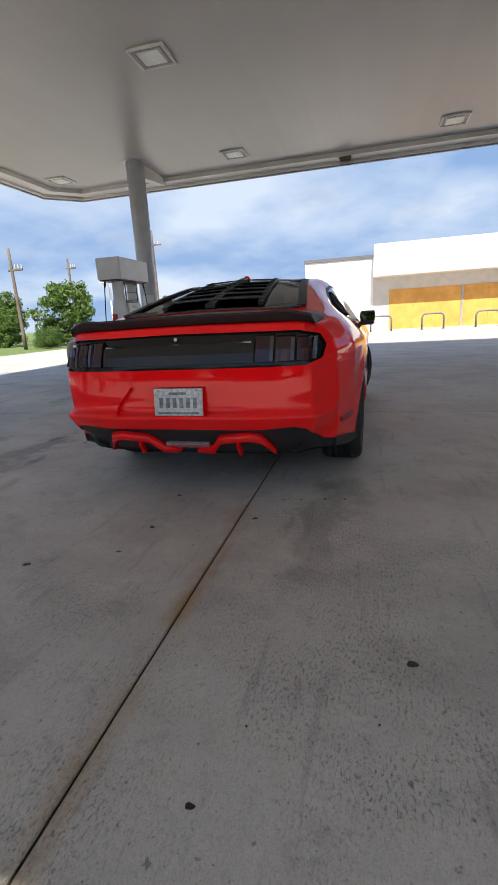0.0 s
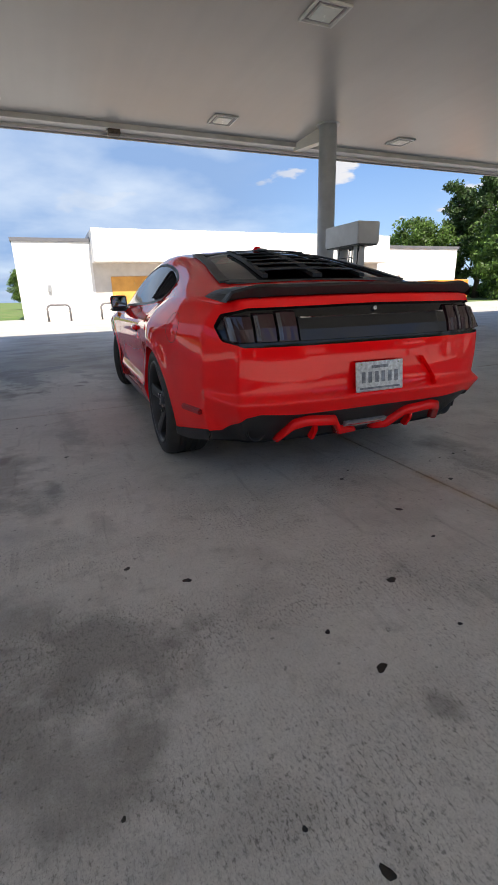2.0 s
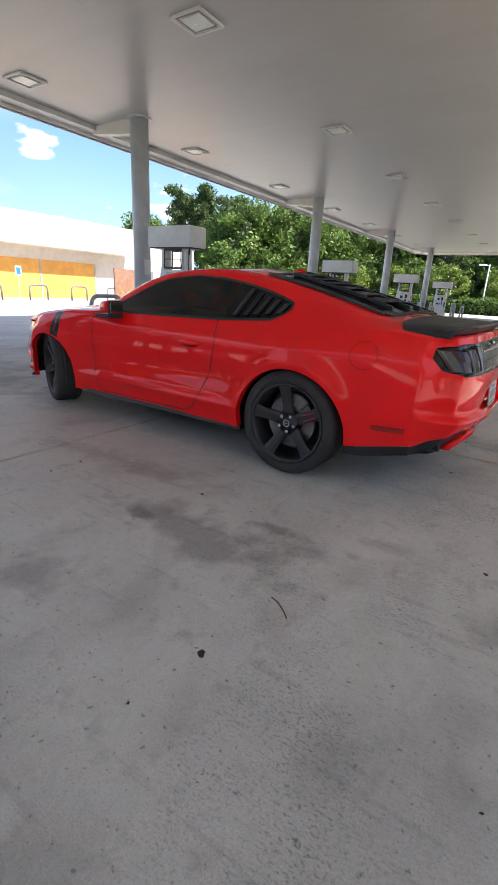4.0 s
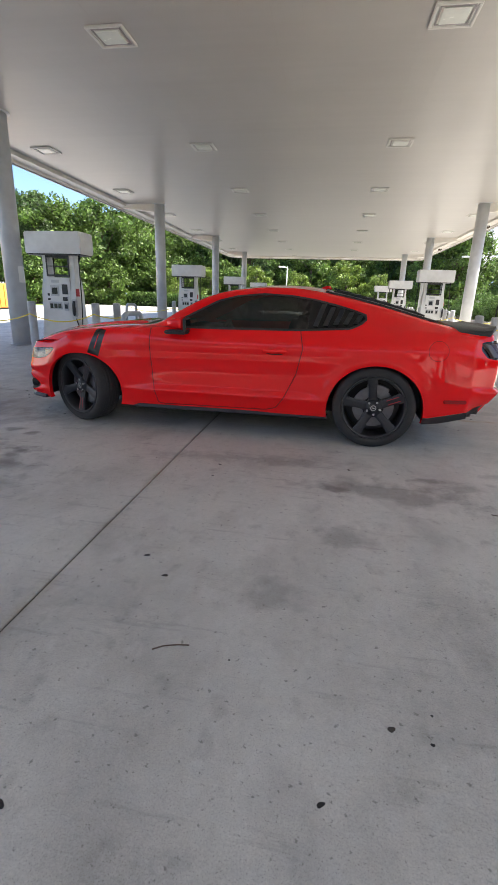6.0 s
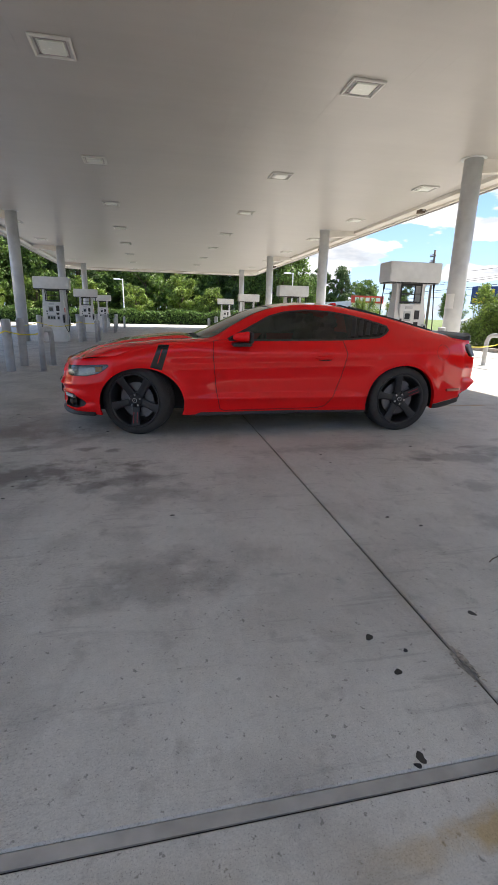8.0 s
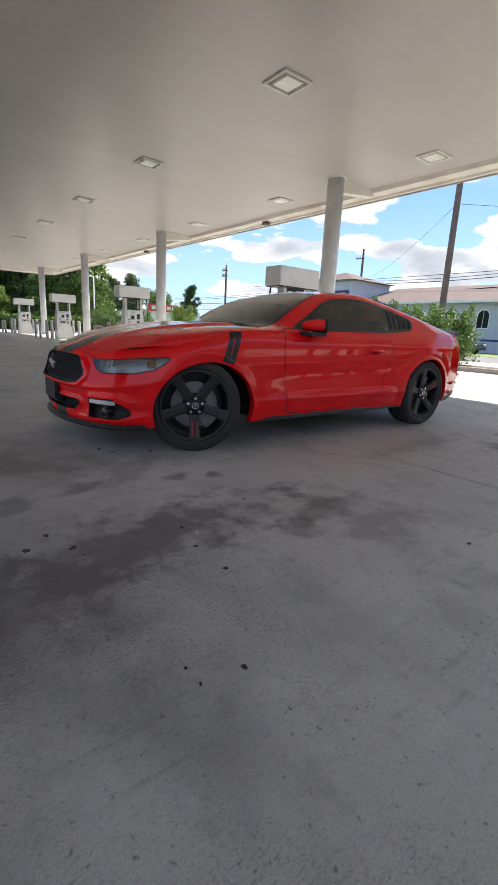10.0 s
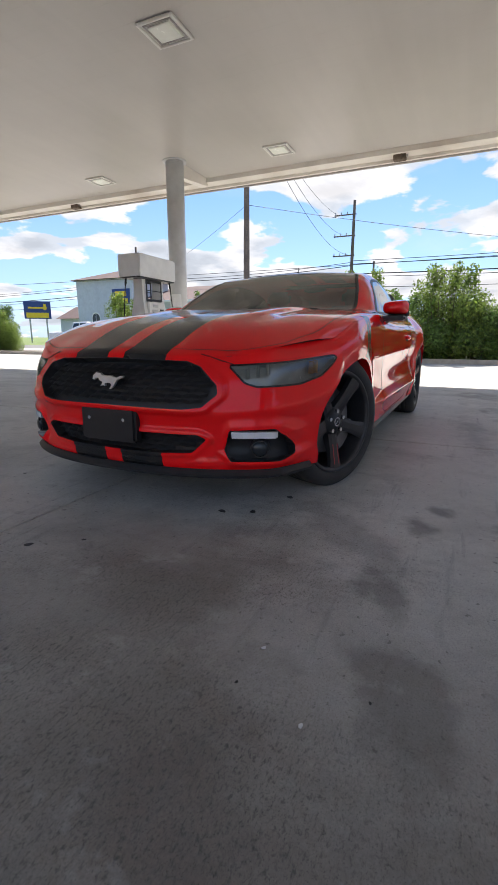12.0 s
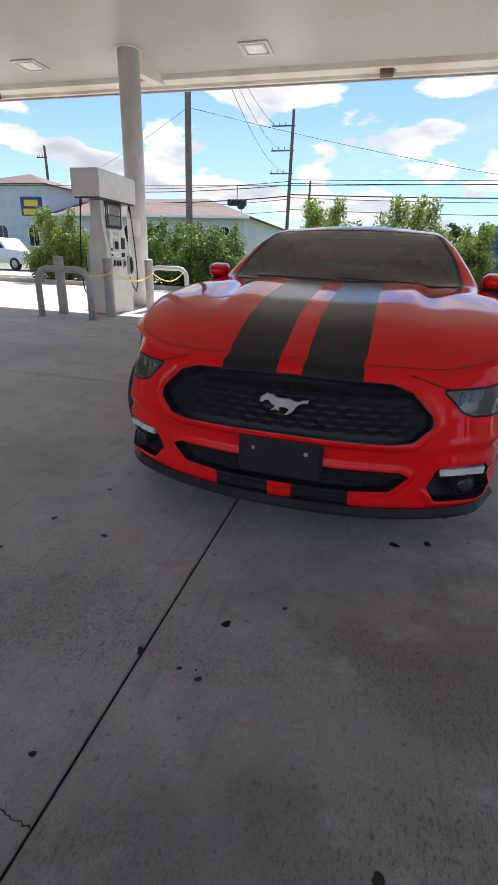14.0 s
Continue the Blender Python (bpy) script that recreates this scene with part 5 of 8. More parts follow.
def build_car():
    car = thing("sports_car", "red two-door fastback sports car with black stripes and black wheels", "car", (0.03, 0.04, 0), -1.2)
    side = lambda X: np.abs(X[:, 1]) > 0.45  # noqa: E731
    far = lambda d, ok: np.where(ok, d, 0.5)  # noqa: E731
    arch_f = lambda X, P: far((np.hypot((X[:, 0] + 1.325) / 0.405, (X[:, 2] - 0.315) / 0.352) - 1) * 0.36, np.abs(X[:, 1]) > 0.55)  # noqa: E731
    arch_r = lambda X, P: far((np.hypot((X[:, 0] - 1.365) / 0.398, (X[:, 2] - 0.315) / 0.385) - 1) * 0.38, np.abs(X[:, 1]) > 0.55)  # noqa: E731
    WIN = [(-.50, .932), (-.30, 1.03), (-.05, 1.162), (.12, 1.208), (.35, 1.232), (.6, 1.222), (.8, 1.195), (1.0, 1.153), (1.15, 1.113), (1.262, 1.075), (1.19, 1.01), (1.108, .975), (.7, .95), (0, .936)]
    DOOR = [(-.625, .93), (-.632, .766), (-.605, .45), (-.568, .262), (-.53, .245), (.44, .262), (.53, .285), (.60, .385), (.69, .58), (.737, .805), (.70, .96)]
    sh = Skin(loft, U_ROWS, np.concatenate([-V_ROWS[::-1], V_ROWS[1:]]))
    sh.mark("arch", lambda X, P: np.minimum(arch_f(X, P), arch_r(X, P)))
    sh.mark("window", lambda X, P: far(sd_poly(X[:, [0, 2]], WIN), (np.abs(P[:, 1]) > .3) & (np.abs(P[:, 1]) < .72)))
    sh.mark("windshield", lambda X, P: sd_poly(np.stack([P[:, 0], np.abs(P[:, 1])], -1), [(-.60, -.5), (-.60, .375), (-.575, .398), (.05, .398), (.10, .36), (.10, -.5)]))
    sh.mark("rear_glass", lambda X, P: sd_poly(np.stack([P[:, 0], np.abs(P[:, 1])], -1), [(.90, -.5), (.90, .33), (.95, .362), (1.70, .362), (1.76, .33), (1.76, -.5)]))
    sh.mark("bonnet", lambda X, P: sd_poly(np.stack([P[:, 0], np.abs(P[:, 1])], -1), [(-1.553, -.5), (-1.553, .36), (-1.558, .52), (-1.50, .566), (-.75, .566), (-.66, .45), (-.63, -.5)]))
    sh.mark("door", lambda X, P: far(sd_poly(X[:, [0, 2]], DOOR), np.abs(P[:, 1]) > .58))
    sh.mark("fuel_door", lambda X, P: far(np.hypot(X[:, 0] - 1.815, X[:, 2] - 0.835) - 0.078, X[:, 1] < -.5))
    sh.mark("stripe", lambda X, P: far(np.abs(np.abs(X[:, 1]) - .148) - .103, (P[:, 0] < -.58) | ((P[:, 0] > .06) & (P[:, 0] < .95))))
    sh.mark("hash", lambda X, P: far(sd_poly(X[:, [0, 2]], [(-1.150, .885), (-1.050, .885), (-1.128, .647), (-1.237, .673)]), (X[:, 1] < -.62)))
    sh.mark("blade", lambda X, P: far(X[:, 2] - 0.272 - 0.07 * np.clip((P[:, 0] - 1.72) / 0.4, 0, 1), (P[:, 0] > 1.6)))
    sh.mark("cowl", lambda X, P: sd_poly(np.stack([P[:, 0], np.abs(P[:, 1])], -1), [(-.645, -.5), (-.645, .40), (-.585, .395), (-.595, -.5)]))
    sh.mark("boot", lambda X, P: sd_poly(np.stack([P[:, 0], np.abs(P[:, 1])], -1), [(1.80, -.5), (1.80, .34), (2.3, .40), (2.3, -.5)]))
    sh.finish(["arch", "blade", "window", "windshield", "rear_glass", "cowl", "hash", "stripe", "fuel_door", "bonnet", "door", "boot"])
    # front skin
    ns = Skin(nose, np.linspace(-1, 1, 215), np.linspace(0, 1, 77)).flip()
    yz = lambda X: np.stack([np.abs(X[:, 1]), X[:, 2]], -1)  # noqa: E731
    HL = [(-1.495, .654), (-1.10, .669), (-.90, .681), (-.775, .689), (-.755, .681), (-.80, .652), (-.894, .608), (-1.068, .580), (-1.36, .576), (-1.425, .590)]
    ns.mark("arch", arch_f)
    ns.mark("grille", lambda X, P: sd_poly(yz(X), GR, 0.012))
    ns.mark("lower_grille", lambda X, P: sd_poly(yz(X), LG, 0.006))
    ns.mark("fog", lambda X, P: sd_poly(yz(X), FOG, 0.004))
    ns.mark("headlight", lambda X, P: far(sd_poly(np.stack([np.abs(X[:, 1]) + X[:, 0] + 0.018, X[:, 2]], -1), HL, 0.003), np.abs(X[:, 1]) > .45))
    ns.mark("stripe", lambda X, P: far(np.abs(np.abs(X[:, 1]) - .148) - .103, ((X[:, 2] > .665) | (X[:, 2] < .293)) & (X[:, 0] < -1.9)))
    ns.finish(["arch", "grille", "lower_grille", "fog", "headlight", "stripe"])
    # rear skin
    ts = Skin(tail, np.linspace(-1, 1, 151), np.linspace(0, 1, 77))
    BAR = [(-.1, .928), (.645, .918), (.730, .895), (.757, .85), (.745, .795), (.68, .772), (-.1, .772)]
    PL = [(-.1, .665), (.265, .660), (.365, .548), (.355, .530), (-.1, .530)]
    DIF = [(-.1, .435), (.45, .432), (.62, .447), (.68, .43), (.745, .335), (.93, .322), (.98, .2), (-.1, .2)]
    ts.mark("bar", lambda X, P: sd_poly(yz(X), BAR, 0.012))
    ts.mark("plate_pocket", lambda X, P: far(sd_poly(yz(X), PL, 0.01), X[:, 0] > 2.2))
    ts.mark("diffuser", lambda X, P: sd_poly(yz(X), DIF, 0.004))
    ts.finish(["bar", "plate_pocket", "diffuser"])
    sh.weld(ns)
    sh.weld(ts)
    roof_t = lambda c: 0.0 < c[0] < 1.0 and c[2] > 1.15  # noqa: E731
    shell = sh.panel("body_shell", "rest", M_CAR, car)
    sh.panel("bonnet", "bonnet", M_CAR, car)
    dl = sh.panel("door", "door", M_CAR, car, test=lambda c: c[1] < 0)
    dr = sh.panel("door", "door", M_CAR, car, test=lambda c: c[1] > 0)
    for s in (-1, 1):
        sh.panel("rear_corner_blade", "blade", M_SATIN, car, "black lower corner of the rear bumper", lift=0.004, test=lambda c: c[1] * s > 0)
    sh.panel("boot_lid", "boot", M_CAR, car)
    sh.panel("fuel_door", "fuel_door", M_CAR, car)
    for t, nm in ((lambda c: c[0] < 0 and c[1] < 0, 0), (lambda c: c[0] < 0 and c[1] > 0, 0), (lambda c: c[0] > 0 and c[1] < 0, 0), (lambda c: c[0] > 0 and c[1] > 0, 0)):
        sh.panel("racing_stripe", "stripe", M_VINYL, car, "matt black vinyl stripe", test=t)
    sh.panel("fender_mark", "hash", M_VINYL, car, "black vinyl fender marks")
    sh.panel("cowl_panel", "cowl", M_SATIN, car, "black cowl panel", recess=0.012)
    sh.panel("windshield", "windshield", M_WSGLASS, car, "raked clear windshield")
    sh.panel("rear_window", "rear_glass", M_GLASS, car, "dark tinted rear window")
    qx = 0.76
    for s in (-1, 1):
        sh.panel("side_window", "window", M_GLASS, car, "dark tinted side window", test=lambda c: c[1] * s > 0 and c[0] < qx)
        sh.panel("quarter_window", "window", M_GLOSSBLK, car, "black quarter window cover", test=lambda c: c[1] * s > 0 and c[0] >= qx)
    for s in (-1, 1):
        sh.seam("window_trim", sh.border("window", lambda c: c[1] * s > 0), 0.022, M_SATIN, car, 0.002, "black window trim")
        sh.seam("panel_gap", sh.border("door", lambda c: c[1] * s > 0), 0.006, M_GAP, car)
    sh.seam("windshield_trim", sh.border("windshield"), 0.022, M_SATIN, car, 0.0015, "black windshield trim")
    sh.seam("rear_window_trim", sh.border("rear_glass"), 0.05, M_SATIN, car, 0.003, "black rear window surround")
    for s in (-1, 1):
        sh.seam("panel_gap", sh.border(["bonnet", "stripe"], lambda c: c[0] < -.66 and c[1] * s > 0), 0.0035, M_GAP, car)
    sh.seam("panel_gap", sh.border("boot"), 0.006, M_GAP, car)
    sh.seam("panel_gap", sh.border("fuel_door"), 0.0025, M_GAP, car)

    ns.panel("front_bumper", "rest", M_CAR, car, "red front bumper skin")
    ns.panel("grille_opening", "grille", M_SATIN, car, "black upper grille", recess=0.045)
    ns.panel("lower_grille_opening", "lower_grille", M_SATIN, car, "black lower grille", recess=0.05)
    for s in (-1, 1):
        ns.panel("fog_pocket", "fog", M_SATIN, car, "black fog light pocket", recess=0.05, test=lambda c: c[1] * s > 0)
        ns.panel("headlight_bowl", "headlight", M_BOWL, car, "grey headlight housing", recess=0.05, test=lambda c: c[1] * s > 0)
        hl = ns.panel("headlight", "headlight", M_HLGLASS, car, "smoked clear headlight lens", lift=0.001, test=lambda c: c[1] * s > 0)
        for up in (True, False):
            ns.panel("bumper_stripe", "stripe", M_VINYL, car, "matt black vinyl stripe", test=lambda c: c[1] * s > 0 and (c[2] > 0.5) == up)
        ns.seam("headlight_trim", ns.border("headlight", lambda c: c[1] * s > 0), 0.008, M_GAP, car)
    ns.seam("grille_rim", ns.border("grille"), 0.004, M_SATIN, car, 0.001)

    ts.panel("rear_bumper", "rest", M_CAR, car, "red rear bumper skin")
    ts.panel("tail_panel", "bar", M_GLOSSBLK, car, "gloss black tail panel", recess=0.014)
    ts.panel("plate_pocket", "plate_pocket", M_CAR, car, "red number plate recess", recess=0.034)
    ts.panel("diffuser", "diffuser", M_SATIN, car, "black rear diffuser", recess=0.012)
    return car, sh, ns, ts


CAR, SHELL, NOSE, TAIL = build_car()


def revolve(bm, prof, n=48, axis="y", cap=False):
    """Spin (radius, offset) pairs round the y axis; closes back on the first ring if cap is 'loop'."""
    rings = []
    for r, o in prof:
        rings.append([bm.verts.new((r * math.cos(2 * math.pi * k / n), o, r * math.sin(2 * math.pi * k / n))) for k in range(n)])
    pairs = list(zip(rings, rings[1:]))
    if cap == "loop":
        pairs.append((rings[-1], rings[0]))
    for a, b in pairs:
        for k in range(n):
            bm.faces.new((a[k], a[(k + 1) % n], b[(k + 1) % n], b[k]))
    bmesh.ops.recalc_face_normals(bm, faces=bm.faces)
    return bm


def prism(bm, poly, y0, y1, bevel=0.0):
    """Extrude an (x, z) polygon along y."""
    a = [bm.verts.new((x, y0, z)) for x, z in poly]
    b = [bm.verts.new((x, y1, z)) for x, z in poly]
    fs = [bm.faces.new(a[::-1]), bm.faces.new(b)]
    n = len(poly)
    for k in range(n):
        fs.append(bm.faces.new((a[k], a[(k + 1) % n], b[(k + 1) % n], b[k])))
    bmesh.ops.recalc_face_normals(bm, faces=fs)
    if bevel:
        es = list({e for f in fs for e in f.edges})
        bmesh.ops.bevel(bm, geom=es, offset=bevel, segments=2, affect="EDGES")
    return a + b


def build_wheel(out, width, R=0.345):
    """A wheel with its outer face towards out * y; returns its empty."""
    w = new("wheel")
    w.parent = CAR
    h = width / 2
    bm = bmesh.new()
    rr = 0.262
    prof = [(rr, -h * 0.86), (rr + 0.012, -h * 0.97), (R - 0.045, -h), (R - 0.018, -h * 0.93), (R - 0.004, -h * 0.78), (R, -h * 0.5)]
    for g in (-0.42, -0.14, 0.14, 0.42):
        prof += [(R, h * (g - 0.035)), (R - 0.007, h * (g - 0.025)), (R - 0.007, h * (g + 0.025)), (R, h * (g + 0.035))]
    prof += [(R, h * 0.5), (R - 0.004, h * 0.78), (R - 0.018, h * 0.93), (R - 0.045, h), (rr + 0.012, h * 0.97), (rr, h * 0.86), (rr - 0.01, h * 0.7), (rr - 0.01, -h * 0.7)]
    revolve(bm, prof, 64, cap="loop")
    part("tyre", bm, M_TYRE, w, "black low-profile tyre", smooth=True)
    bm = bmesh.new()
    o = out
    revolve(bm, [(0.266, o * h * 0.90), (0.262, o * h * 0.97), (0.250, o * h * 0.96), (0.243, o * h * 0.80), (0.236, o * h * 0.2), (0.236, -o * h * 0.8), (0.262, -o * h * 0.88), (0.264, -o * h * 0.5), (0.250, 0), (0.260, o * h * 0.7)], 64, cap="loop")
    part("rim_barrel", bm, M_RIM, w, smooth=True)
    # five tapered spokes with a ridge
    bm = bmesh.new()
    yf = o * (h * 0.90)
    for k in range(5):
        a = radians(90 + 72 * k)
        ca, sa = math.cos(a), math.sin(a)
        rows = []
        for r, wd, yy, dp in ((0.035, 0.036, yf - o * 0.032, 0.045), (0.075, 0.036, yf - o * 0.032, 0.045), (0.14, 0.033, yf - o * 0.020, 0.035), (0.20, 0.037, yf - o * 0.009, 0.030), (0.252, 0.047, yf, 0.030)):
            ring = []
            for sx, oy in ((-1, -dp), (-1, -0.006), (-0.45, 0.0), (0.45, 0.0), (1, -0.006), (1, -dp)):
                t = sx * wd
                ring.append(bm.verts.new((r * ca - t * sa, yy + o * oy, r * sa + t * ca)))
            rows.append(ring)
        for p, q in zip(rows, rows[1:]):
            for i in range(5):
                bm.faces.new((p[i], p[i + 1], q[i + 1], q[i]))
            bm.faces.new((p[5], p[0], q[0], q[5]))
    bmesh.ops.recalc_face_normals(bm, faces=bm.faces)
    part("spokes", bm, M_RIM, w, "matt black five-spoke alloy")
    bm = bmesh.new()
    revolve(bm, [(0.0005, yf - o * 0.012), (0.028, yf - o * 0.013), (0.034, yf - o * 0.018), (0.070, yf - o * 0.030), (0.074, yf - o * 0.06), (0.0005, yf - o * 0.06)], 32)
    part("hub", bm, M_RIM, w, smooth=True)
    bm = bmesh.new()
    revolve(bm, [(0.024, yf - o * 0.0125), (0.024, yf - o * 0.010), (0.018, yf - o * 0.010), (0.018, yf - o * 0.0125)], 28, cap="loop")
    box(bm, -0.003, 0.003, *sorted((yf - o * 0.0125, yf - o * 0.010)), -0.012, 0.012)
    part("centre_cap_ring", bm, M_CHROME, w, "chrome ring on the cap")
    for k in range(5):
        a = radians(54 + 72 * k)
        m = Matrix.Translation((0.055 * math.cos(a), yf - o * 0.022, 0.055 * math.sin(a))) @ Euler((radians(90), 0, 0)).to_matrix().to_4x4()
        part("wheel_nut", cy(0, 0, -0.012, 0.012, 0.011, n=6, m=m), M_CHROME, w, "steel wheel nut")
    bm = bmesh.new()
    yd = o * (h * 0.90 - 0.085)
    revolve(bm, [(0.085, yd - 0.012), (0.172, yd - 0.012), (0.172, yd + 0.012), (0.085, yd + 0.012)], 40, cap="loop")
    part("brake_disc", bm, M_DISC, w, "steel brake disc")
    bm = bmesh.new()
    revolve(bm, [(0.001, yd - 0.02), (0.09, yd - 0.02), (0.09, yd + o * 0.02), (0.001, yd + o * 0.02)], 24)
    part("hub_back", bm, M_SATIN, w)
    bm = bmesh.new()
    pts = [(0.11 * math.cos(radians(a)), 0.11 * math.sin(radians(a))) for a in range(-28, 33, 12)] + [(0.195 * math.cos(radians(a)), 0.195 * math.sin(radians(a))) for a in range(32, -29, -12)]
    prism(bm, pts, yd - 0.03, yd + 0.035, 0.006)
    part("brake_caliper", bm, M_DISC, w, "grey brake caliper")
    bm = bmesh.new()
    revolve(bm, [(0.232, -o * h * 0.6), (0.001, -o * h * 0.6)], 32)
    part("inner_dark_plate", bm, M_SATIN, w)
    # red paint marks on one spoke and the barrel
    bm = bmesh.new()
    a = radians(90 + 72 * 3)
    for tt in (-0.018, 0.018):
        ca, sa = math.cos(a), math.sin(a)
        vs = []
        for r, q in ((0.12, -0.003), (0.12, 0.003), (0.225, 0.003), (0.225, -0.003)):
            t = tt + q
            vs.append(bm.verts.new((r * ca - t * sa, yf + o * 0.0015 - o * 0.021 * (1 - (r - 0.12) / 0.13) ** 1.2, r * sa + t * ca)))
        bm.faces.new(vs)
    part("red_spoke_mark", bm, M_RED, w, "thin red painted line")
    return w


STEER = 22
for nm, (hx, hz) in HUBS.items():
    for s in (-1, 1):
        wd = 0.245 if nm == "front" else 0.27
        w = build_wheel(s, wd)
        yc = 0.718 if nm == "front" else 0.795
        turn = -STEER if nm == "front" else 0
        w.matrix_basis = pose(hx, s * yc, 0.343, 0, 0, turn) @ Euler((0, radians(-79 if nm == "rear" else 36), 0)).to_matrix().to_4x4()

# arch lips and dark wells
for sk, fx, fy in [(SHELL, i, j) for i in (-1, 1) for j in (-1, 1)] + [(NOSE, -1, -1), (NOSE, -1, 1)]:
    ed = sk.border("arch", lambda c: c[0] * fx > 0 and c[1] * fy > 0)
    verts, faces = [], []
    for a, b in ed:
        i = len(verts)
        for k in (a, b):
            p = sk.co[k]
            verts += [tuple(p), (p[0], p[1] - np.sign(p[1]) * 0.05, p[2])]
        faces.append((i, i + 1, i + 3, i + 2))
    me = bpy.data.meshes.new("arch_lip")
    me.from_pydata(verts, [], faces)
    me.materials.append(M_CAR)
    lip = new("arch_lip", me)
    lip.parent = CAR
for cx, rx, rz in ((-1.325, 0.43, 0.375), (1.365, 0.42, 0.405)):
    for s in (-1, 1):
        bm = bmesh.new()
        rows = []
        for k in range(25):
            a = radians(-14 + 208 * k / 24)
            x, z = cx + rx * math.cos(a), max(0.235, 0.315 + rz * math.sin(a))
            rows.append([bm.verts.new((x, s * 0.50, z)), bm.verts.new((x, s * (0.875 - 0.4 * max(0.0, -1.52 - x)), z))])
        for p, q in zip(rows, rows[1:]):
            bm.faces.new((p[0], p[1], q[1], q[0]))
        bm.faces.new([r[0] for r in rows])
        part("wheel_well", bm, M_SATIN, CAR)
bm = bmesh.new()
box(bm, -1.9, 1.72, -0.50, 0.50, 0.20, 0.55)
box(bm, 1.70, 2.16, -0.60, 0.60, 0.30, 0.55)
box(bm, -0.80, 0.90, -0.80, 0.80, 0.22, 0.32)
part("underbody", bm, M_SATIN, CAR, "black underbody")


def skirt(s):
    bm = bmesh.new()
    prof = [(0.84, 0.235), (0.878, 0.226), (0.886, 0.200), (0.875, 0.192), (0.83, 0.195)]
    rows = []
    for x in np.linspace(-0.90, 0.985, 24):
        k = 0.012 * (x + 0.9) / 1.9 - 0.05 * max(0.0, (-0.74 - x) / 0.16) ** 2
        rows.append([bm.verts.new((x, s * (p + k), z + 0.02 * (x + 0.9) / 1.9)) for p, z in prof])
    for a, b in zip(rows, rows[1:]):
        for k in range(len(prof)):
            bm.faces.new((a[k], a[(k + 1) % len(prof)], b[(k + 1) % len(prof)], b[k]))
    bm.faces.new(rows[0])
    bm.faces.new(rows[-1])
    bmesh.ops.recalc_face_normals(bm, faces=bm.faces)
    return part("side_skirt", bm, M_SATIN, CAR, "black side skirt")


skirt(-1), skirt(1)


def lip_strip(surf, ps, w0, zs, outs, name, material, label):
    """A strip hung along the lower edge of a wrapped skin."""
    bm = bmesh.new()
    rows = []
    base = surf(np.array(ps), np.full(len(ps), w0))
    ahead = surf(np.array(ps) + 1e-3, np.full(len(ps), w0)) - surf(np.array(ps) - 1e-3, np.full(len(ps), w0))
    for b, t in zip(base, ahead):
        n = np.array([-t[1], t[0]])
        n = n / max(np.linalg.norm(n), 1e-9)
        if b[0] > 0:
            n = n * (1 if n[0] > 0 else -1)
        else:
            n = n * (1 if n[0] < 0 else -1)
        rows.append([bm.verts.new((b[0] + n[0] * o, b[1] + n[1] * o, z)) for z, o in zip(zs, outs)])
    for a, b in zip(rows, rows[1:]):
        m = len(zs)
        for k in range(m):
            bm.faces.new((a[k], a[(k + 1) % m], b[(k + 1) % m], b[k]))
    bm.faces.new(rows[0])
    bm.faces.new(rows[-1])
    bmesh.ops.recalc_face_normals(bm, faces=bm.faces)
    return part(name, bm, material, CAR, label)


lip_strip(nose, np.linspace(-0.88, 0.88, 60), 0.03, (0.222, 0.226, 0.205, 0.192, 0.196), (-0.04, 0.008, 0.026, 0.022, -0.04), "front_splitter", M_SATIN, "black front splitter")

# grille honeycomb
def grille_mesh(name, poly_fn, z0, z1, ymax, dz, dy, xoff, label):
    bm = bmesh.new()
    row = 0
    z = z0
    while z < z1:
        ys = np.arange(-ymax, ymax, dy) + (dy / 2 if row % 2 else 0)
        for y in ys:
            pts = []
            for t in np.linspace(0, 1, 5):
                yy = y + t * dy
                zz = z + 0.30 * dz * math.sin(t * math.pi)
                if poly_fn(yy, zz):
                    pts.append((yy, zz))
            if len(pts) >= 3:
                for (ya, za), (yb, zb) in zip(pts, pts[1:]):
                    vs = []
                    for yy, zz, dd in ((ya, za - 0.006, 0.0), (yb, zb - 0.006, 0.0), (yb, zb + 0.006, 0.012), (ya, za + 0.006, 0.012)):
                        vs.append(bm.verts.new((xoff(yy, zz) + dd, yy, zz)))
                    bm.faces.new(vs)
        z += dz
        row += 1
    return part(name, bm, M_SATIN, CAR, label)


NCO = NOSE.co


def nose_x(y, z):
    d = (NCO[:, 1] - y) ** 2 + (NCO[:, 2] - z) ** 2
    return float(NCO[np.argmin(d), 0])


def in_poly(poly):
    P = np.array(poly)
    return lambda y, z: float(sd_poly(np.array([[abs(y), z]]), P)[0]) < -0.004


grille_mesh("grille_mesh", in_poly(GR), 0.508, 0.672, 0.52, 0.022, 0.072, lambda y, z: nose_x(y, z) + 0.022, "black honeycomb grille mesh")
grille_mesh("lower_grille_mesh", in_poly(LG), 0.300, 0.37, 0.46, 0.020, 0.072, lambda y, z: nose_x(y, z) + 0.028, "black lower grille mesh")
# plate bracket with two screws
xb = nose_x(0, 0.44)
bk = part("plate_bracket", bx(xb - 0.025, xb + 0.03, -0.152, 0.152, 0.325, 0.478, bevel=0.012, seg=2), M_SATIN, CAR, "blank black front plate bracket")
for s in (-1, 1):
    m = Matrix.Translation((xb - 0.026, s * 0.095, 0.425)) @ Euler((0, radians(90), 0)).to_matrix().to_4x4()
    part("bracket_screw", cy(0, 0, -0.004, 0.004, 0.008, n=10, m=m), M_CHROME, bk, "steel screw")


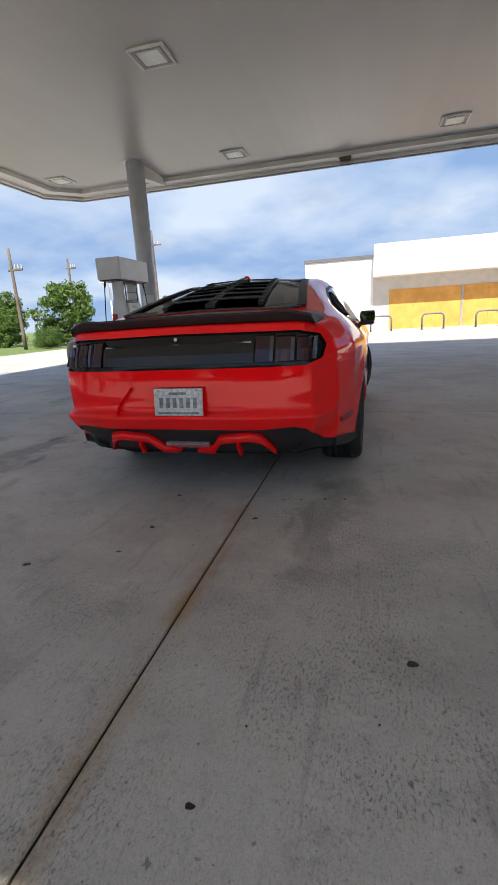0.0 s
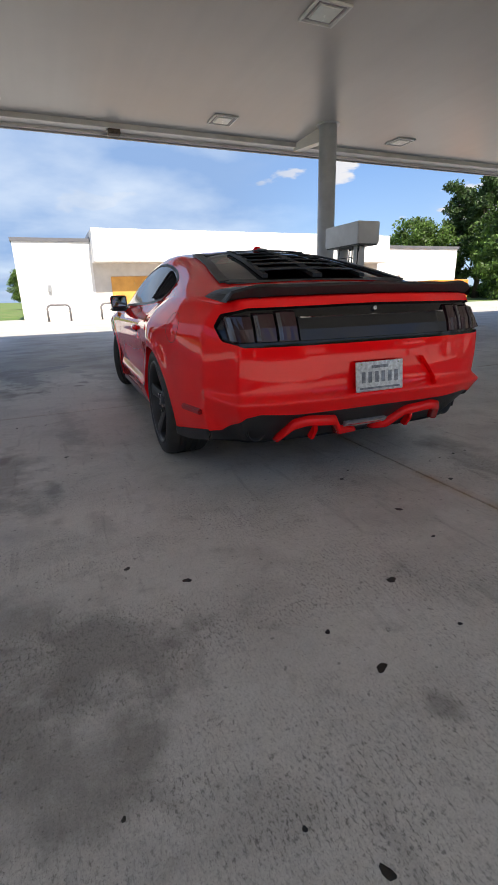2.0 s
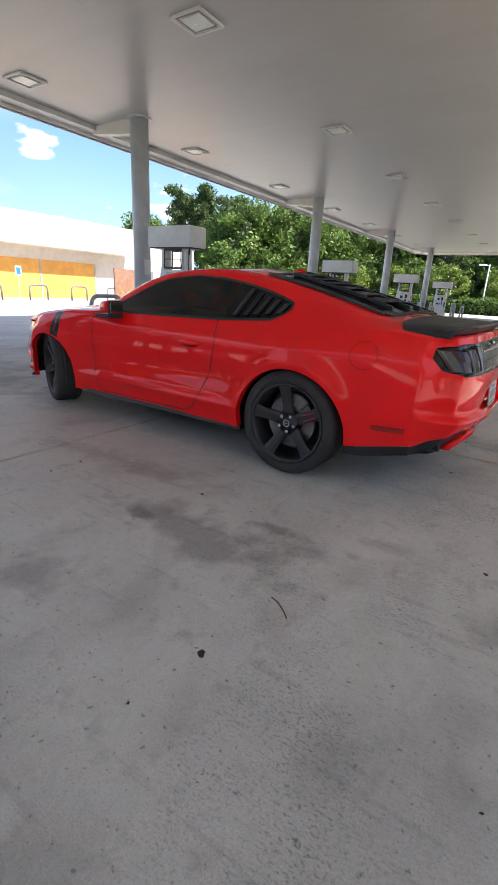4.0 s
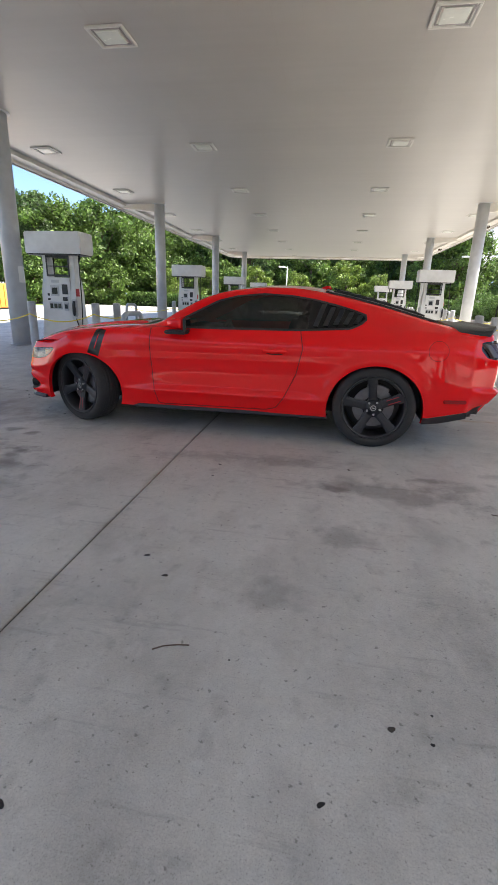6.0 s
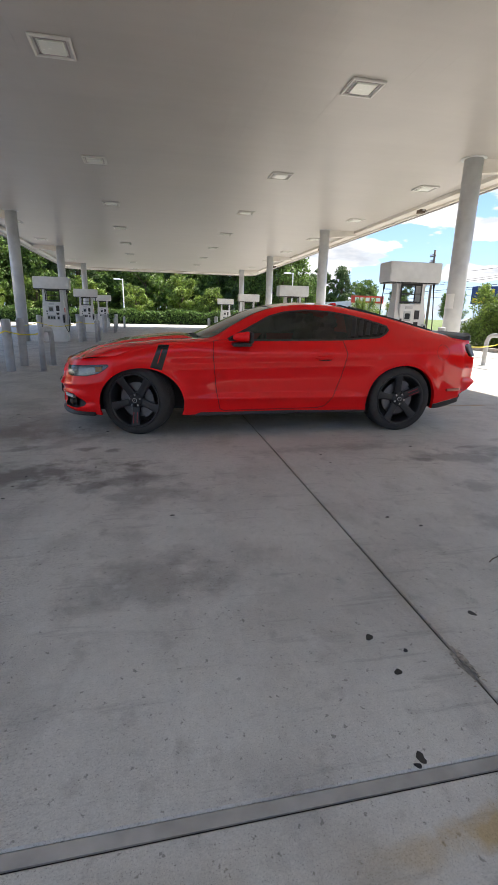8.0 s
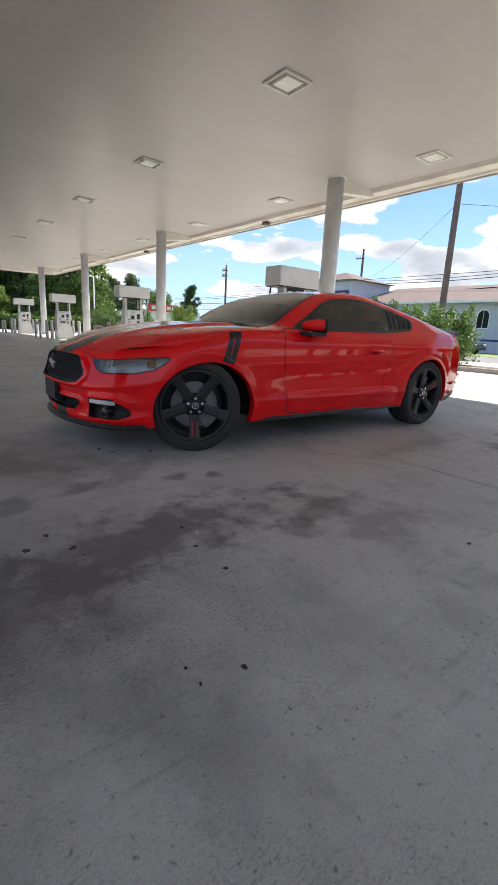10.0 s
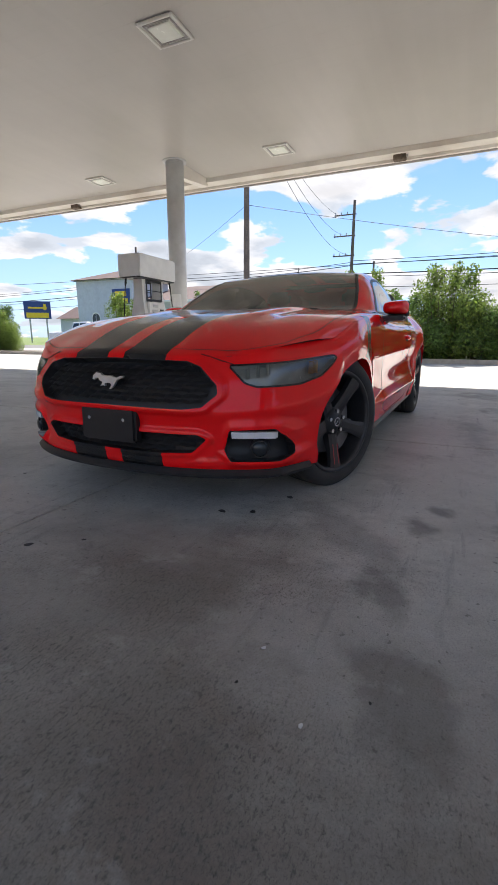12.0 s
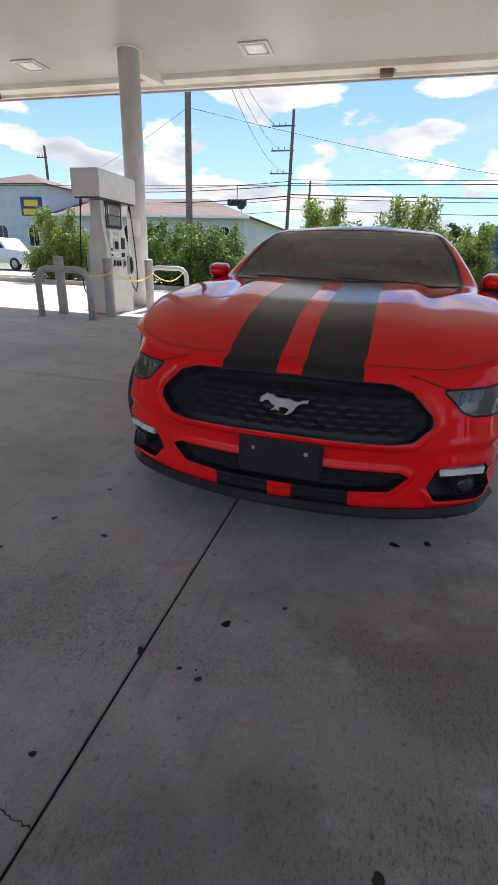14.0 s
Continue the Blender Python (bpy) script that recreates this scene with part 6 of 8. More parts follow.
M_BADGE = mat("satin_silver", (0.66, 0.66, 0.65), 0.32, 0.7, 0.05, 40)


def build_emblem():
    """Plain running-animal-shaped badge as a flat chrome silhouette."""
    bm = bmesh.new()
    body = [(-.10, .002), (-.094, .022), (-.078, .032), (-.070, .040), (-.066, .034), (-.045, .036), (-.035, .024), (-.01, .022), (.02, .024), (.04, .016), (.06, .014), (.075, .022), (.10, .024), (.095, .014), (.072, .010), (.058, .002), (.048, -.008), (.040, -.024),
            (.022, -.040), (.004, -.044), (.014, -.034), (.022, -.022), (.014, -.014), (-.005, -.012), (-.02, -.016), (-.018, -.030), (-.034, -.026), (-.052, -.030), (-.040, -.020), (-.036, -.010), (-.052, -.002), (-.062, .012), (-.078, .010), (-.088, .0)]
    x0 = nose_x(0, 0.6) - 0.006
    a = [bm.verts.new((x0, -y * 0.86, 0.588 + z * 0.86)) for y, z in body]
    b = [bm.verts.new((x0 + 0.012, -y * 0.86, 0.588 + z * 0.86)) for y, z in body]
    bm.faces.new(a)
    bm.faces.new(b[::-1])
    for k in range(len(a)):
        bm.faces.new((a[k], a[(k + 1) % len(a)], b[(k + 1) % len(a)], b[k]))
    bmesh.ops.recalc_face_normals(bm, faces=bm.faces)
    part("grille_badge", bm, M_BADGE, CAR, "silver badge on the grille")


build_emblem()

# lamps at the front
for s in (-1, 1):
    yf, zf = s * 0.640, 0.315
    xf = nose_x(yf, zf)
    m = Matrix.Translation((xf + 0.012, yf, zf)) @ Euler((0, radians(-90), radians(-s * 22))).to_matrix().to_4x4()
    bm = bmesh.new()
    cyl(bm, 0, 0, -0.02, 0.02, 0.042, 0.038, n=20, m=m)
    part("fog_light", bm, M_SATIN, CAR, "round fog light")
    bm = bmesh.new()
    bmesh.ops.create_uvsphere(bm, u_segments=16, v_segments=8, radius=0.033, matrix=m @ Matrix.Translation((0, 0, 0.02)) @ Matrix.Diagonal((1, 1, 0.4, 1)))
    part("fog_lens", bm, M_DKGLASS, CAR, smooth=True)
    # light bar over the fog pocket
    bm = bmesh.new()
    rows = []
    for y in np.linspace(0.550, 0.706, 12):
        xx = nose_x(s * y, 0.385)
        zz = 0.372 - 0.004 * (y - 0.55) / 0.2
        rows.append([bm.verts.new((xx + 0.005, s * y, zz - 0.008)), bm.verts.new((xx + 0.001, s * y, zz + 0.019)), bm.verts.new((xx + 0.03, s * y, zz + 0.019)), bm.verts.new((xx + 0.03, s * y, zz - 0.008))])
    for a, b in zip(rows, rows[1:]):
        for k in range(4):
            bm.faces.new((a[k], a[(k + 1) % 4], b[(k + 1) % 4], b[k]))
    bmesh.ops.recalc_face_normals(bm, faces=bm.faces)
    part("turn_light", bm, M_FOGWHITE, CAR, "white turn light strip")
    # inside the headlight: projector, reflectors, amber corner
    for k in range(3):
        y = 0.580 + 0.035 * k
        z = 0.625 + 0.008 * k
        xx = nose_x(s * y, z) + 0.02
        bm = bmesh.new()
        box(bm, xx, xx + 0.02, s * y - 0.006, s * y + 0.006, z - 0.025, z + 0.022, 0.003)
        part("light_fin", bm, M_BOWL, CAR, "white running light fin")
    xx = nose_x(s * 0.83, 0.685)
    bm = bmesh.new()
    box(bm, -1.75, -1.69, s * 0.765, s * 0.78, 0.618, 0.665, 0.004)
    part("amber_marker", bm, M_AMBER, CAR, "amber marker inside the headlight")

# bonnet shut line down to the headlight corners
for s in (-1, 1):
    bm = bmesh.new()
    tube(bm, [(nose_x(s * y, z) - 0.0005, s * y, z) for y, z in zip(np.linspace(0.40, 0.535, 9), np.linspace(0.702, 0.660, 9))], 0.0022, 5)
    part("bonnet_shut_line", bm, M_GAP, CAR, "dark shut line beside the headlight")

# tail lamps
TCO = TAIL.co


def tail_x(y, z):
    return float(TCO[np.argmin((TCO[:, 1] - y) ** 2 + (TCO[:, 2] - z) ** 2), 0])


def tail_patch(bm, y0, y1, z0, z1, out, n=8, rnd=0.0):
    """A raised curved tile on the tail, between two heights."""
    rows = []
    for y in np.linspace(y0, y1, n):
        col = []
        for z, o in ((z0, out - 0.02), (z0 + 0.006, out), ((z0 + z1) / 2, out + 0.004), (z1 - 0.006, out), (z1, out - 0.02)):
            col.append(bm.verts.new((tail_x(y, z) + o, y, z)))
        rows.append(col)
    for a, b in zip(rows, rows[1:]):
        for k in range(4):
            bm.faces.new((a[k], b[k], b[k + 1], a[k + 1]))
    for r in (rows[0], rows[-1]):
        vs = [bm.verts.new((v.co.x - 0.02, v.co.y, v.co.z)) for v in r]
        for k in range(4):
            bm.faces.new((r[k], r[k + 1], vs[k + 1], vs[k]))
    bmesh.ops.recalc_face_normals(bm, faces=bm.faces)
    return bm


part("tail_centre_panel", tail_patch(bmesh.new(), -0.428, 0.428, 0.778, 0.886, 0.001, 16), M_TAILPANEL, CAR, "dark centre panel between the tail lamps")
bm = bmesh.new()
tail_patch(bm, -0.415, 0.415, 0.882, 0.887, 0.006, 16)
part("chrome_line", bm, M_CHROME, CAR, "thin chrome line")
bm = bmesh.new()
bmesh.ops.create_uvsphere(bm, u_segments=14, v_segments=7, radius=0.012, matrix=Matrix.Translation((tail_x(0, 0.91) - 0.008, 0, 0.912)))
part("boot_lock", bm, M_CHROME, CAR, "small chrome lock", smooth=True)
for s in (-1, 1):
    for k in range(3):
        y0 = s * (0.440 + 0.101 * k)
        y1 = s * (0.440 + 0.101 * k + 0.090)
        lens = part("tail_lamp", tail_patch(bmesh.new(), y0, y1, 0.780, 0.916 - 0.008 * k, 0.007, 6), M_SMOKE, CAR, "smoked tail lamp bar")
        # paler strip paints the slim sky reflection along each bar's outer side
        ym = y0 + (y1 - y0) * 0.80
        part("lamp_edge", tail_patch(bmesh.new(), ym, y1, 0.784, 0.912 - 0.008 * k, 0.013, 4), M_LAMPSHEEN, lens, "pale reflection painted along the lamp bar")

# number plate: plain bars stand in for its writing
xp = tail_x(0, 0.59) + 0.001
tilt = Matrix.Translation((xp, 0.008, 0.588)) @ Euler((0, radians(-6), 0)).to_matrix().to_4x4()
pl = part("number_plate", bx(-0.004, 0.004, -0.140, 0.140, -0.074, 0.074, bevel=0.002, m=tilt), M_PLATE, CAR, "pale metal number plate with worn dark writing")
for k in range(6):
    y = -0.0975 + k * 0.039
    part("plate_bar", bx(0.0038, 0.0050, y - 0.011, y + 0.011, -0.030, 0.024, m=tilt), M_PLATEINK, pl, "dark worn bar of writing")
part("plate_bar", bx(0.0038, 0.0050, -0.05, 0.05, 0.040, 0.054, m=tilt), M_PLATEINK, pl)
part("plate_bar", bx(0.0038, 0.0050, -0.12, 0.12, -0.062, -0.052, m=tilt), M_PLATEINK, pl)
for a, b in ((-.11, .062), (.11, .062)):
    part("plate_screw", cy(0, 0, 0.003, 0.007, 0.006, n=8, m=tilt @ Matrix.Translation((0, a, b)) @ Euler((0, radians(90), 0)).to_matrix().to_4x4()), M_CHROME, pl)

M_REVLAMP = mat("reverse_lamp_lens", (0.36, 0.33, 0.33), 0.25, 0, 0.15, 40)
# diffuser wings, vent blade, exhaust, reverse lamp
for s in (-1, 1):
    bm = bmesh.new()
    path = [(0.055, 0.292), (0.15, 0.298), (0.215, 0.375), (0.38, 0.392), (0.445, 0.378), (0.505, 0.285)]
    rows = []
    for i, (y, z) in enumerate(path):
        xx = tail_x(s * y, max(z, 0.3)) + 0.012
        hh = 0.028 if i not in (0, 5) else 0.014
        rows.append([bm.verts.new((xx + dx, s * y, z + dz)) for dx, dz in ((0.0, -hh), (0.022, -hh * 0.5), (0.016, hh), (-0.05, hh), (-0.06, -hh))])
    for a, b in zip(rows, rows[1:]):
        for k in range(5):
            bm.faces.new((a[k], a[(k + 1) % 5], b[(k + 1) % 5], b[k]))
    bm.faces.new(rows[0])
    bm.faces.new(rows[-1])
    bmesh.ops.recalc_face_normals(bm, faces=bm.faces)
    es = [e for e in bm.edges]
    bmesh.ops.bevel(bm, geom=es, offset=0.005, segments=2, affect="EDGES")
    part("diffuser_wing", bm, M_CAR, CAR, "red diffuser blade", smooth=True)
    bm = bmesh.new()
    xx = tail_x(s * 0.30, 0.33)
    prism(bm, [(xx - 0.10, 0.37), (xx + 0.012, 0.372), (xx + 0.02, 0.32), (xx - 0.02, 0.262), (xx - 0.10, 0.27)], s * 0.30 - 0.010, s * 0.30 + 0.010, 0.004)
    part("diffuser_fin", bm, M_CAR, CAR, "red diffuser fin")
    bm = bmesh.new()
    m = Matrix.Translation((tail_x(s * 0.6, 0.34) - 0.12, s * 0.60, 0.335))
    bm2 = bmesh.new()
    revolve(bm2, [(0.046, -0.09), (0.048, 0.085), (0.050, 0.09), (0.043, 0.09), (0.041, 0.0), (0.001, -0.05)], 28)
    bmesh.ops.transform(bm2, matrix=m @ Euler((0, 0, radians(-90))).to_matrix().to_4x4(), verts=bm2.verts)
    part("exhaust_tip", bm2, M_SATIN, CAR, "black round exhaust tip", smooth=True)
    bm.free()
    bm = bmesh.new()
    a, b = (1.908, s * 0.886, 0.432), (2.098, s * 0.838, 0.434)
    dd = Vector(b) - Vector(a)
    m = Matrix.Translation((Vector(a) + Vector(b)) / 2) @ Euler((0, 0, math.atan2(dd.y, dd.x))).to_matrix().to_4x4()
    box(bm, -0.095, 0.095, -0.012, 0.012, -0.016, 0.012, 0.006, 2, m=m)
    part("side_marker", bm, M_REDLENS, CAR, "red side marker lens")
part("reverse_lamp", tail_patch(bmesh.new(), -0.13, 0.13, 0.302, 0.348, 0.006, 10), M_REVLAMP, CAR, "greyish reverse lamp")
bm = bmesh.new()
tail_patch(bm, -0.10, 0.10, 0.322, 0.328, 0.012, 8)
part("reverse_lamp_red", bm, M_RED, CAR, "red line in the reverse lamp")


def build_spoiler():
    """Lip wing standing on the boot edge, upswept at its ends."""
    bm = bmesh.new()
    rows = []
    for p in np.linspace(-0.965, 0.965, 61):
        T = loft(np.array([U1 - 0.03]), np.array([0.62 * p]))[0]
        F = loft(np.array([U1 - 0.30 + 0.10 * abs(p) ** 3]), np.array([0.60 * p]))[0]
        k = abs(p)
        rise = 0.052 - 0.010 * k ** 2 + 0.010 * math.exp(-((k - 0.60) / 0.10) ** 2)
        end = max(0.0, (k - 0.90) / 0.065)
        rise *= 1 - 0.75 * end
        dx = 0.045
        m = (F + T) / 2
        pts = [(F[0], F[1], F[2] + 0.003), (m[0], m[1], m[2] + 0.010 + rise * 0.28), (T[0] - 0.02, T[1], T[2] + rise * 0.75), (T[0] + dx, T[1], T[2] + rise), (T[0] + dx + 0.008, T[1], T[2] + rise - 0.012), (T[0] + 0.012, T[1], T[2] + 0.002), (m[0], m[1], m[2] - 0.01)]
        rows.append([bm.verts.new(q) for q in pts])
    for a, b in zip(rows, rows[1:]):
        n = len(a)
        for k in range(n):
            bm.faces.new((a[k], b[k], b[(k + 1) % n], a[(k + 1) % n]))
    bm.faces.new(rows[0])
    bm.faces.new(rows[-1][::-1])
    bmesh.ops.recalc_face_normals(bm, faces=bm.faces)
    part("spoiler", bm, M_SATIN, CAR, "matt black rear spoiler")


build_spoiler()


def build_louvers():
    """Black slatted cover over the rear window: side rails, spine and blades."""
    fr = new("louver_cover")
    fr.parent = CAR
    fr["label"] = "matt black rear window louver"

    def strip(p0, p1, u0, u1, h, name, n=20):
        bm = bmesh.new()
        rows = []
        for u in np.linspace(u0, u1, n):
            a, b = loft(np.array([u, u]), np.array([p0, p1]))
            rows.append([bm.verts.new((*a[:2], a[2] + 0.004)), bm.verts.new((*a[:2], a[2] + h)), bm.verts.new((*b[:2], b[2] + h)), bm.verts.new((*b[:2], b[2] + 0.004))])
        for a, b in zip(rows, rows[1:]):
            for k in range(3):
                bm.faces.new((a[k], b[k], b[k + 1], a[k + 1]))
        bm.faces.new(rows[0])
        bm.faces.new(rows[-1][::-1])
        bmesh.ops.recalc_face_normals(bm, faces=bm.faces)
        return part(name, bm, M_SATIN, fr)

    for s in (-1, 1):
        strip(s * 0.345, s * 0.385, 0.90, 1.74, 0.016, "side_rail")
        strip(s * 0.185, s * 0.205, 0.97, 1.70, 0.024, "inner_rail")
    strip(-0.02, 0.02, 0.94, 1.72, 0.026, "spine")
    strip(-0.36, 0.36, 0.875, 0.965, 0.014, "top_bar", 5)
    strip(-0.36, 0.36, 1.70, 1.77, 0.012, "bottom_bar", 4)
    for k in range(6):
        u = 1.02 + 0.112 * k
        bm = bmesh.new()
        rows = []
        for v in np.linspace(-0.20, 0.20, 17):
            a, b = loft(np.array([u - 0.055, u + 0.062]), np.array([v, v]))
            rows.append([bm.verts.new((a[0], a[1], a[2] + 0.012)), bm.verts.new((b[0], b[1], b[2] + 0.032)), bm.verts.new((b[0], b[1], b[2] + 0.026)), bm.verts.new((a[0], a[1], a[2] + 0.008))])
        for a, b in zip(rows, rows[1:]):
            for q in range(4):
                bm.faces.new((a[q], b[q], b[(q + 1) % 4], a[(q + 1) % 4]))
        bm.faces.new(rows[0])
        bm.faces.new(rows[-1][::-1])
        bmesh.ops.recalc_face_normals(bm, faces=bm.faces)
        part("louver_blade", bm, M_SATIN, fr)


build_louvers()

# slats over the quarter windows
SCO = SHELL.co


def side_y(x, z):
    d = (SCO[:, 0] - x) ** 2 + (SCO[:, 2] - z) ** 2 + np.where(SCO[:, 1] < -0.3, 0, 9)
    k = np.argsort(d)[:4]
    w = 1 / (d[k] + 1e-5)
    return float((SCO[k, 1] * w).sum() / w.sum())


for s in (-1, 1):
    for k in range(5):
        xb, xt = 0.80 + 0.082 * k, 0.86 + 0.078 * k
        zb, zt = 0.985 + 0.008 * k, 1.165 - 0.020 * k
        bm = bmesh.new()
        rows = []
        for t in np.linspace(0, 1, 6):
            x, z = xb + (xt - xb) * t, zb + (zt - zb) * t
            y = -side_y(x, z)
            rows.append([bm.verts.new((x, s * (y + 0.001), z)), bm.verts.new((x + 0.034, s * (y + 0.020), z)), bm.verts.new((x + 0.044, s * (y + 0.016), z)), bm.verts.new((x + 0.040, s * (y - 0.004), z))])
        for a, b in zip(rows, rows[1:]):
            for q in range(4):
                bm.faces.new((a[q], b[q], b[(q + 1) % 4], a[(q + 1) % 4]))
        bm.faces.new(rows[0])
        bm.faces.new(rows[-1][::-1])
        bmesh.ops.recalc_face_normals(bm, faces=bm.faces)
        part("quarter_louver", bm, M_SATIN, CAR, "black quarter window slat")
    if s < 0:
        bm = bmesh.new()
        rows = []
        for t in np.linspace(0, 1, 6):
            x, z = -1.122 - 0.045 * t, 0.845 - 0.13 * t
            y = side_y(x, z) - 0.002
            rows.append([bm.verts.new((x, y, z)), bm.verts.new((x + 0.007, y, z))])
        for a, b in zip(rows, rows[1:]):
            bm.faces.new((a[0], a[1], b[1], b[0]))
        part("fender_mark_line", bm, M_CAR, CAR, "thin red line in the fender mark")
    # door handle in a shallow scoop
    bm = bmesh.new()
    yy = -side_y(0.50, 0.775)
    bmesh.ops.create_uvsphere(bm, u_segments=20, v_segments=10, radius=1, matrix=Matrix.Translation((0.50, s * (yy + 0.004), 0.772)) @ Matrix.Diagonal((0.11, 0.026, 0.022, 1)))
    part("door_handle", bm, M_CAR, CAR, "red door handle", smooth=True)
    bm = bmesh.new()
    bmesh.ops.create_uvsphere(bm, u_segments=20, v_segments=10, radius=1, matrix=Matrix.Translation((0.50, s * (yy - 0.001), 0.751)) @ Matrix.Diagonal((0.07, 0.006, 0.010, 1)))
    part("handle_shadow_gap", bm, M_GAP, CAR, smooth=True)
    # mirror: red cap, black foot, glass
    mb = bmesh.new()
    bmesh.ops.create_cube(mb, size=1)
    bmesh.ops.subdivide_edges(mb, edges=mb.edges, cuts=3, use_grid_fill=True)
    for v in mb.verts:
        c = v.co
        r = (abs(c.x * 2) ** 4 + abs(c.y * 2) ** 4 + abs(c.z * 2) ** 4) ** 0.25
        c /= max(r, 1e-6) / 1.0
        c.x = c.x * (0.22 if c.x < 0 else 0.05)
        k = min(1.0, max(0.0, -c.x / 0.2))
        c.y = c.y * 0.135 * (1 - 0.45 * k * k)
        c.z = c.z * 0.084 * (1 - 0.50 * k) - 0.012 * k
    bmesh.ops.transform(mb, matrix=Matrix.Translation((-0.31, s * 0.915, 0.972)) @ Euler((0, 0, radians(s * 12))).to_matrix().to_4x4() @ Matrix.Diagonal((1.25, 1.1, 1.15, 1)), verts=mb.verts)
    mr = part("door_mirror", mb, M_CAR, CAR, "red door mirror cap", smooth=True)
    bm = bmesh.new()
    box(bm, -0.455, -0.268, *sorted((s * 0.80, s * 0.985)), 0.880, 0.912, 0.010, 2)
    part("mirror_foot", bm, M_SATIN, mr, "black mirror foot")
    bm = bmesh.new()
    box(bm, -0.285, -0.259, *sorted((s * 0.845, s * 0.988)), 0.908, 1.018, 0.008, 2)
    part("mirror_surround", bm, M_SATIN, mr, "black mirror surround")
    bm = bmesh.new()
    box(bm, -0.260, -0.2555, *sorted((s * 0.855, s * 0.978)), 0.922, 1.005, 0.002)
    part("mirror_glass", bm, mat("mirror_silver", (0.30, 0.30, 0.31), 0.03, 1.0), mr, "mirror glass")

# antenna fin, wipers
bm = bmesh.new()
prism(bm, [(0.80, 1.298), (0.84, 1.325), (0.885, 1.333), (0.915, 1.325), (0.92, 1.290)], -0.022, 0.022, 0.010)
part("antenna_fin", bm, M_CAR, CAR, "red antenna fin", smooth=True)
for y0, y1, u0, u1 in ((-0.50, 0.02, -0.60, -0.575), (0.06, 0.52, -0.60, -0.575)):
    bm = bmesh.new()
    pts = []
    for t in np.linspace(0, 1, 8):
        v = (y0 + (y1 - y0) * t) / 0.70 * 0.37
        q = loft(np.array([u0 + (u1 - u0) * t]), np.array([v]))[0]
        pts.append((q[0] - 0.012, q[1], q[2] + 0.004))
    tube(bm, pts, 0.0045, 6)
    part("wiper", bm, M_BLACK, CAR, "black wiper blade")


# interior seen through the glass
def build_interior():
    bm = bmesh.new()
    box(bm, -0.62, 1.5, -0.70, 0.70, 0.33, 0.36)
    part("cabin_floor", bm, M_SEAT, CAR)
    bm = bmesh.new()
    rows = []
    for y in np.linspace(-0.68, 0.68, 12):
        rows.append([bm.verts.new((x, y, z)) for x, z in ((-0.60, 0.90), (-0.42, 0.93 + 0.02 * math.cos(y * 5)), (-0.22, 0.88), (-0.20, 0.62), (-0.60, 0.60))])
    for a, b in zip(rows, rows[1:]):
        for k in range(5):
            bm.faces.new((a[k], b[k], b[(k + 1) % 5], a[(k + 1) % 5]))
    bmesh.ops.recalc_face_normals(bm, faces=bm.faces)
    part("dashboard", bm, M_SEAT, CAR, "black dashboard", smooth=True)
    for s in (-1, 1):
        st = new("seat")
        st.parent = CAR
        st["label"] = "black front seat"
        part("seat_cushion", bx(-0.02, 0.50, s * 0.38 - 0.25, s * 0.38 + 0.25, 0.40, 0.58, bevel=0.05, seg=3), M_SEAT, st, smooth=True)
        m = Matrix.Translation((0.52, s * 0.38, 0.56)) @ Euler((0, radians(18), 0)).to_matrix().to_4x4()
        part("seat_back", bx(-0.07, 0.07, -0.25, 0.25, 0.0, 0.52, bevel=0.05, seg=3, m=m), M_SEAT, st, smooth=True)
        part("headrest", bx(-0.05, 0.05, -0.12, 0.12, 0.53, 0.68, bevel=0.04, seg=3, m=m), M_SEAT, st, smooth=True)
    bm = bmesh.new()
    m = Matrix.Translation((-0.10, -0.37, 0.82)) @ Euler((0, radians(-65), 0)).to_matrix().to_4x4()
    pts = [m @ Vector((0.18 * math.cos(a), 0.18 * math.sin(a), 0)) for a in np.linspace(0, 2 * math.pi, 29)]
    tube(bm, pts, 0.016, 8, cap=False)
    box(bm, -0.17, 0.17, -0.02, 0.02, -0.015, 0.015, m=m)
    cyl(bm, 0, 0, -0.03, 0.03, 0.06, n=16, m=m)
    part("steering_wheel", bm, M_SEAT, CAR, "black steering wheel")
    bm = bmesh.new()
    box(bm, 0.95, 1.05, -0.62, 0.62, 0.45, 1.0, 0.04)
    part("rear_bench", bm, M_SEAT, CAR)


build_interior()


# ---- marks on the pad ----
def blob(rx, ry, seed, h=0.0015, n=14):
    rnd = random.Random(seed)
    bm = bmesh.new()
    ph = [rnd.uniform(0, 6.28) for _ in range(3)]
    top, low = [], []
    for k in range(n):
        a = 2 * math.pi * k / n
        q = 1 + 0.18 * math.sin(2 * a + ph[0]) + 0.12 * math.sin(3 * a + ph[1]) + 0.08 * math.sin(5 * a + ph[2])
        top.append(bm.verts.new((rx * q * math.cos(a) * 0.9, ry * q * math.sin(a) * 0.9, h)))
        low.append(bm.verts.new((rx * q * math.cos(a), ry * q * math.sin(a), 0.0002)))
    bm.faces.new(top)
    for k in range(n):
        bm.faces.new((low[k], low[(k + 1) % n], top[(k + 1) % n], top[k]))
    return bm


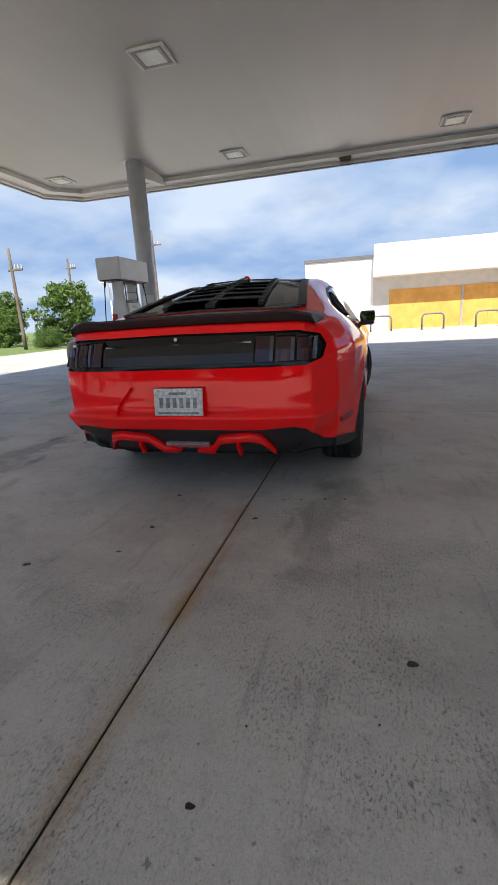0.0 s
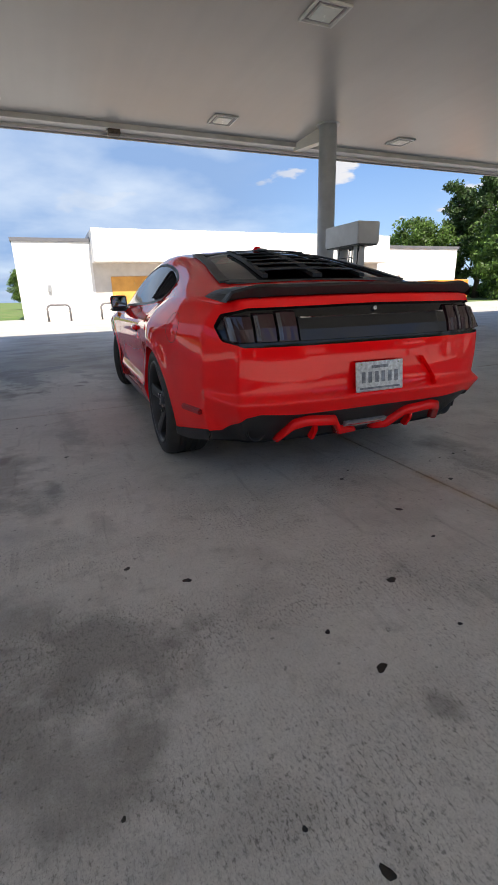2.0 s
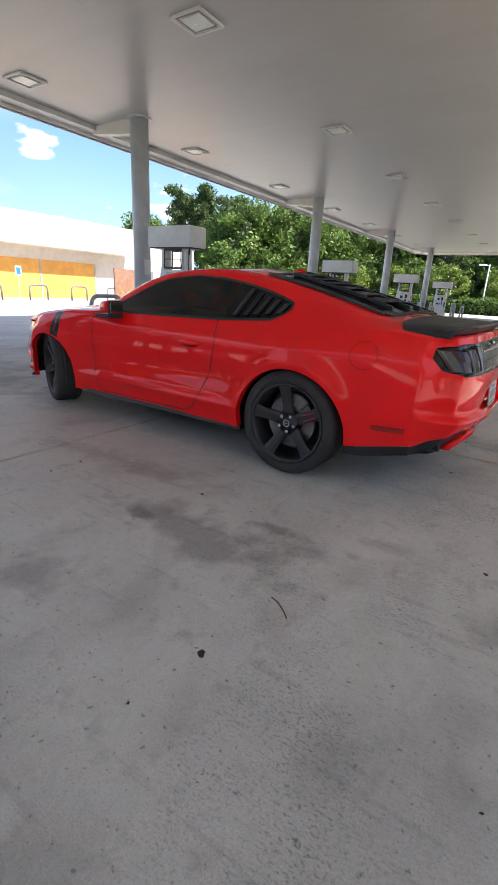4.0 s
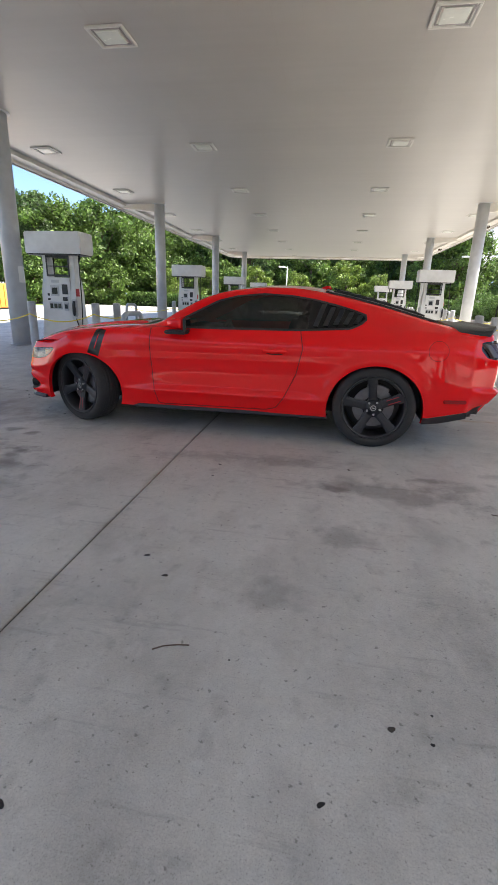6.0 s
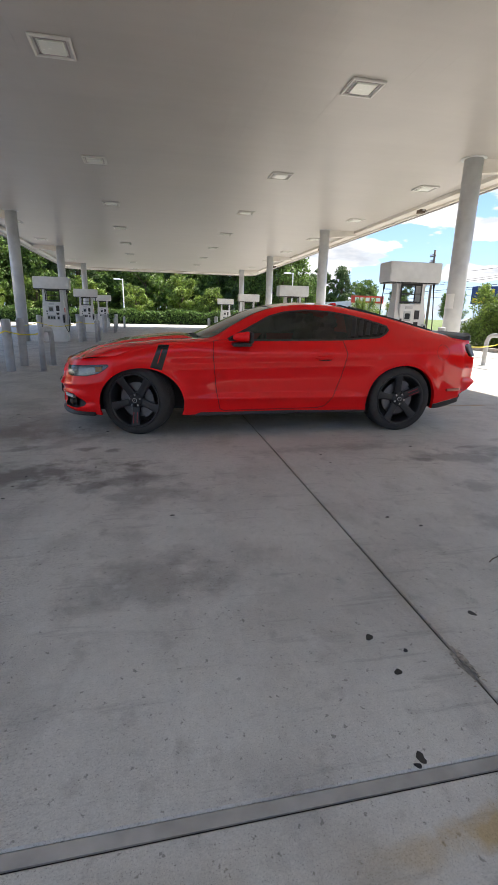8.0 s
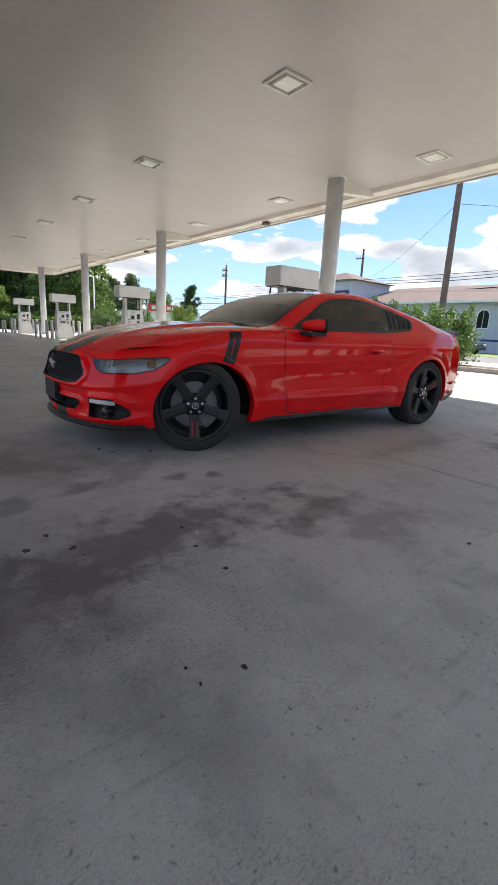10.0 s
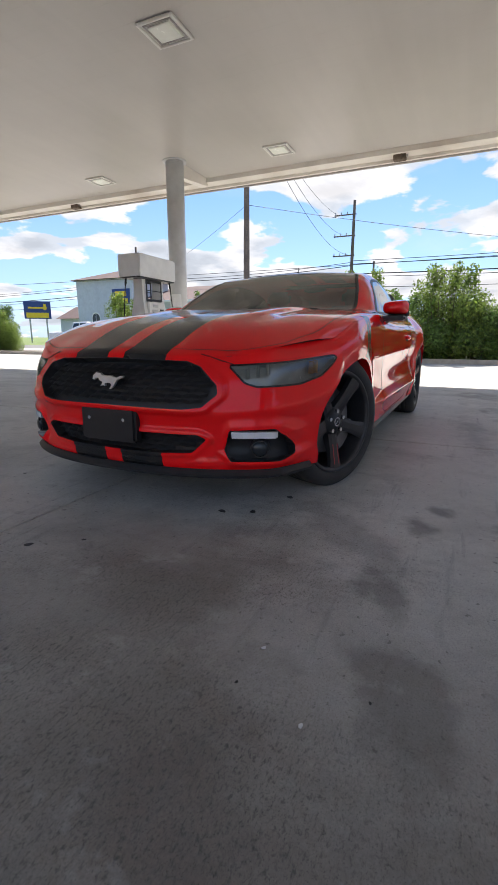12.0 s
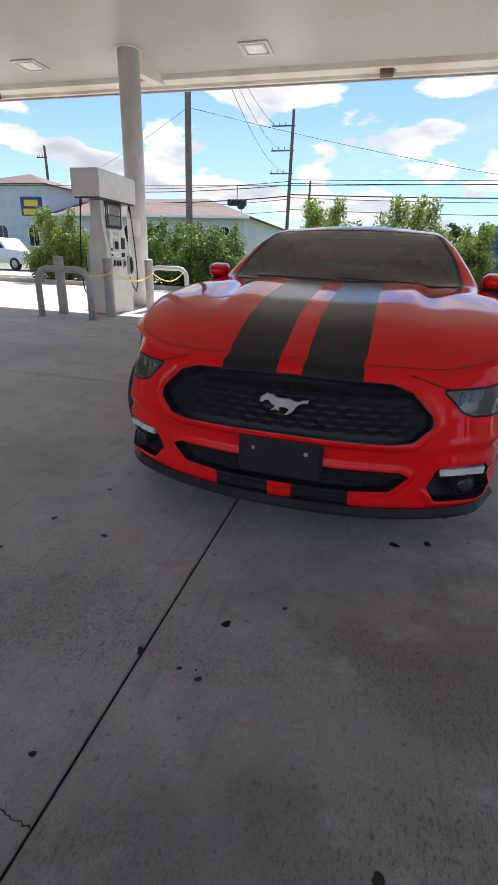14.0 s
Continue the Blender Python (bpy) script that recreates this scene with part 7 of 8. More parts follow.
SPOTS = [(2.30, -0.11, 1.0), (2.73, -0.08, 1.1), (3.16, -0.48, 1.5), (2.56, 0.42, 1.1), (3.88, -0.05, 1.3), (2.99, -0.12, 0.9), (2.68, -1.34, 1.0), (2.85, -1.15, 1.1), (3.47, -0.77, 1.2),
         (1.96, -2.46, 1.9), (1.18, -1.51, 1.1), (0.23, -1.86, 1.0), (1.23, -3.66, 1.0), (0.07, -3.85, 1.4), (0.25, -4.06, 1.4), (-0.42, -3.91, 1.5), (-0.40, -4.09, 1.4), (0.18, -2.93, 1.4),
         (-2.17, -2.28, 1.1), (-2.43, -2.74, 0.8), (-2.99, -2.45, 0.75), (-1.97, -0.37, 1.4), (-2.58, 0.14, 1.4), (-2.75, 0.34, 1.4), (-2.28, 0.75, 1.3), (-1.92, -0.50, 1.7), (-3.09, -0.32, 0.95)]
SPOTS += [(-1.67, -0.59, 1.2), (-2.23, 1.02, 1.0), (-1.93, 0.94, 0.9), (-2.47, 1.08, 1.2), (-2.46, -0.02, 0.7), (-2.79, 0.15, 0.7), (-3.08, 0.43, 0.6), (3.29, -0.83, 0.7), (3.57, -1.48, 0.5), (3.73, -1.16, 0.6), (3.85, -1.06, 1.2), (3.43, -0.44, 0.6),
          (-1.11, -2.70, 0.9), (0.32, -3.07, 0.9), (-0.32, -4.0, 0.8), (1.03, -3.91, 0.9), (0.64, -4.34, 1.2), (0.23, -1.64, 0.9), (-2.60, -1.81, 1.25), (-2.76, -1.74, 1.2), (-2.66, -1.64, 1.1), (-1.66, -1.72, 0.9), (-2.13, -1.87, 1.0), (-2.17, -2.06, 0.9), (-0.50, -4.39, 1.2), (-0.52, -4.41, 0.7), (3.47, 1.11, 1.2), (3.98, 0.62, 0.9), (2.30, 0.52, 0.6), (2.28, 0.62, 0.6), (2.26, 0.75, 0.7), (2.25, 0.86, 0.6)]
rnd = random.Random(11)
MORE = [(rnd.uniform(-4.5, 4.6), rnd.uniform(-4.3, 1.8), rnd.uniform(0.2, 0.5)) for _ in range(60)]
for k, (x, y, q) in enumerate(SPOTS + MORE):
    r = 0.0115 * min(q, 1.25)
    ob = mesh_ob("gum_spot", blob(r * (1.0 + 0.3 * math.sin(k)), r, k), M_OIL)
    ob.matrix_basis = pose(x, y, 0.0002, 0, 0, 37 * k)
    tagged(ob, "flattened black gum spot on the concrete", "gum spot", "gum spots")
M_WET = mat("dark_damp_patch", (0.12, 0.115, 0.11), 0.5, 0, 0.35, 14)
def ragged(poly, seed, h=0.0005, amp=0.035, cuts=9):
    """A thin patch whose outline wanders between rough corners."""
    rnd = random.Random(seed)
    pts = []
    for a, b in zip(poly, poly[1:] + poly[:1]):
        a, b = Vector(a), Vector(b)
        nr = Vector((-(b - a).y, (b - a).x)).normalized()
        w = 0.0
        for k in range(cuts):
            w = 0.6 * w + rnd.uniform(-amp, amp)
            pts.append(a.lerp(b, k / cuts) + nr * w * math.sin(math.pi * k / cuts) ** 0.5)
    bm = bmesh.new()
    bm.faces.new([bm.verts.new((p.x, p.y, h)) for p in pts])
    bm.normal_update()
    for f in bm.faces:
        if f.normal.z < 0:
            f.normal_flip()
    return bm


ob = mesh_ob("damp_patch", ragged([(-3.42, -1.30), (-3.194, -1.561), (-3.106, -1.656), (-2.963, -1.821), (-2.992, -1.863), (-3.147, -1.896), (-3.222, -1.893), (-3.314, -1.838), (-3.55, -1.60), (-3.60, -1.38)], 4, amp=0.011, cuts=16), M_WET)
ob.location.z = 0.0003
tagged(ob, "dark damp patch with a ragged edge on concrete", "stain")
for k, (x, y, a) in enumerate(((0.486, -3.483, 24), (2.05, -2.10, -30), (2.35, -3.9, 80))):
    bm = bmesh.new()
    tube(bm, [(-0.06, 0, 0.004), (-0.02, 0.006, 0.006), (0.03, 0.002, 0.005), (0.07, -0.008, 0.004)], 0.0028, 5)
    ob = mesh_ob("twig", bm, M_BARK)
    ob.matrix_basis = pose(x, y, 0.0, 0, 0, a)
    tagged(ob, "thin dry twig lying on the concrete", "twig", "twigs")
for k, (x, y) in enumerate(((-2.937, -1.059), (-2.1, -1.95), (-2.75, -0.9))):
    ob = mesh_ob("litter_chip", blob(0.006, 0.005, 60 + k, 0.002), M_WHITE)
    ob.matrix_basis = pose(x, y, 0.0002, 0, 0, 50 * k)
    tagged(ob, "small pale litter chip on the concrete", "litter", "litter chips")


def spall(x, y, seed):
    """Broken slab edge: a shallow ragged hollow with crumbs, beside the joint."""
    t = thing("spalled_edge", "crumbled concrete edge beside the joint", "spalled concrete", (x, y, 0.0))
    mesh_ob("hollow", ragged([(-0.012, -0.10), (-0.006, -0.12), (-0.006, 0.05), (-0.016, 0.045), (-0.022, 0.0)], seed, h=0.0008, amp=0.005, cuts=8), M_SPALL, t)
    mesh_ob("hollow", ragged([(0.006, -0.10), (0.02, -0.08), (0.024, 0.0), (0.016, 0.06), (0.006, 0.06)], seed + 1, h=0.0008, amp=0.006, cuts=8), M_SPALL, t)
    q = random.Random(seed)
    for k in range(14):
        c = mesh_ob("crumb", blob(q.uniform(0.003, 0.006), q.uniform(0.002, 0.004), seed + k, q.uniform(0.002, 0.004), 7), M_KERB, t)
        c.location = (q.uniform(-0.035, 0.035), q.uniform(-0.14, 0.08), 0.001)


M_SPALL = mat("broken_concrete", (0.36, 0.33, 0.285), 0.95, 0, 0.5, 70, 0.8, 120)
spall(-0.15, -4.07, 7)


def crack(pts, w, seed):
    rnd = random.Random(seed)
    bm = bmesh.new()
    path = []
    for a, b in zip(pts, pts[1:]):
        for k in range(8):
            p = Vector(a).lerp(Vector(b), k / 8)
            path.append(p + Vector((rnd.uniform(-0.004, 0.004), rnd.uniform(-0.004, 0.004), 0)))
    lo, hi = [], []
    for i, p in enumerate(path):
        d = (path[min(i + 1, len(path) - 1)] - path[max(0, i - 1)]).normalized()
        s = Vector((-d.y, d.x, 0)) * w * rnd.uniform(0.4, 1.0) / 2
        lo.append(bm.verts.new(p - s))
        hi.append(bm.verts.new(p + s))
    for i in range(len(path) - 1):
        bm.faces.new((lo[i], lo[i + 1], hi[i + 1], hi[i]))
    ob = mesh_ob("crack", bm, M_JOINT)
    ob.location.z = 0.0006
    tagged(ob, "thin ragged crack in the concrete slab", "crack", "cracks", "structure")


crack([(-3.198, 0.335, 0), (-3.20, 0.378, 0), (-3.19, 0.423, 0), (-3.209, 0.473, 0), (-3.23, 0.62, 0), (-3.20, 0.80, 0)], 0.004, 3)


# ---- plants ----
def leaf_cloud(rng_, centres, radii, count, size, flat=0.8):
    """Quads scattered in and near the skins of several lobes."""
    c = np.array(centres, float)
    r = np.array(radii, float)
    w = r ** 2
    idx = rng_.choice(len(c), count, p=w / w.sum())
    d = rng_.normal(size=(count, 3))
    d /= np.linalg.norm(d, axis=1, keepdims=True)
    rad = r[idx] * (0.25 + 1.0 * rng_.random(count) ** 0.6)
    p = c[idx] + d * rad[:, None] * np.array([1, 1, flat])
    nrm = d + rng_.normal(size=(count, 3)) * 1.0
    nrm /= np.linalg.norm(nrm, axis=1, keepdims=True)
    t = np.cross(nrm, rng_.normal(size=(count, 3)))
    t /= np.maximum(np.linalg.norm(t, axis=1, keepdims=True), 1e-6)
    b = np.cross(nrm, t)
    s = size * (0.55 + 0.9 * rng_.random(count))[:, None]
    v = np.stack([p - t * s, p + b * s * 0.45, p + t * s, p - b * s * 0.45], 1).reshape(-1, 3)
    return v


def leaves_ob(name, v, material, parent):
    n = len(v) // 4
    me = bpy.data.meshes.new(name)
    me.vertices.add(len(v))
    me.vertices.foreach_set("co", v.astype(np.float32).ravel())
    me.loops.add(len(v))
    me.loops.foreach_set("vertex_index", np.arange(len(v), dtype=np.int32))
    me.polygons.add(n)
    me.polygons.foreach_set("loop_start", np.arange(0, len(v), 4, dtype=np.int32))
    me.update(calc_edges=True)
    me.materials.append(material)
    ob = new(name, me)
    ob.parent = parent
    return ob


def build_tree(name, label, group, h, spread, material, seed, kind="oak", leaves=9000, size=0.2):
    """Trunk, limbs and a crown of many small lobes; a thicket carries leaves down to the ground."""
    g = np.random.default_rng(seed)
    rnd = random.Random(seed)
    t = thing(name, label, "tree", (0, 0, -0.05), 0, group)
    bm = bmesh.new()
    r0 = 0.020 * h
    lean = (rnd.uniform(-0.03, 0.03) * h, rnd.uniform(-0.03, 0.03) * h)
    top = {"pine": 0.92, "oak": 0.70, "thicket": 0.75}[kind]
    pts = [(lean[0] * k / 6, lean[1] * k / 6 + 0.02 * h * math.sin(k), h * top * k / 6) for k in range(7)]
    tube(bm, pts, [r0 * (1.25 - k / 6) + 0.03 for k in range(7)], 8)
    cs, rs = [], []
    nb = {"pine": 15, "oak": 17, "thicket": 16}[kind]
    lo, hi = {"pine": (0.34, 0.97), "oak": (0.24, 0.93), "thicket": (0.10, 0.93)}[kind]
    for k in range(nb):
        a = k * 2.4 + rnd.uniform(-0.4, 0.4)
        q = (k + 0.5) / nb
        wide = (1.0 - 0.72 * q) if kind == "pine" else math.sqrt(max(0.05, 1 - (2 * q - 0.9) ** 2 * 0.75))
        reach = spread * wide * rnd.uniform(0.55, 0.95)
        ze = h * (lo + (hi - lo) * q) + rnd.uniform(-0.03, 0.03) * h
        e = Vector((math.cos(a) * reach + lean[0] * q, math.sin(a) * reach + lean[1] * q, ze))
        z0 = min(max(0.08 * h, ze - 0.22 * h), top * h * 0.95)
        b = Vector((lean[0] * q, lean[1] * q, z0))
        tube(bm, [b, b.lerp(e, 0.5) + Vector((0, 0, 0.03 * h)), e], [r0 * 0.4, r0 * 0.25, 0.02], 6)
        cs.append(tuple(e))
        rs.append(spread * rnd.uniform(0.20, 0.30))
        for _ in range(5):
            p = b.lerp(e, rnd.uniform(0.45, 1.1)) + Vector((rnd.uniform(-1, 1), rnd.uniform(-1, 1), rnd.uniform(-0.7, 0.8))) * spread * 0.28
            p.z = max(p.z, 0.05 * h)
            cs.append(tuple(p))
            rs.append(spread * rnd.uniform(0.10, 0.22))
    cs.append((lean[0], lean[1], h * 0.93))
    rs.append(spread * 0.22)
    part("trunk", bm, M_BARK, t, "brown trunk with limbs", smooth=True)
    leaves_ob("crown", leaf_cloud(g, cs, rs, leaves, size), material, t)
    return t


def build_shrub(name, label, group, w, d, h, material, seed, leaves=3500, size=0.07, category="bush"):
    g = np.random.default_rng(seed)
    rnd = random.Random(seed)
    t = thing(name, label, category, (0, 0, -0.04), 0, group)
    bm = bmesh.new()
    cs, rs = [], []
    for k in range(30):
        x, y = rnd.uniform(-0.5, 0.5) * w * 0.85, rnd.uniform(-0.5, 0.5) * d * 0.75
        z = h * rnd.uniform(0.35, 0.86) * (1 - 0.3 * abs(2 * x / w) ** 2)
        tube(bm, [(x * 0.3, y * 0.3, 0), (x * 0.7, y * 0.7, z * 0.6), (x, y, z)], [0.03, 0.02, 0.008], 5)
        cs.append((x, y, z))
        rs.append(min(w, d, h) * rnd.uniform(0.14, 0.26))
    for k in range(10):
        x, y = rnd.uniform(-0.45, 0.45) * w, rnd.uniform(-0.45, 0.45) * d
        cs.append((x, y, h * rnd.uniform(0.12, 0.4)))
        rs.append(min(w, d, h) * rnd.uniform(0.2, 0.3))
    for k in range(6):
        x, y = rnd.uniform(-0.4, 0.4) * w, rnd.uniform(-0.4, 0.4) * d
        z1 = h * rnd.uniform(0.95, 1.18)
        tube(bm, [(x, y, h * 0.5), (x * 1.1, y * 1.1, z1)], [0.012, 0.005], 5)
        for q in (0.72, 0.86, 1.0):
            cs.append((x * (1 + 0.1 * q), y * (1 + 0.1 * q), h * 0.5 + (z1 - h * 0.5) * q))
            rs.append(0.10 * h * rnd.uniform(0.5, 1))
    part("stems", bm, M_BARK, t)
    v = leaf_cloud(g, cs, rs, leaves, size, 0.95)
    v[:, 2] = np.maximum(v[:, 2], 0.02)
    leaves_ob("foliage", v, material, t)
    return t


def place_all(ob, spots):
    ob.matrix_basis = pose(*spots[0][:3], 0, 0, spots[0][3]) @ Matrix.Diagonal((spots[0][4],) * 3 + (1,))
    for x, y, z, r, s in spots[1:]:
        c = copy_thing(ob, pose(x, y, z, 0, 0, r))
        c.scale = (s, s, s)
    return ob


TREES = [build_tree("pine_tree", "tall dark green pine at the lot's edge", "trees behind the hedge", 13.0, 3.6, M_LEAF_PINE, 1, "pine", 10000, 0.20),
         build_tree("oak_tree", "broad leafy green tree at the lot's edge", "trees behind the hedge", 11.0, 4.6, M_LEAF_OAK, 2, "oak", 12000, 0.21),
         build_tree("young_tree", "light green young tree near the hedge", "trees behind the hedge", 6.0, 2.5, M_LEAF_LIME, 3, "thicket", 7000, 0.15),
         build_tree("thicket_tree", "leafy green thicket grown down to the ground", "trees behind the hedge", 6.5, 3.2, M_LEAF_OAK, 4, "thicket", 8000, 0.18)]
rt = random.Random(21)
sp = {0: [], 1: [], 2: [], 3: []}
# belt of trees along the north side, from the store's corner round to the street
for k in range(30):
    a = radians(-52 + 2.35 * k)
    dist = 58 + 8 * rt.random() + (6 if k < 8 else 0)
    x, y = 0.5 + dist * math.sin(a), -4 + dist * math.cos(a)
    if x > 16 or k < 3:
        continue
    kd = rt.choice([0, 1, 1, 0, 1])
    sp[kd].append((x, y, -0.05, rt.uniform(0, 360), rt.uniform(0.78, 1.08) * (1.0 if k < 14 else 0.92)))
    if k % 3 != 1:
        sp[3].append((x + rt.uniform(-1.5, 1.5), y - 3.5, -0.05, rt.uniform(0, 360), rt.uniform(0.75, 1.1)))
    if rt.random() < 0.6:
        sp[1].append((x + rt.uniform(-3, 3), y + 8, -0.05, rt.uniform(0, 360), rt.uniform(0.9, 1.15)))
for k in range(8):
    sp[2].append((-26 + 5.6 * k + rt.uniform(-2, 2), 50.5 + rt.uniform(-0.5, 2.5), -0.05, rt.uniform(0, 360), rt.uniform(0.55, 0.95)))
# two tall pines over the belt
sp[0] += [(-31.5, 44.5, 0, 15, 0.86), (-35, 48, 0, 150, 0.9)]
# west and south-west, beyond the lot
sp[1] += [(-60, -21.5, 0, 20, 0.55), (-52, -24.5, 0, 130, 0.42), (-66, -9.5, 0, 80, 0.48), (-72, -4.5, 0, 200, 0.5), (-45, -43, 0, 10, 0.55), (-40, -47, 0, 100, 0.56), (-36, -45, 0, 300, 0.55), (-85, -1, 0, 33, 0.6), (-70, -23, 0, 50, 0.5)]
sp[3] += [(-25.6, -20.3, 0, 50, 0.68), (-24.2, -20.9, 0, 250, 0.3), (-26.5, -27, 0, 10, 0.45), (-30, -31, 0, 200, 0.55), (-27, -30, 0, 120, 0.4)]
# street side, far
sp[0] += [(48, 112, 0, 0, 1.05), (44, 116, 0, 90, 1.0), (60, 104, 0, 200, 0.9), (36, 100, 0, 10, 0.8), (110, -14, 0, 0, 0.75)]
sp[1] += [(24, 92, 0, 30, 0.9), (30, 88, 0, 120, 0.85), (40, 82, 0, 220, 0.75), (55, 75, 0, 33, 0.6), (72, 70, 0, 10, 0.55), (80, 52, 0, 99, 0.5), (95, -20, 0, 40, 0.6)]
for k in range(4):
    place_all(TREES[k], sp[k])

# hedge with a fence line along the north edge: a dense clipped strip
def build_hedge(x0, y0, x1, y1, h, seed, leaves):
    g = np.random.default_rng(seed)
    t = thing("hedge", "clipped green hedge grown over a chain fence", "hedge", (0, 0, -0.05))
    n = leaves
    a = g.random(n)
    ln = math.hypot(x1 - x0, y1 - y0)
    nx, ny = -(y1 - y0) / ln, (x1 - x0) / ln
    off = g.normal(size=n) * 0.32
    bump = 1 + 0.10 * np.sin(a * ln * 1.1) + 0.06 * np.sin(a * ln * 2.7 + 1)
    z = h * bump * g.random(n) ** 0.7
    p = np.stack([x0 + (x1 - x0) * a + nx * off, y0 + (y1 - y0) * a + ny * off, z], -1)
    nr = g.normal(size=(n, 3)); nr /= np.linalg.norm(nr, axis=1, keepdims=True)
    tt = np.cross(nr, g.normal(size=(n, 3))); tt /= np.linalg.norm(tt, axis=1, keepdims=True)
    bb = np.cross(nr, tt)
    s = 0.11 * (0.6 + 0.8 * g.random(n))[:, None]
    v = np.stack([p - tt * s, p + bb * s * 0.5, p + tt * s, p - bb * s * 0.5], 1).reshape(-1, 3)
    leaves_ob("foliage", v, M_LEAF_HEDGE, t)
    # near-black box added as the shaded depth between the leaves
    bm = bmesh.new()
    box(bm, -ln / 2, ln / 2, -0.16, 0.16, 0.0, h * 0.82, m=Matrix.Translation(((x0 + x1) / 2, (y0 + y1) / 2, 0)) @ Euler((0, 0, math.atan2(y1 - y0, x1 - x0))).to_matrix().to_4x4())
    part("inner_stems", bm, M_HEDGESHADE, t, "dark box standing in for the shade inside the hedge")


M_HEDGESHADE = mat("hedge_inner_shade", (0.018, 0.03, 0.010), 0.9, 0, 0.4, 3)
build_hedge(-34, 49.5, 13.5, 47.0, 1.5, 5, 34000)
build_hedge(-60, 58, -34, 49.5, 1.6, 6, 15000)

# planting strip by the street
bm = bmesh.new()
box(bm, 11.8, 14.6, -60, 60, -0.2, 0.06)
tagged(mesh_ob("planting_bed", bm, M_SOIL), "soil strip behind the kerb", "planting bed", kind="structure")
for k in range(24):
    y0 = -36 + 3.0 * k
    bm = bmesh.new()
    box(bm, 11.6, 11.8, y0 + 0.006, y0 + 2.994, -0.2, 0.13, 0.02, 2)
    tagged(mesh_ob("kerb", bm, M_KERB), "weathered concrete kerb along the planting strip", "kerb", "kerb stones", "structure")
bm = bmesh.new()
box(bm, 14.6, 19.0, -300, 300, -0.2, 0.02)
tagged(mesh_ob("pavement_walk", bm, M_LOT), "pale verge and walk beside the street", "pavement", kind="structure")
SH = [build_shrub("tall_bush", "tall loose green bush behind the kerb", "street bushes", 2.6, 2.0, 2.6, M_LEAF_LIME, 31, 24000, 0.05),
      build_shrub("round_bush", "dense dark green bush behind the kerb", "street bushes", 2.8, 2.0, 2.0, M_LEAF_HEDGE, 32, 22000, 0.05)]
place_all(SH[0], [(13.2, 12.3, 0, 70, 0.9), (12.9, 1.6, 0, 0, 1.0), (13.0, -0.7, 0, 80, 1.02), (13.2, -2.6, 0, 160, 0.8), (13.3, -5.7, 0, 200, 0.95), (13.4, -7.4, 0, 20, 0.9), (13.2, 20.5, 0, 40, 0.7), (13.6, 26, 0, 120, 0.85)])
place_all(SH[1], [(12.8, 0.3, 0, 20, 0.95), (13.0, -1.9, 0, 120, 0.85), (13.2, 7.4, 0, 10, 1.05), (13.3, 5.8, 0, 200, 0.98), (13.4, -6.5, 0, 33, 0.45), (13.2, 32, 0, 90, 1.0), (13.3, 36, 0, 10, 1.0), (13.2, 40, 0, 180, 1.05), (-21.3, -19.2, 0, 10, 0.6)])


# ---- street side and far things ----
def build_pole(x, y, h, r, arms=(), name="utility_pole", lean=0.0):
    p = thing(name, "weathered wooden utility pole beside the street", "utility pole", (x, y, -0.05), 0, "utility poles")
    bm = bmesh.new()
    tube(bm, [(lean * k / 6, 0, h * k / 6) for k in range(7)], [r * (1 - 0.3 * k / 6) for k in range(7)], 10)
    part("shaft", bm, M_POLE, p, smooth=True)
    for z, ln in arms:
        a = part("cross_arm", bx(-0.06, 0.06, -0.25, ln, z - 0.06, z + 0.06, bevel=0.01), M_POLE, p)
        for k in range(3):
            part("insulator", cy(0, ln * (0.35 + 0.3 * k), z + 0.06, z + 0.32, 0.07, 0.05, n=8), M_METAL, a, "grey insulator")
    return p


build_pole(18.6, 9.0, 12.5, 0.17)
build_pole(50.8, 10.7, 15.6, 0.22, ((14.2, 2.2), (12.0, 2.2), (9.9, 2.2)))
build_pole(54.7, 43.8, 13.9, 0.22, ((12.6, 1.3),))
build_pole(65.5, 10.8, 11.4, 0.20)
build_pole(17.4, 60.0, 10.4, 0.17, ((9.6, 0.9),))
build_pole(34.0, 50.0, 9.6, 0.17, ((8.9, 0.9), (8.2, 0.9)))
build_pole(-39.0, -19.5, 9.9, 0.19, ((8.6, 0.9),))
build_pole(-21.0, -20.8, 6.2, 0.12, ((4.9, 0.8),))
build_pole(-33.0, -25.0, 7.2, 0.12, ((6.4, 0.7),))


def build_wire(pts, r, name="overhead_wire"):
    bm = bmesh.new()
    tube(bm, pts, r, 5)
    ob = mesh_ob(name, bm, M_WIRE)
    return tagged(ob, "black overhead wire strung along the street", "wire", "overhead wires")


for z, r, d in ((9.15, 0.030, 0.5), (8.8, 0.040, 0.5), (7.75, 0.055, 0.6), (7.45, 0.030, 0.7), (6.3, 0.030, 0.6)):
    for ya, yb in ((-130, -50), (-50, 10.7), (10.7, 43.8), (43.8, 120)):
        xa = 51 + 0.12 * (ya - 10.7)
        xb = 51 + 0.12 * (yb - 10.7)
        build_wire(sag((xa, ya, z), (xb, yb, z + 0.15), d), r)
for k, z in enumerate((11.9, 12.2, 12.35)):
    build_wire(sag((18.6, 9.0, z - 0.1), (50.8, 11.2 + 0.6 * k, 9.95 + 2.1 * k), 1.6 - 0.35 * k, 20), 0.016)
build_wire(sag((18.6, 9.0, 7.2), (54.7, 43.8, 9.5), 0.8), 0.009)
build_wire(sag((18.6, 9.0, 7.2), (46.0, -30.0, 7.0), 1.0), 0.012)
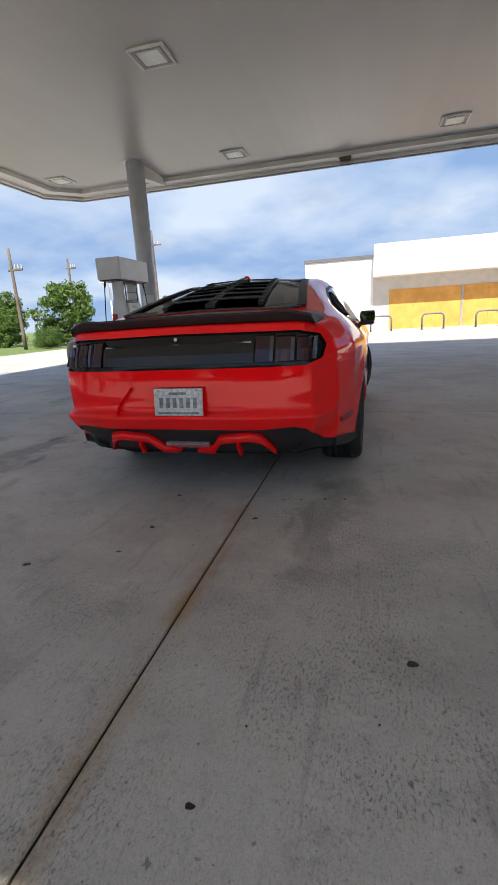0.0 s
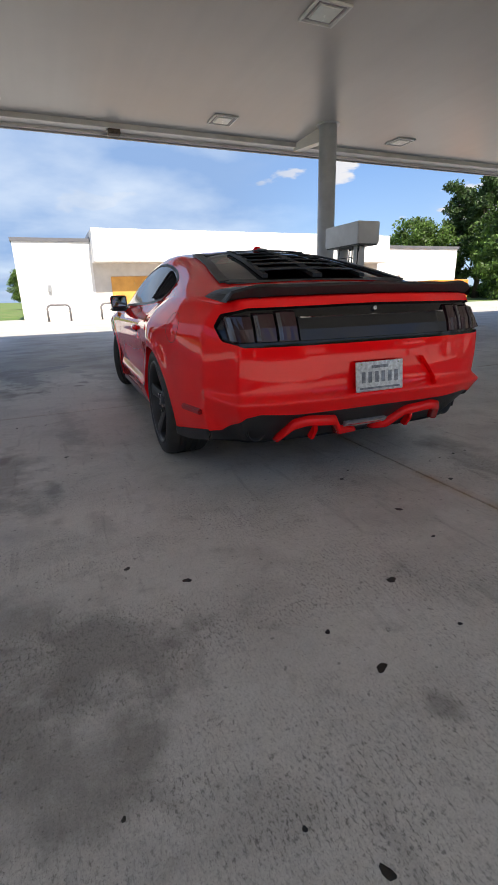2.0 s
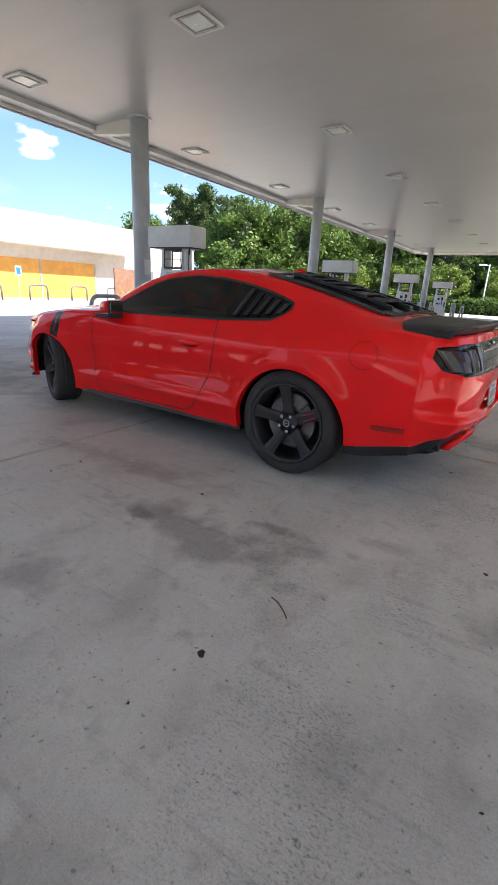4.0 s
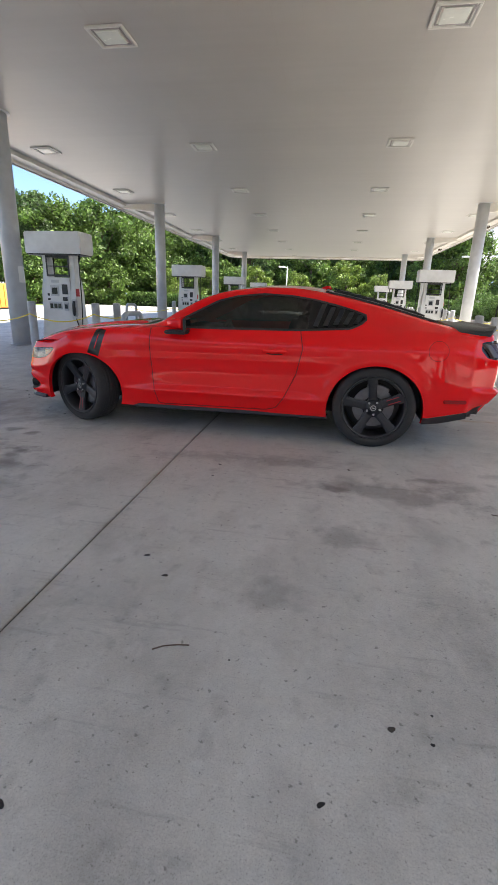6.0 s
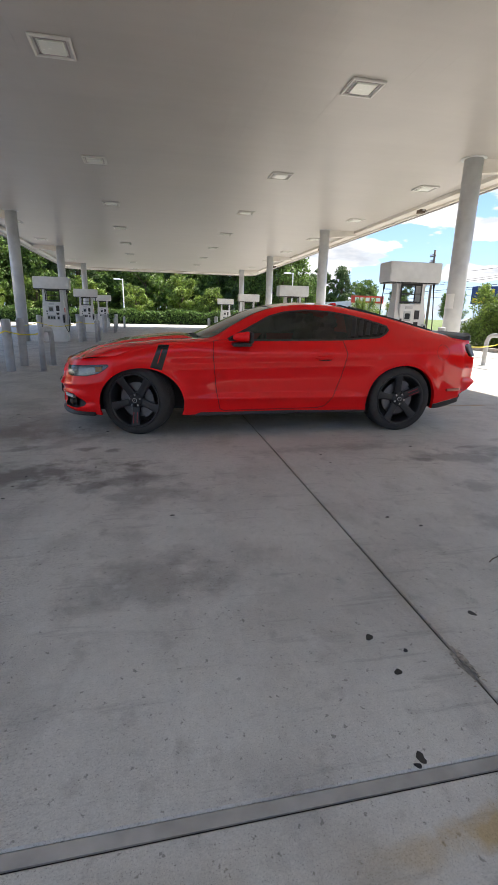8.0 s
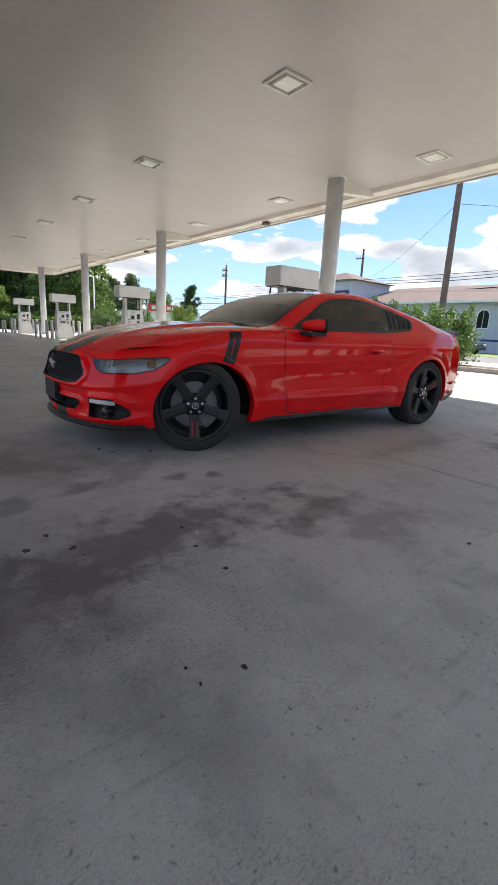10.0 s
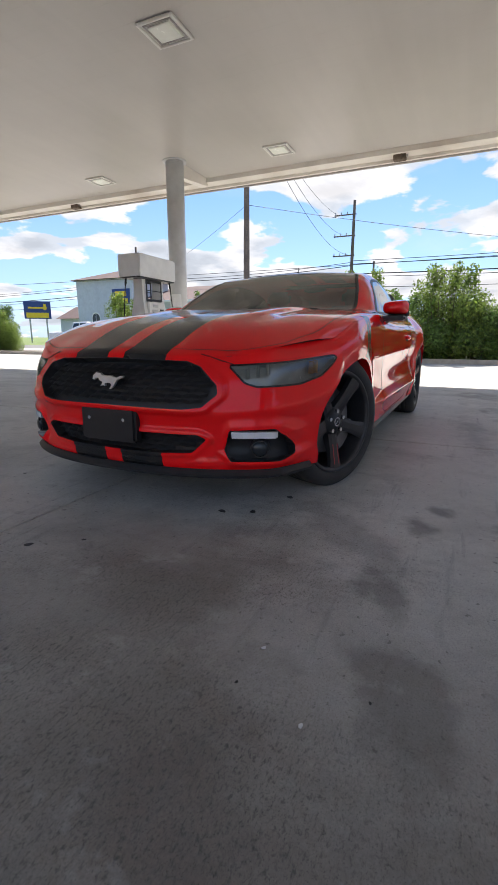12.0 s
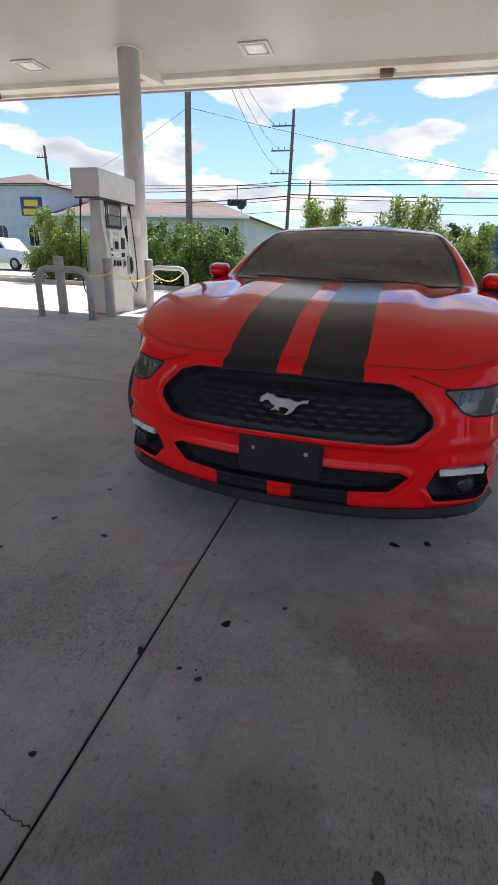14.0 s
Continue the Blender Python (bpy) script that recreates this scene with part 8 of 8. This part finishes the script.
build_wire(sag((17.4, 60.0, 9.6), (-30, 75, 9.0), 0.8), 0.02)


def build_traffic_light(x, y, z):
    t = thing("traffic_light", "black traffic light hanging from a span wire", "traffic light", (x, y, z), 0)
    part("housing", bx(-0.2, 0.2, -0.75, 0.75, -0.25, 0.2, bevel=0.05), M_BLACK, t)
    for k in range(3):
        part("visor", cy(0, 0, 0, 0.2, 0.16, n=12, m=Matrix.Translation((-0.2, -0.48 + 0.48 * k, 0)) @ Euler((0, radians(-90), 0)).to_matrix().to_4x4()), M_BLACK, t)
    part("hanger", cy(0, 0, 0.18, 1.15, 0.03, n=8), M_BLACK, t)


build_traffic_light(34.7, 11.6, 5.3)
build_wire(sag((34.7, -25, 6.6), (34.7, 46, 6.6), 0.15), 0.02)


def build_lamp(x, y, h, rz):
    l = thing("street_lamp", "white lot lamp on a slim pole with a flat head", "street lamp", (x, y, -0.03), rz, "lot lamps")
    part("concrete_base", cy(0, 0, 0, 0.6, 0.25, n=16), M_KERB, l)
    part("pole", cy(0, 0, 0.6, h, 0.07, 0.06, n=12), M_WHITE, l)
    part("arm", bx(0, 0.5, -0.03, 0.03, h - 0.12, h - 0.05), M_WHITE, l)
    part("head", bx(0.25, 0.95, -0.2, 0.2, h - 0.12, h + 0.02, bevel=0.03), M_WHITE, l, "flat lamp head")


build_lamp(-4.2, 48.5, 4.7, 180)
build_lamp(-29.5, 50.5, 4.9, 180)
build_lamp(13.6, 43.7, 5.6, 180)
build_lamp(-25.2, -16.6, 4.1, 0)


def arch_window(name, w, h, m, parent):
    """Arched pane with a pale frame, facing -x."""
    bm = bmesh.new()
    pts = [(-w / 2, 0), (w / 2, 0), (w / 2, h - w / 2)] + [(w / 2 * math.cos(radians(a)), h - w / 2 + w / 2 * math.sin(radians(a))) for a in range(15, 180, 15)] + [(-w / 2, h - w / 2)]
    a = [bm.verts.new((-0.02, y, z)) for y, z in pts]
    bm.faces.new(a)
    bmesh.ops.transform(bm, matrix=m, verts=bm.verts)
    f = part(name, bm, M_DKGLASS, parent, "dark arched window")
    bm = bmesh.new()
    tube(bm, [m @ Vector((-0.03, y, z)) for y, z in pts + [pts[0]]], 0.06, 5, cap=False)
    part("frame", bm, M_WHITE, f)
    bm = bmesh.new()
    tube(bm, [m @ Vector((-0.03, 0, 0)), m @ Vector((-0.03, 0, h))], 0.03, 4)
    part("glazing_bar", bm, M_WHITE, f)


def build_motel():
    h = thing("motel", "long pale blue-grey building with a brown hip roof", "house", (0, 0, -0.05))
    x0, x1, y0, y1, e, rz = 46.0, 66.0, 14.2, 37.0, 5.3, 8.0
    part("wall", bx(x0, x1, y0, y1, 0, e), M_HOUSEWALL, h)
    bm = bmesh.new()
    o = 0.7
    c = [(x0 - o, y0 - o, e), (x1 + o, y0 - o, e), (x1 + o, y1 + o, e), (x0 - o, y1 + o, e)]
    r = [(55.5, y0 + 7.5, rz), (55.5, y1 + o, rz)]
    v = [bm.verts.new(p) for p in c + r]
    for q in ((0, 1, 4), (1, 2, 5, 4), (3, 0, 4, 5), (2, 3, 5)):
        bm.faces.new([v[k] for k in q])
    bm.faces.new([v[3], v[2], v[1], v[0]])
    bmesh.ops.recalc_face_normals(bm, faces=bm.faces)
    part("roof", bm, M_BRICKRED, h, "brown shingle hip roof")
    part("eave_board", bx(x0 - 0.72, x0 - 0.66, y0 - 0.7, y1, e - 0.22, e + 0.02), M_WHITE, h)
    part("string_course", bx(x0 - 0.06, x0, y0, y1, 1.2, 1.4), M_NAVY, h, "dark band along the wall")
    for k in range(6):
        arch_window("window", 1.3, 1.9, Matrix.Translation((x0, y0 + 2.2 + 3.7 * k, 2.5)), h)
    part("dish", cy(0, 0, 0, 0.08, 0.45, 0.35, n=16, m=Matrix.Translation((x0 + 2, y0 + 1.0, e + 1.2)) @ Euler((0, radians(-60), 0)).to_matrix().to_4x4()), M_BLACK, h, "dark satellite dish")
    part("dish_mast", cy(x0 + 2.1, y0 + 1.0, e - 0.2, e + 1.2, 0.05, n=8), M_METAL, h)
    t = thing("corner_tower", "pale square tower with a low roof and a yellow sign", "tower", (0, 0, -0.05))
    part("wall", bx(45.0, 53.0, 37.2, 46.5, 0, 8.2), M_HOUSEWALL, t)
    bm = bmesh.new()
    c = [(44.4, 36.6, 8.2), (53.6, 36.6, 8.2), (53.6, 47.1, 8.2), (44.4, 47.1, 8.2), (49, 41.9, 9.8)]
    v = [bm.verts.new(p) for p in c]
    for q in ((0, 1, 4), (1, 2, 4), (2, 3, 4), (3, 0, 4), (3, 2, 1, 0)):
        bm.faces.new([v[k] for k in q])
    bmesh.ops.recalc_face_normals(bm, faces=bm.faces)
    part("roof", bm, M_BRICKRED, t, "low brown roof")
    sg = part("wall_sign", bx(44.9, 44.99, 37.6, 40.4, 5.0, 6.9), M_NAVY, t, "navy wall sign")
    part("sign_panel", bx(44.85, 44.91, 37.9, 40.1, 5.1, 5.7), M_SIGNYEL, sg, "yellow lower panel")
    part("sign_mark", bx(44.85, 44.91, 38.1, 39.9, 5.95, 6.6, bevel=0.02), M_SIGNYEL, sg, "yellow mark")
    for k in range(2):
        arch_window("window", 1.4, 2.2, Matrix.Translation((45.0, 39.2 + 4.2 * k, 1.8)), t)


build_motel()


def build_shop():
    s = thing("tyre_shop", "blue metal tyre shop with a navy sign band", "shop building", (0, 0, -0.05))
    x0 = 58.0
    part("wall", bx(x0, x0 + 16, -40, -8.0, 0, 3.6), M_BLUEWALL, s)
    b = part("sign_band", bx(x0 - 0.25, x0 + 0.3, -40, -8.6, 2.9, 4.55, bevel=0.03), M_NAVY, s, "navy sign band with white letters")
    cu = bpy.data.curves.new("sign_letters", "FONT")
    cu.body, cu.size, cu.extrude, cu.align_x = "and Wheels", 0.80, 0.02, "LEFT"
    to = new("sign_letters", cu)
    to.matrix_basis = pose(x0 - 0.27, -10.85, 3.40, 90, 0, -90)
    dg = bpy.context.evaluated_depsgraph_get()
    me = bpy.data.meshes.new_from_object(to.evaluated_get(dg))
    mw = to.matrix_basis.copy()
    bpy.data.objects.remove(to)
    me.transform(mw)
    me.materials.clear()
    me.materials.append(M_WHITE)
    lo = new("sign_letters", me)
    lo.parent = b
    lo["label"] = "white sign letters"
    for k in range(3):
        y = -13.5 - 6 * k
        d = part("roller_door", bx(x0 - 0.08, x0, y - 3.8, y, 0, 2.7), M_GARAGE, s, "white roller door")
        for q in range(6):
            part("door_slat", bx(x0 - 0.11, x0 - 0.07, y - 3.75, y - 0.05, 0.08 + q * 0.44, 0.45 + q * 0.44, bevel=0.01), M_GARAGE, d)
    g = thing("pylon_sign", "black cabinet sign on a dark post", "sign", (42.9, -8.7, -0.05))
    part("post", bx(-0.15, 0.15, -0.15, 0.15, 0, 3.0), M_BLACK, g)
    part("cabinet", bx(-0.25, 0.25, -1.0, 1.0, 2.7, 4.6, bevel=0.03), M_BLACK, g, "dark sign cabinet")
    part("panel", bx(-0.28, -0.24, -0.9, 0.9, 2.85, 4.45), M_NAVY, g, "dark blue sign face")


build_shop()


def build_motel_sign():
    g = thing("roadside_sign", "navy and yellow roadside sign on two posts", "sign", (48.7, 58.4, -0.05), 40)
    for y in (-1.2, 1.2):
        part("post", cy(0, y, 0, 4.2, 0.12, n=10), M_METAL, g)
    part("cabinet", bx(-0.2, 0.2, -1.9, 1.9, 3.6, 6.2, bevel=0.03), M_NAVY, g, "navy sign cabinet")
    part("yellow_panel", bx(-0.25, -0.19, -1.6, 1.6, 3.75, 4.5), M_SIGNYEL, g, "yellow lower panel")
    m = part("white_mark", bx(-0.25, -0.19, -1.4, 1.3, 5.1, 5.35, bevel=0.02), M_SIGNYEL, g, "yellow mark")
    part("mark_bar", bx(-0.26, -0.2, -1.3, -0.9, 4.9, 5.8), M_SIGNYEL, g)
    r = thing("red_roof_shop", "low shop with a red sign band", "shop building", (0, 0, -0.05))
    part("wall", bx(33.0, 38.8, 72.0, 84.0, 0, 4.0), M_STUCCO, r)
    sb = part("sign_band", bx(32.9, 38.9, 71.7, 72.0, 3.7, 4.9), M_SIGNRED, r, "red sign band")
    for k in range(5):
        part("sign_bar", bx(33.5 + 1.0 * k, 34.2 + 1.0 * k, 71.62, 71.72, 4.0, 4.6), M_WHITE, sb, "white bar of lettering")
    q = thing("red_fascia_shop", "low building with an orange-red fascia", "shop building", (0, 0, -0.05))
    part("wall", bx(58, 66, 46.9, 57, 0, 3.0), M_STUCCO, q)
    part("fascia", bx(57.6, 66.2, 46.9, 57.2, 2.6, 3.6), M_SIGNRED, q, "orange-red fascia")
    w = thing("brown_roof_house", "small house with a brown gable roof", "house", (0, 0, -0.05))
    part("wall", bx(66, 76, 58, 72, 0, 4.4), M_HOUSEWALL, w)
    bm = bmesh.new()
    v = [bm.verts.new(p) for p in ((65.4, 57.4, 4.4), (76.6, 57.4, 4.4), (76.6, 72.6, 4.4), (65.4, 72.6, 4.4), (71, 57.4, 7.0), (71, 72.6, 7.0))]
    for f in ((0, 1, 4), (2, 3, 5), (1, 2, 5, 4), (3, 0, 4, 5), (3, 2, 1, 0)):
        bm.faces.new([v[k] for k in f])
    bmesh.ops.recalc_face_normals(bm, faces=bm.faces)
    part("roof", bm, M_BRICKRED, w, "brown gable roof")


build_motel_sign()


def build_vehicle(name, label, prof, ln, w, paint, win, x, y, rz, wheel_x, cabin):
    """Parked vehicle: side profile extruded with tumblehome, windows, wheels, lamps."""
    c = thing(name, label, "parked vehicle", (x, y, -0.03), rz, "parked vehicles")
    bm = bmesh.new()
    hw = w / 2
    rows = []
    for s, k in ((-1, 0.0), (-1, 1.0), (1, 1.0), (1, 0.0)):
        pass
    zmax = max(z for _, z in prof)
    sect = []
    for f in (-1, -0.94, 0.94, 1):
        sect.append([bm.verts.new((px, f * hw * (1 - 0.16 * max(0, (pz - 1.0)) / max(zmax - 1.0, 0.1)), pz if abs(f) < 1 else pz - 0.02 * (pz > 0.6))) for px, pz in prof])
    n = len(prof)
    for a, b in zip(sect, sect[1:]):
        for k in range(n):
            bm.faces.new((a[k], b[k], b[(k + 1) % n], a[(k + 1) % n]))
    bm.faces.new(sect[0][::-1])
    bm.faces.new(sect[-1])
    bmesh.ops.recalc_face_normals(bm, faces=bm.faces)
    part("body", bm, paint, c)
    for poly in win:
        for s in (-1, 1):
            bm = bmesh.new()
            pts = [bm.verts.new((px, s * (hw * (1 - 0.16 * max(0, (pz - 1.0)) / max(zmax - 1.0, 0.1)) + 0.012), pz)) for px, pz in poly]
            bm.faces.new(pts)
            part("window", bm, M_DKGLASS, c, "dark side window")
    for wx in wheel_x:
        for s in (-1, 1):
            wh = new("wheel")
            wh.parent = c
            bm = bmesh.new()
            revolve(bm, [(0.22, -0.11), (0.36, -0.11), (0.38, -0.06), (0.38, 0.06), (0.36, 0.11), (0.22, 0.11)], 24, cap="loop")
            part("tyre", bm, M_TYRE, wh)
            bm = bmesh.new()
            revolve(bm, [(0.001, 0.07 * s), (0.10, 0.09 * s), (0.23, 0.10 * s), (0.23, -0.05 * s)], 20)
            part("rim", bm, M_METAL, wh, "grey rim")
            wh.matrix_basis = pose(wx, s * (hw - 0.08), 0.38)
    for s in (-1, 1):
        part("headlight", bx(-ln / 2 - 0.01, -ln / 2 + 0.12, *sorted((s * hw * 0.55, s * hw * 0.93)), 0.72, 0.88, bevel=0.02), M_FOGWHITE, c)
        part("tail_lamp", bx(ln / 2 - 0.1, ln / 2 + 0.01, *sorted((s * hw * 0.75, s * hw * 0.95)), 0.75, 1.0, bevel=0.02), M_REDLENS, c)
    part("bumper", bx(-ln / 2 - 0.05, -ln / 2 + 0.1, -hw * 0.95, hw * 0.95, 0.40, 0.62, bevel=0.03), M_SATIN, c)
    part("bumper", bx(ln / 2 - 0.1, ln / 2 + 0.05, -hw * 0.95, hw * 0.95, 0.40, 0.62, bevel=0.03), M_SATIN, c)


M_VWHITE = mat("white_vehicle_paint", (0.72, 0.73, 0.74), 0.3, coat=0.6)
M_VDARK = mat("dark_vehicle_paint", (0.02, 0.022, 0.03), 0.25, coat=0.8)
PICKUP = [(-2.9, 0.40), (2.9, 0.40), (2.9, 1.15), (0.75, 1.18), (0.55, 1.85), (-0.7, 1.88), (-1.25, 1.25), (-2.75, 1.15), (-2.9, 0.95)]
SUV = [(-2.45, 0.38), (2.45, 0.38), (2.5, 1.0), (2.25, 1.72), (-0.4, 1.75), (-1.1, 1.12), (-2.35, 1.0), (-2.45, 0.8)]
VAN = [(-2.6, 0.38), (2.6, 0.38), (2.6, 2.2), (-1.3, 2.25), (-1.9, 1.25), (-2.5, 1.05), (-2.6, 0.8)]
build_vehicle("pickup_truck", "white pickup truck parked across the street", PICKUP, 5.8, 2.0, M_VWHITE, [[(-1.05, 1.27), (-0.62, 1.78), (-0.1, 1.78), (-0.1, 1.27)], [(0.0, 1.27), (0.0, 1.78), (0.48, 1.76), (0.62, 1.27)]], 22.5, 23.6, 90, (-1.75, 1.75), None)
build_vehicle("dark_suv", "black sport utility vehicle parked by the shop", SUV, 4.9, 1.95, M_VDARK, [[(-0.9, 1.15), (-0.38, 1.65), (0.6, 1.65), (0.6, 1.15)], [(0.7, 1.15), (0.7, 1.65), (2.1, 1.63), (2.25, 1.15)]], 46.0, -9.4, 100, (-1.5, 1.5), None)
build_vehicle("dark_car", "black hatchback parked beside the motel", SUV, 4.9, 1.9, M_VDARK, [[(-0.9, 1.15), (-0.38, 1.65), (0.6, 1.65), (0.6, 1.15)], [(0.7, 1.15), (0.7, 1.65), (2.1, 1.63), (2.25, 1.15)]], 36.0, 17.5, 85, (-1.5, 1.5), None)
build_vehicle("white_van", "white van parked on the far grass", VAN, 5.2, 2.0, M_VWHITE, [[(-1.75, 1.3), (-1.25, 2.0), (-0.6, 2.0), (-0.6, 1.3)]], -108.0, -24.5, 20, (-1.7, 1.7), None)


def build_access_sign():
    g = thing("parking_sign", "blue and white parking sign on a thin post", "sign", (-21.8, 11.0, -0.016))
    part("post", cy(0, 0, 0, 1.75, 0.03, n=8), M_METAL, g)
    part("plate", bx(0.03, 0.045, -0.17, 0.17, 1.25, 1.75, bevel=0.004), M_WHITE, g, "white plate")
    part("blue_field", bx(0.045, 0.052, -0.12, 0.12, 1.32, 1.68), mat("sign_blue", (0.02, 0.15, 0.6), 0.5), g, "blue field")


build_access_sign()


def build_notice(x, y, z, a):
    g = thing("paper_notice", "white paper notice taped to the column", "paper notice", (x, y, z), a, "paper notices")
    bm = bmesh.new()
    rows = []
    for k in range(7):
        t = radians(-40 + 80 * k / 6)
        rows.append([bm.verts.new((0.2075 * math.cos(t), 0.2075 * math.sin(t), zz)) for zz in (-0.17, 0.17)])
    for p, q in zip(rows, rows[1:]):
        bm.faces.new((p[0], q[0], q[1], p[1]))
    sh_ = part("sheet", bm, M_WHITE, g)
    sm = sh_.modifiers.new("thick", "SOLIDIFY")
    sm.thickness = 0.002


for yi in (-4.3, 5.0):
    build_notice(-6.12, yi, 1.55, 10 if yi > 0 else 20)
    build_notice(6.02, yi, 1.6, 190)


# small cameras and fixtures under the canopy edge
def build_edge_cam(x, y):
    g = thing("edge_fixture", "small rusty fixture fixed under the canopy edge", "fixture", (x, y, 4.56), 0, "edge fixtures")
    part("box", bx(-0.09, 0.09, -0.13, 0.13, -0.10, 0.02, bevel=0.015), mat("rusty_metal", (0.16, 0.12, 0.09), 0.8, 0.2, 0.3, 20), g)
    part("bracket", bx(-0.03, 0.03, -0.17, -0.13, -0.04, 0.02), M_METAL, g)


for y in (0.25, 9.4, 18.7, 28.0):
    build_edge_cam(7.45, y)
build_edge_cam(-7.6, 0.4)



# loose cable hanging from the canopy's edge
bm = bmesh.new()
tube(bm, [(7.69, -2.53, 4.52), (7.69, -2.54, 4.3), (7.70, -2.58, 4.1), (7.69, -2.62, 3.95), (7.69, -2.66, 3.83)], 0.008, 6)
ob = mesh_ob("loose_cable", bm, M_WIRE)
tagged(ob, "short dark cable hanging loose from the canopy edge", "cable")


# ---- pad slabs, last ----
def build_slabs():
    for i in range(len(SLAB_X) - 1):
        for j in range(len(SLAB_Y) - 1):
            gx0 = 0.004
            gy0 = 0.004 if SLAB_Y[j] > -4 or SLAB_Y[j] < -5 else 0.022
            gy1 = 0.004 if SLAB_Y[j + 1] > -4 else 0.022
            bm = bmesh.new()
            box(bm, SLAB_X[i] + gx0, SLAB_X[i + 1] - gx0, SLAB_Y[j] + gy0, SLAB_Y[j + 1] - gy1, -0.12, 0.0, 0.005)
            mesh_ob("concrete_slab", bm, M_CONC, PAD)

    bm = bmesh.new()
    box(bm, SLAB_X[0], SLAB_X[-1], -4.4565, -4.4215, -0.1, -0.003)
    mesh_ob("joint_strip", bm, M_GROUT, PAD)


M_GROUT = mat("grey_joint_grout", (0.42, 0.40, 0.365), 0.8, 0, 0.15, 12)
build_slabs()
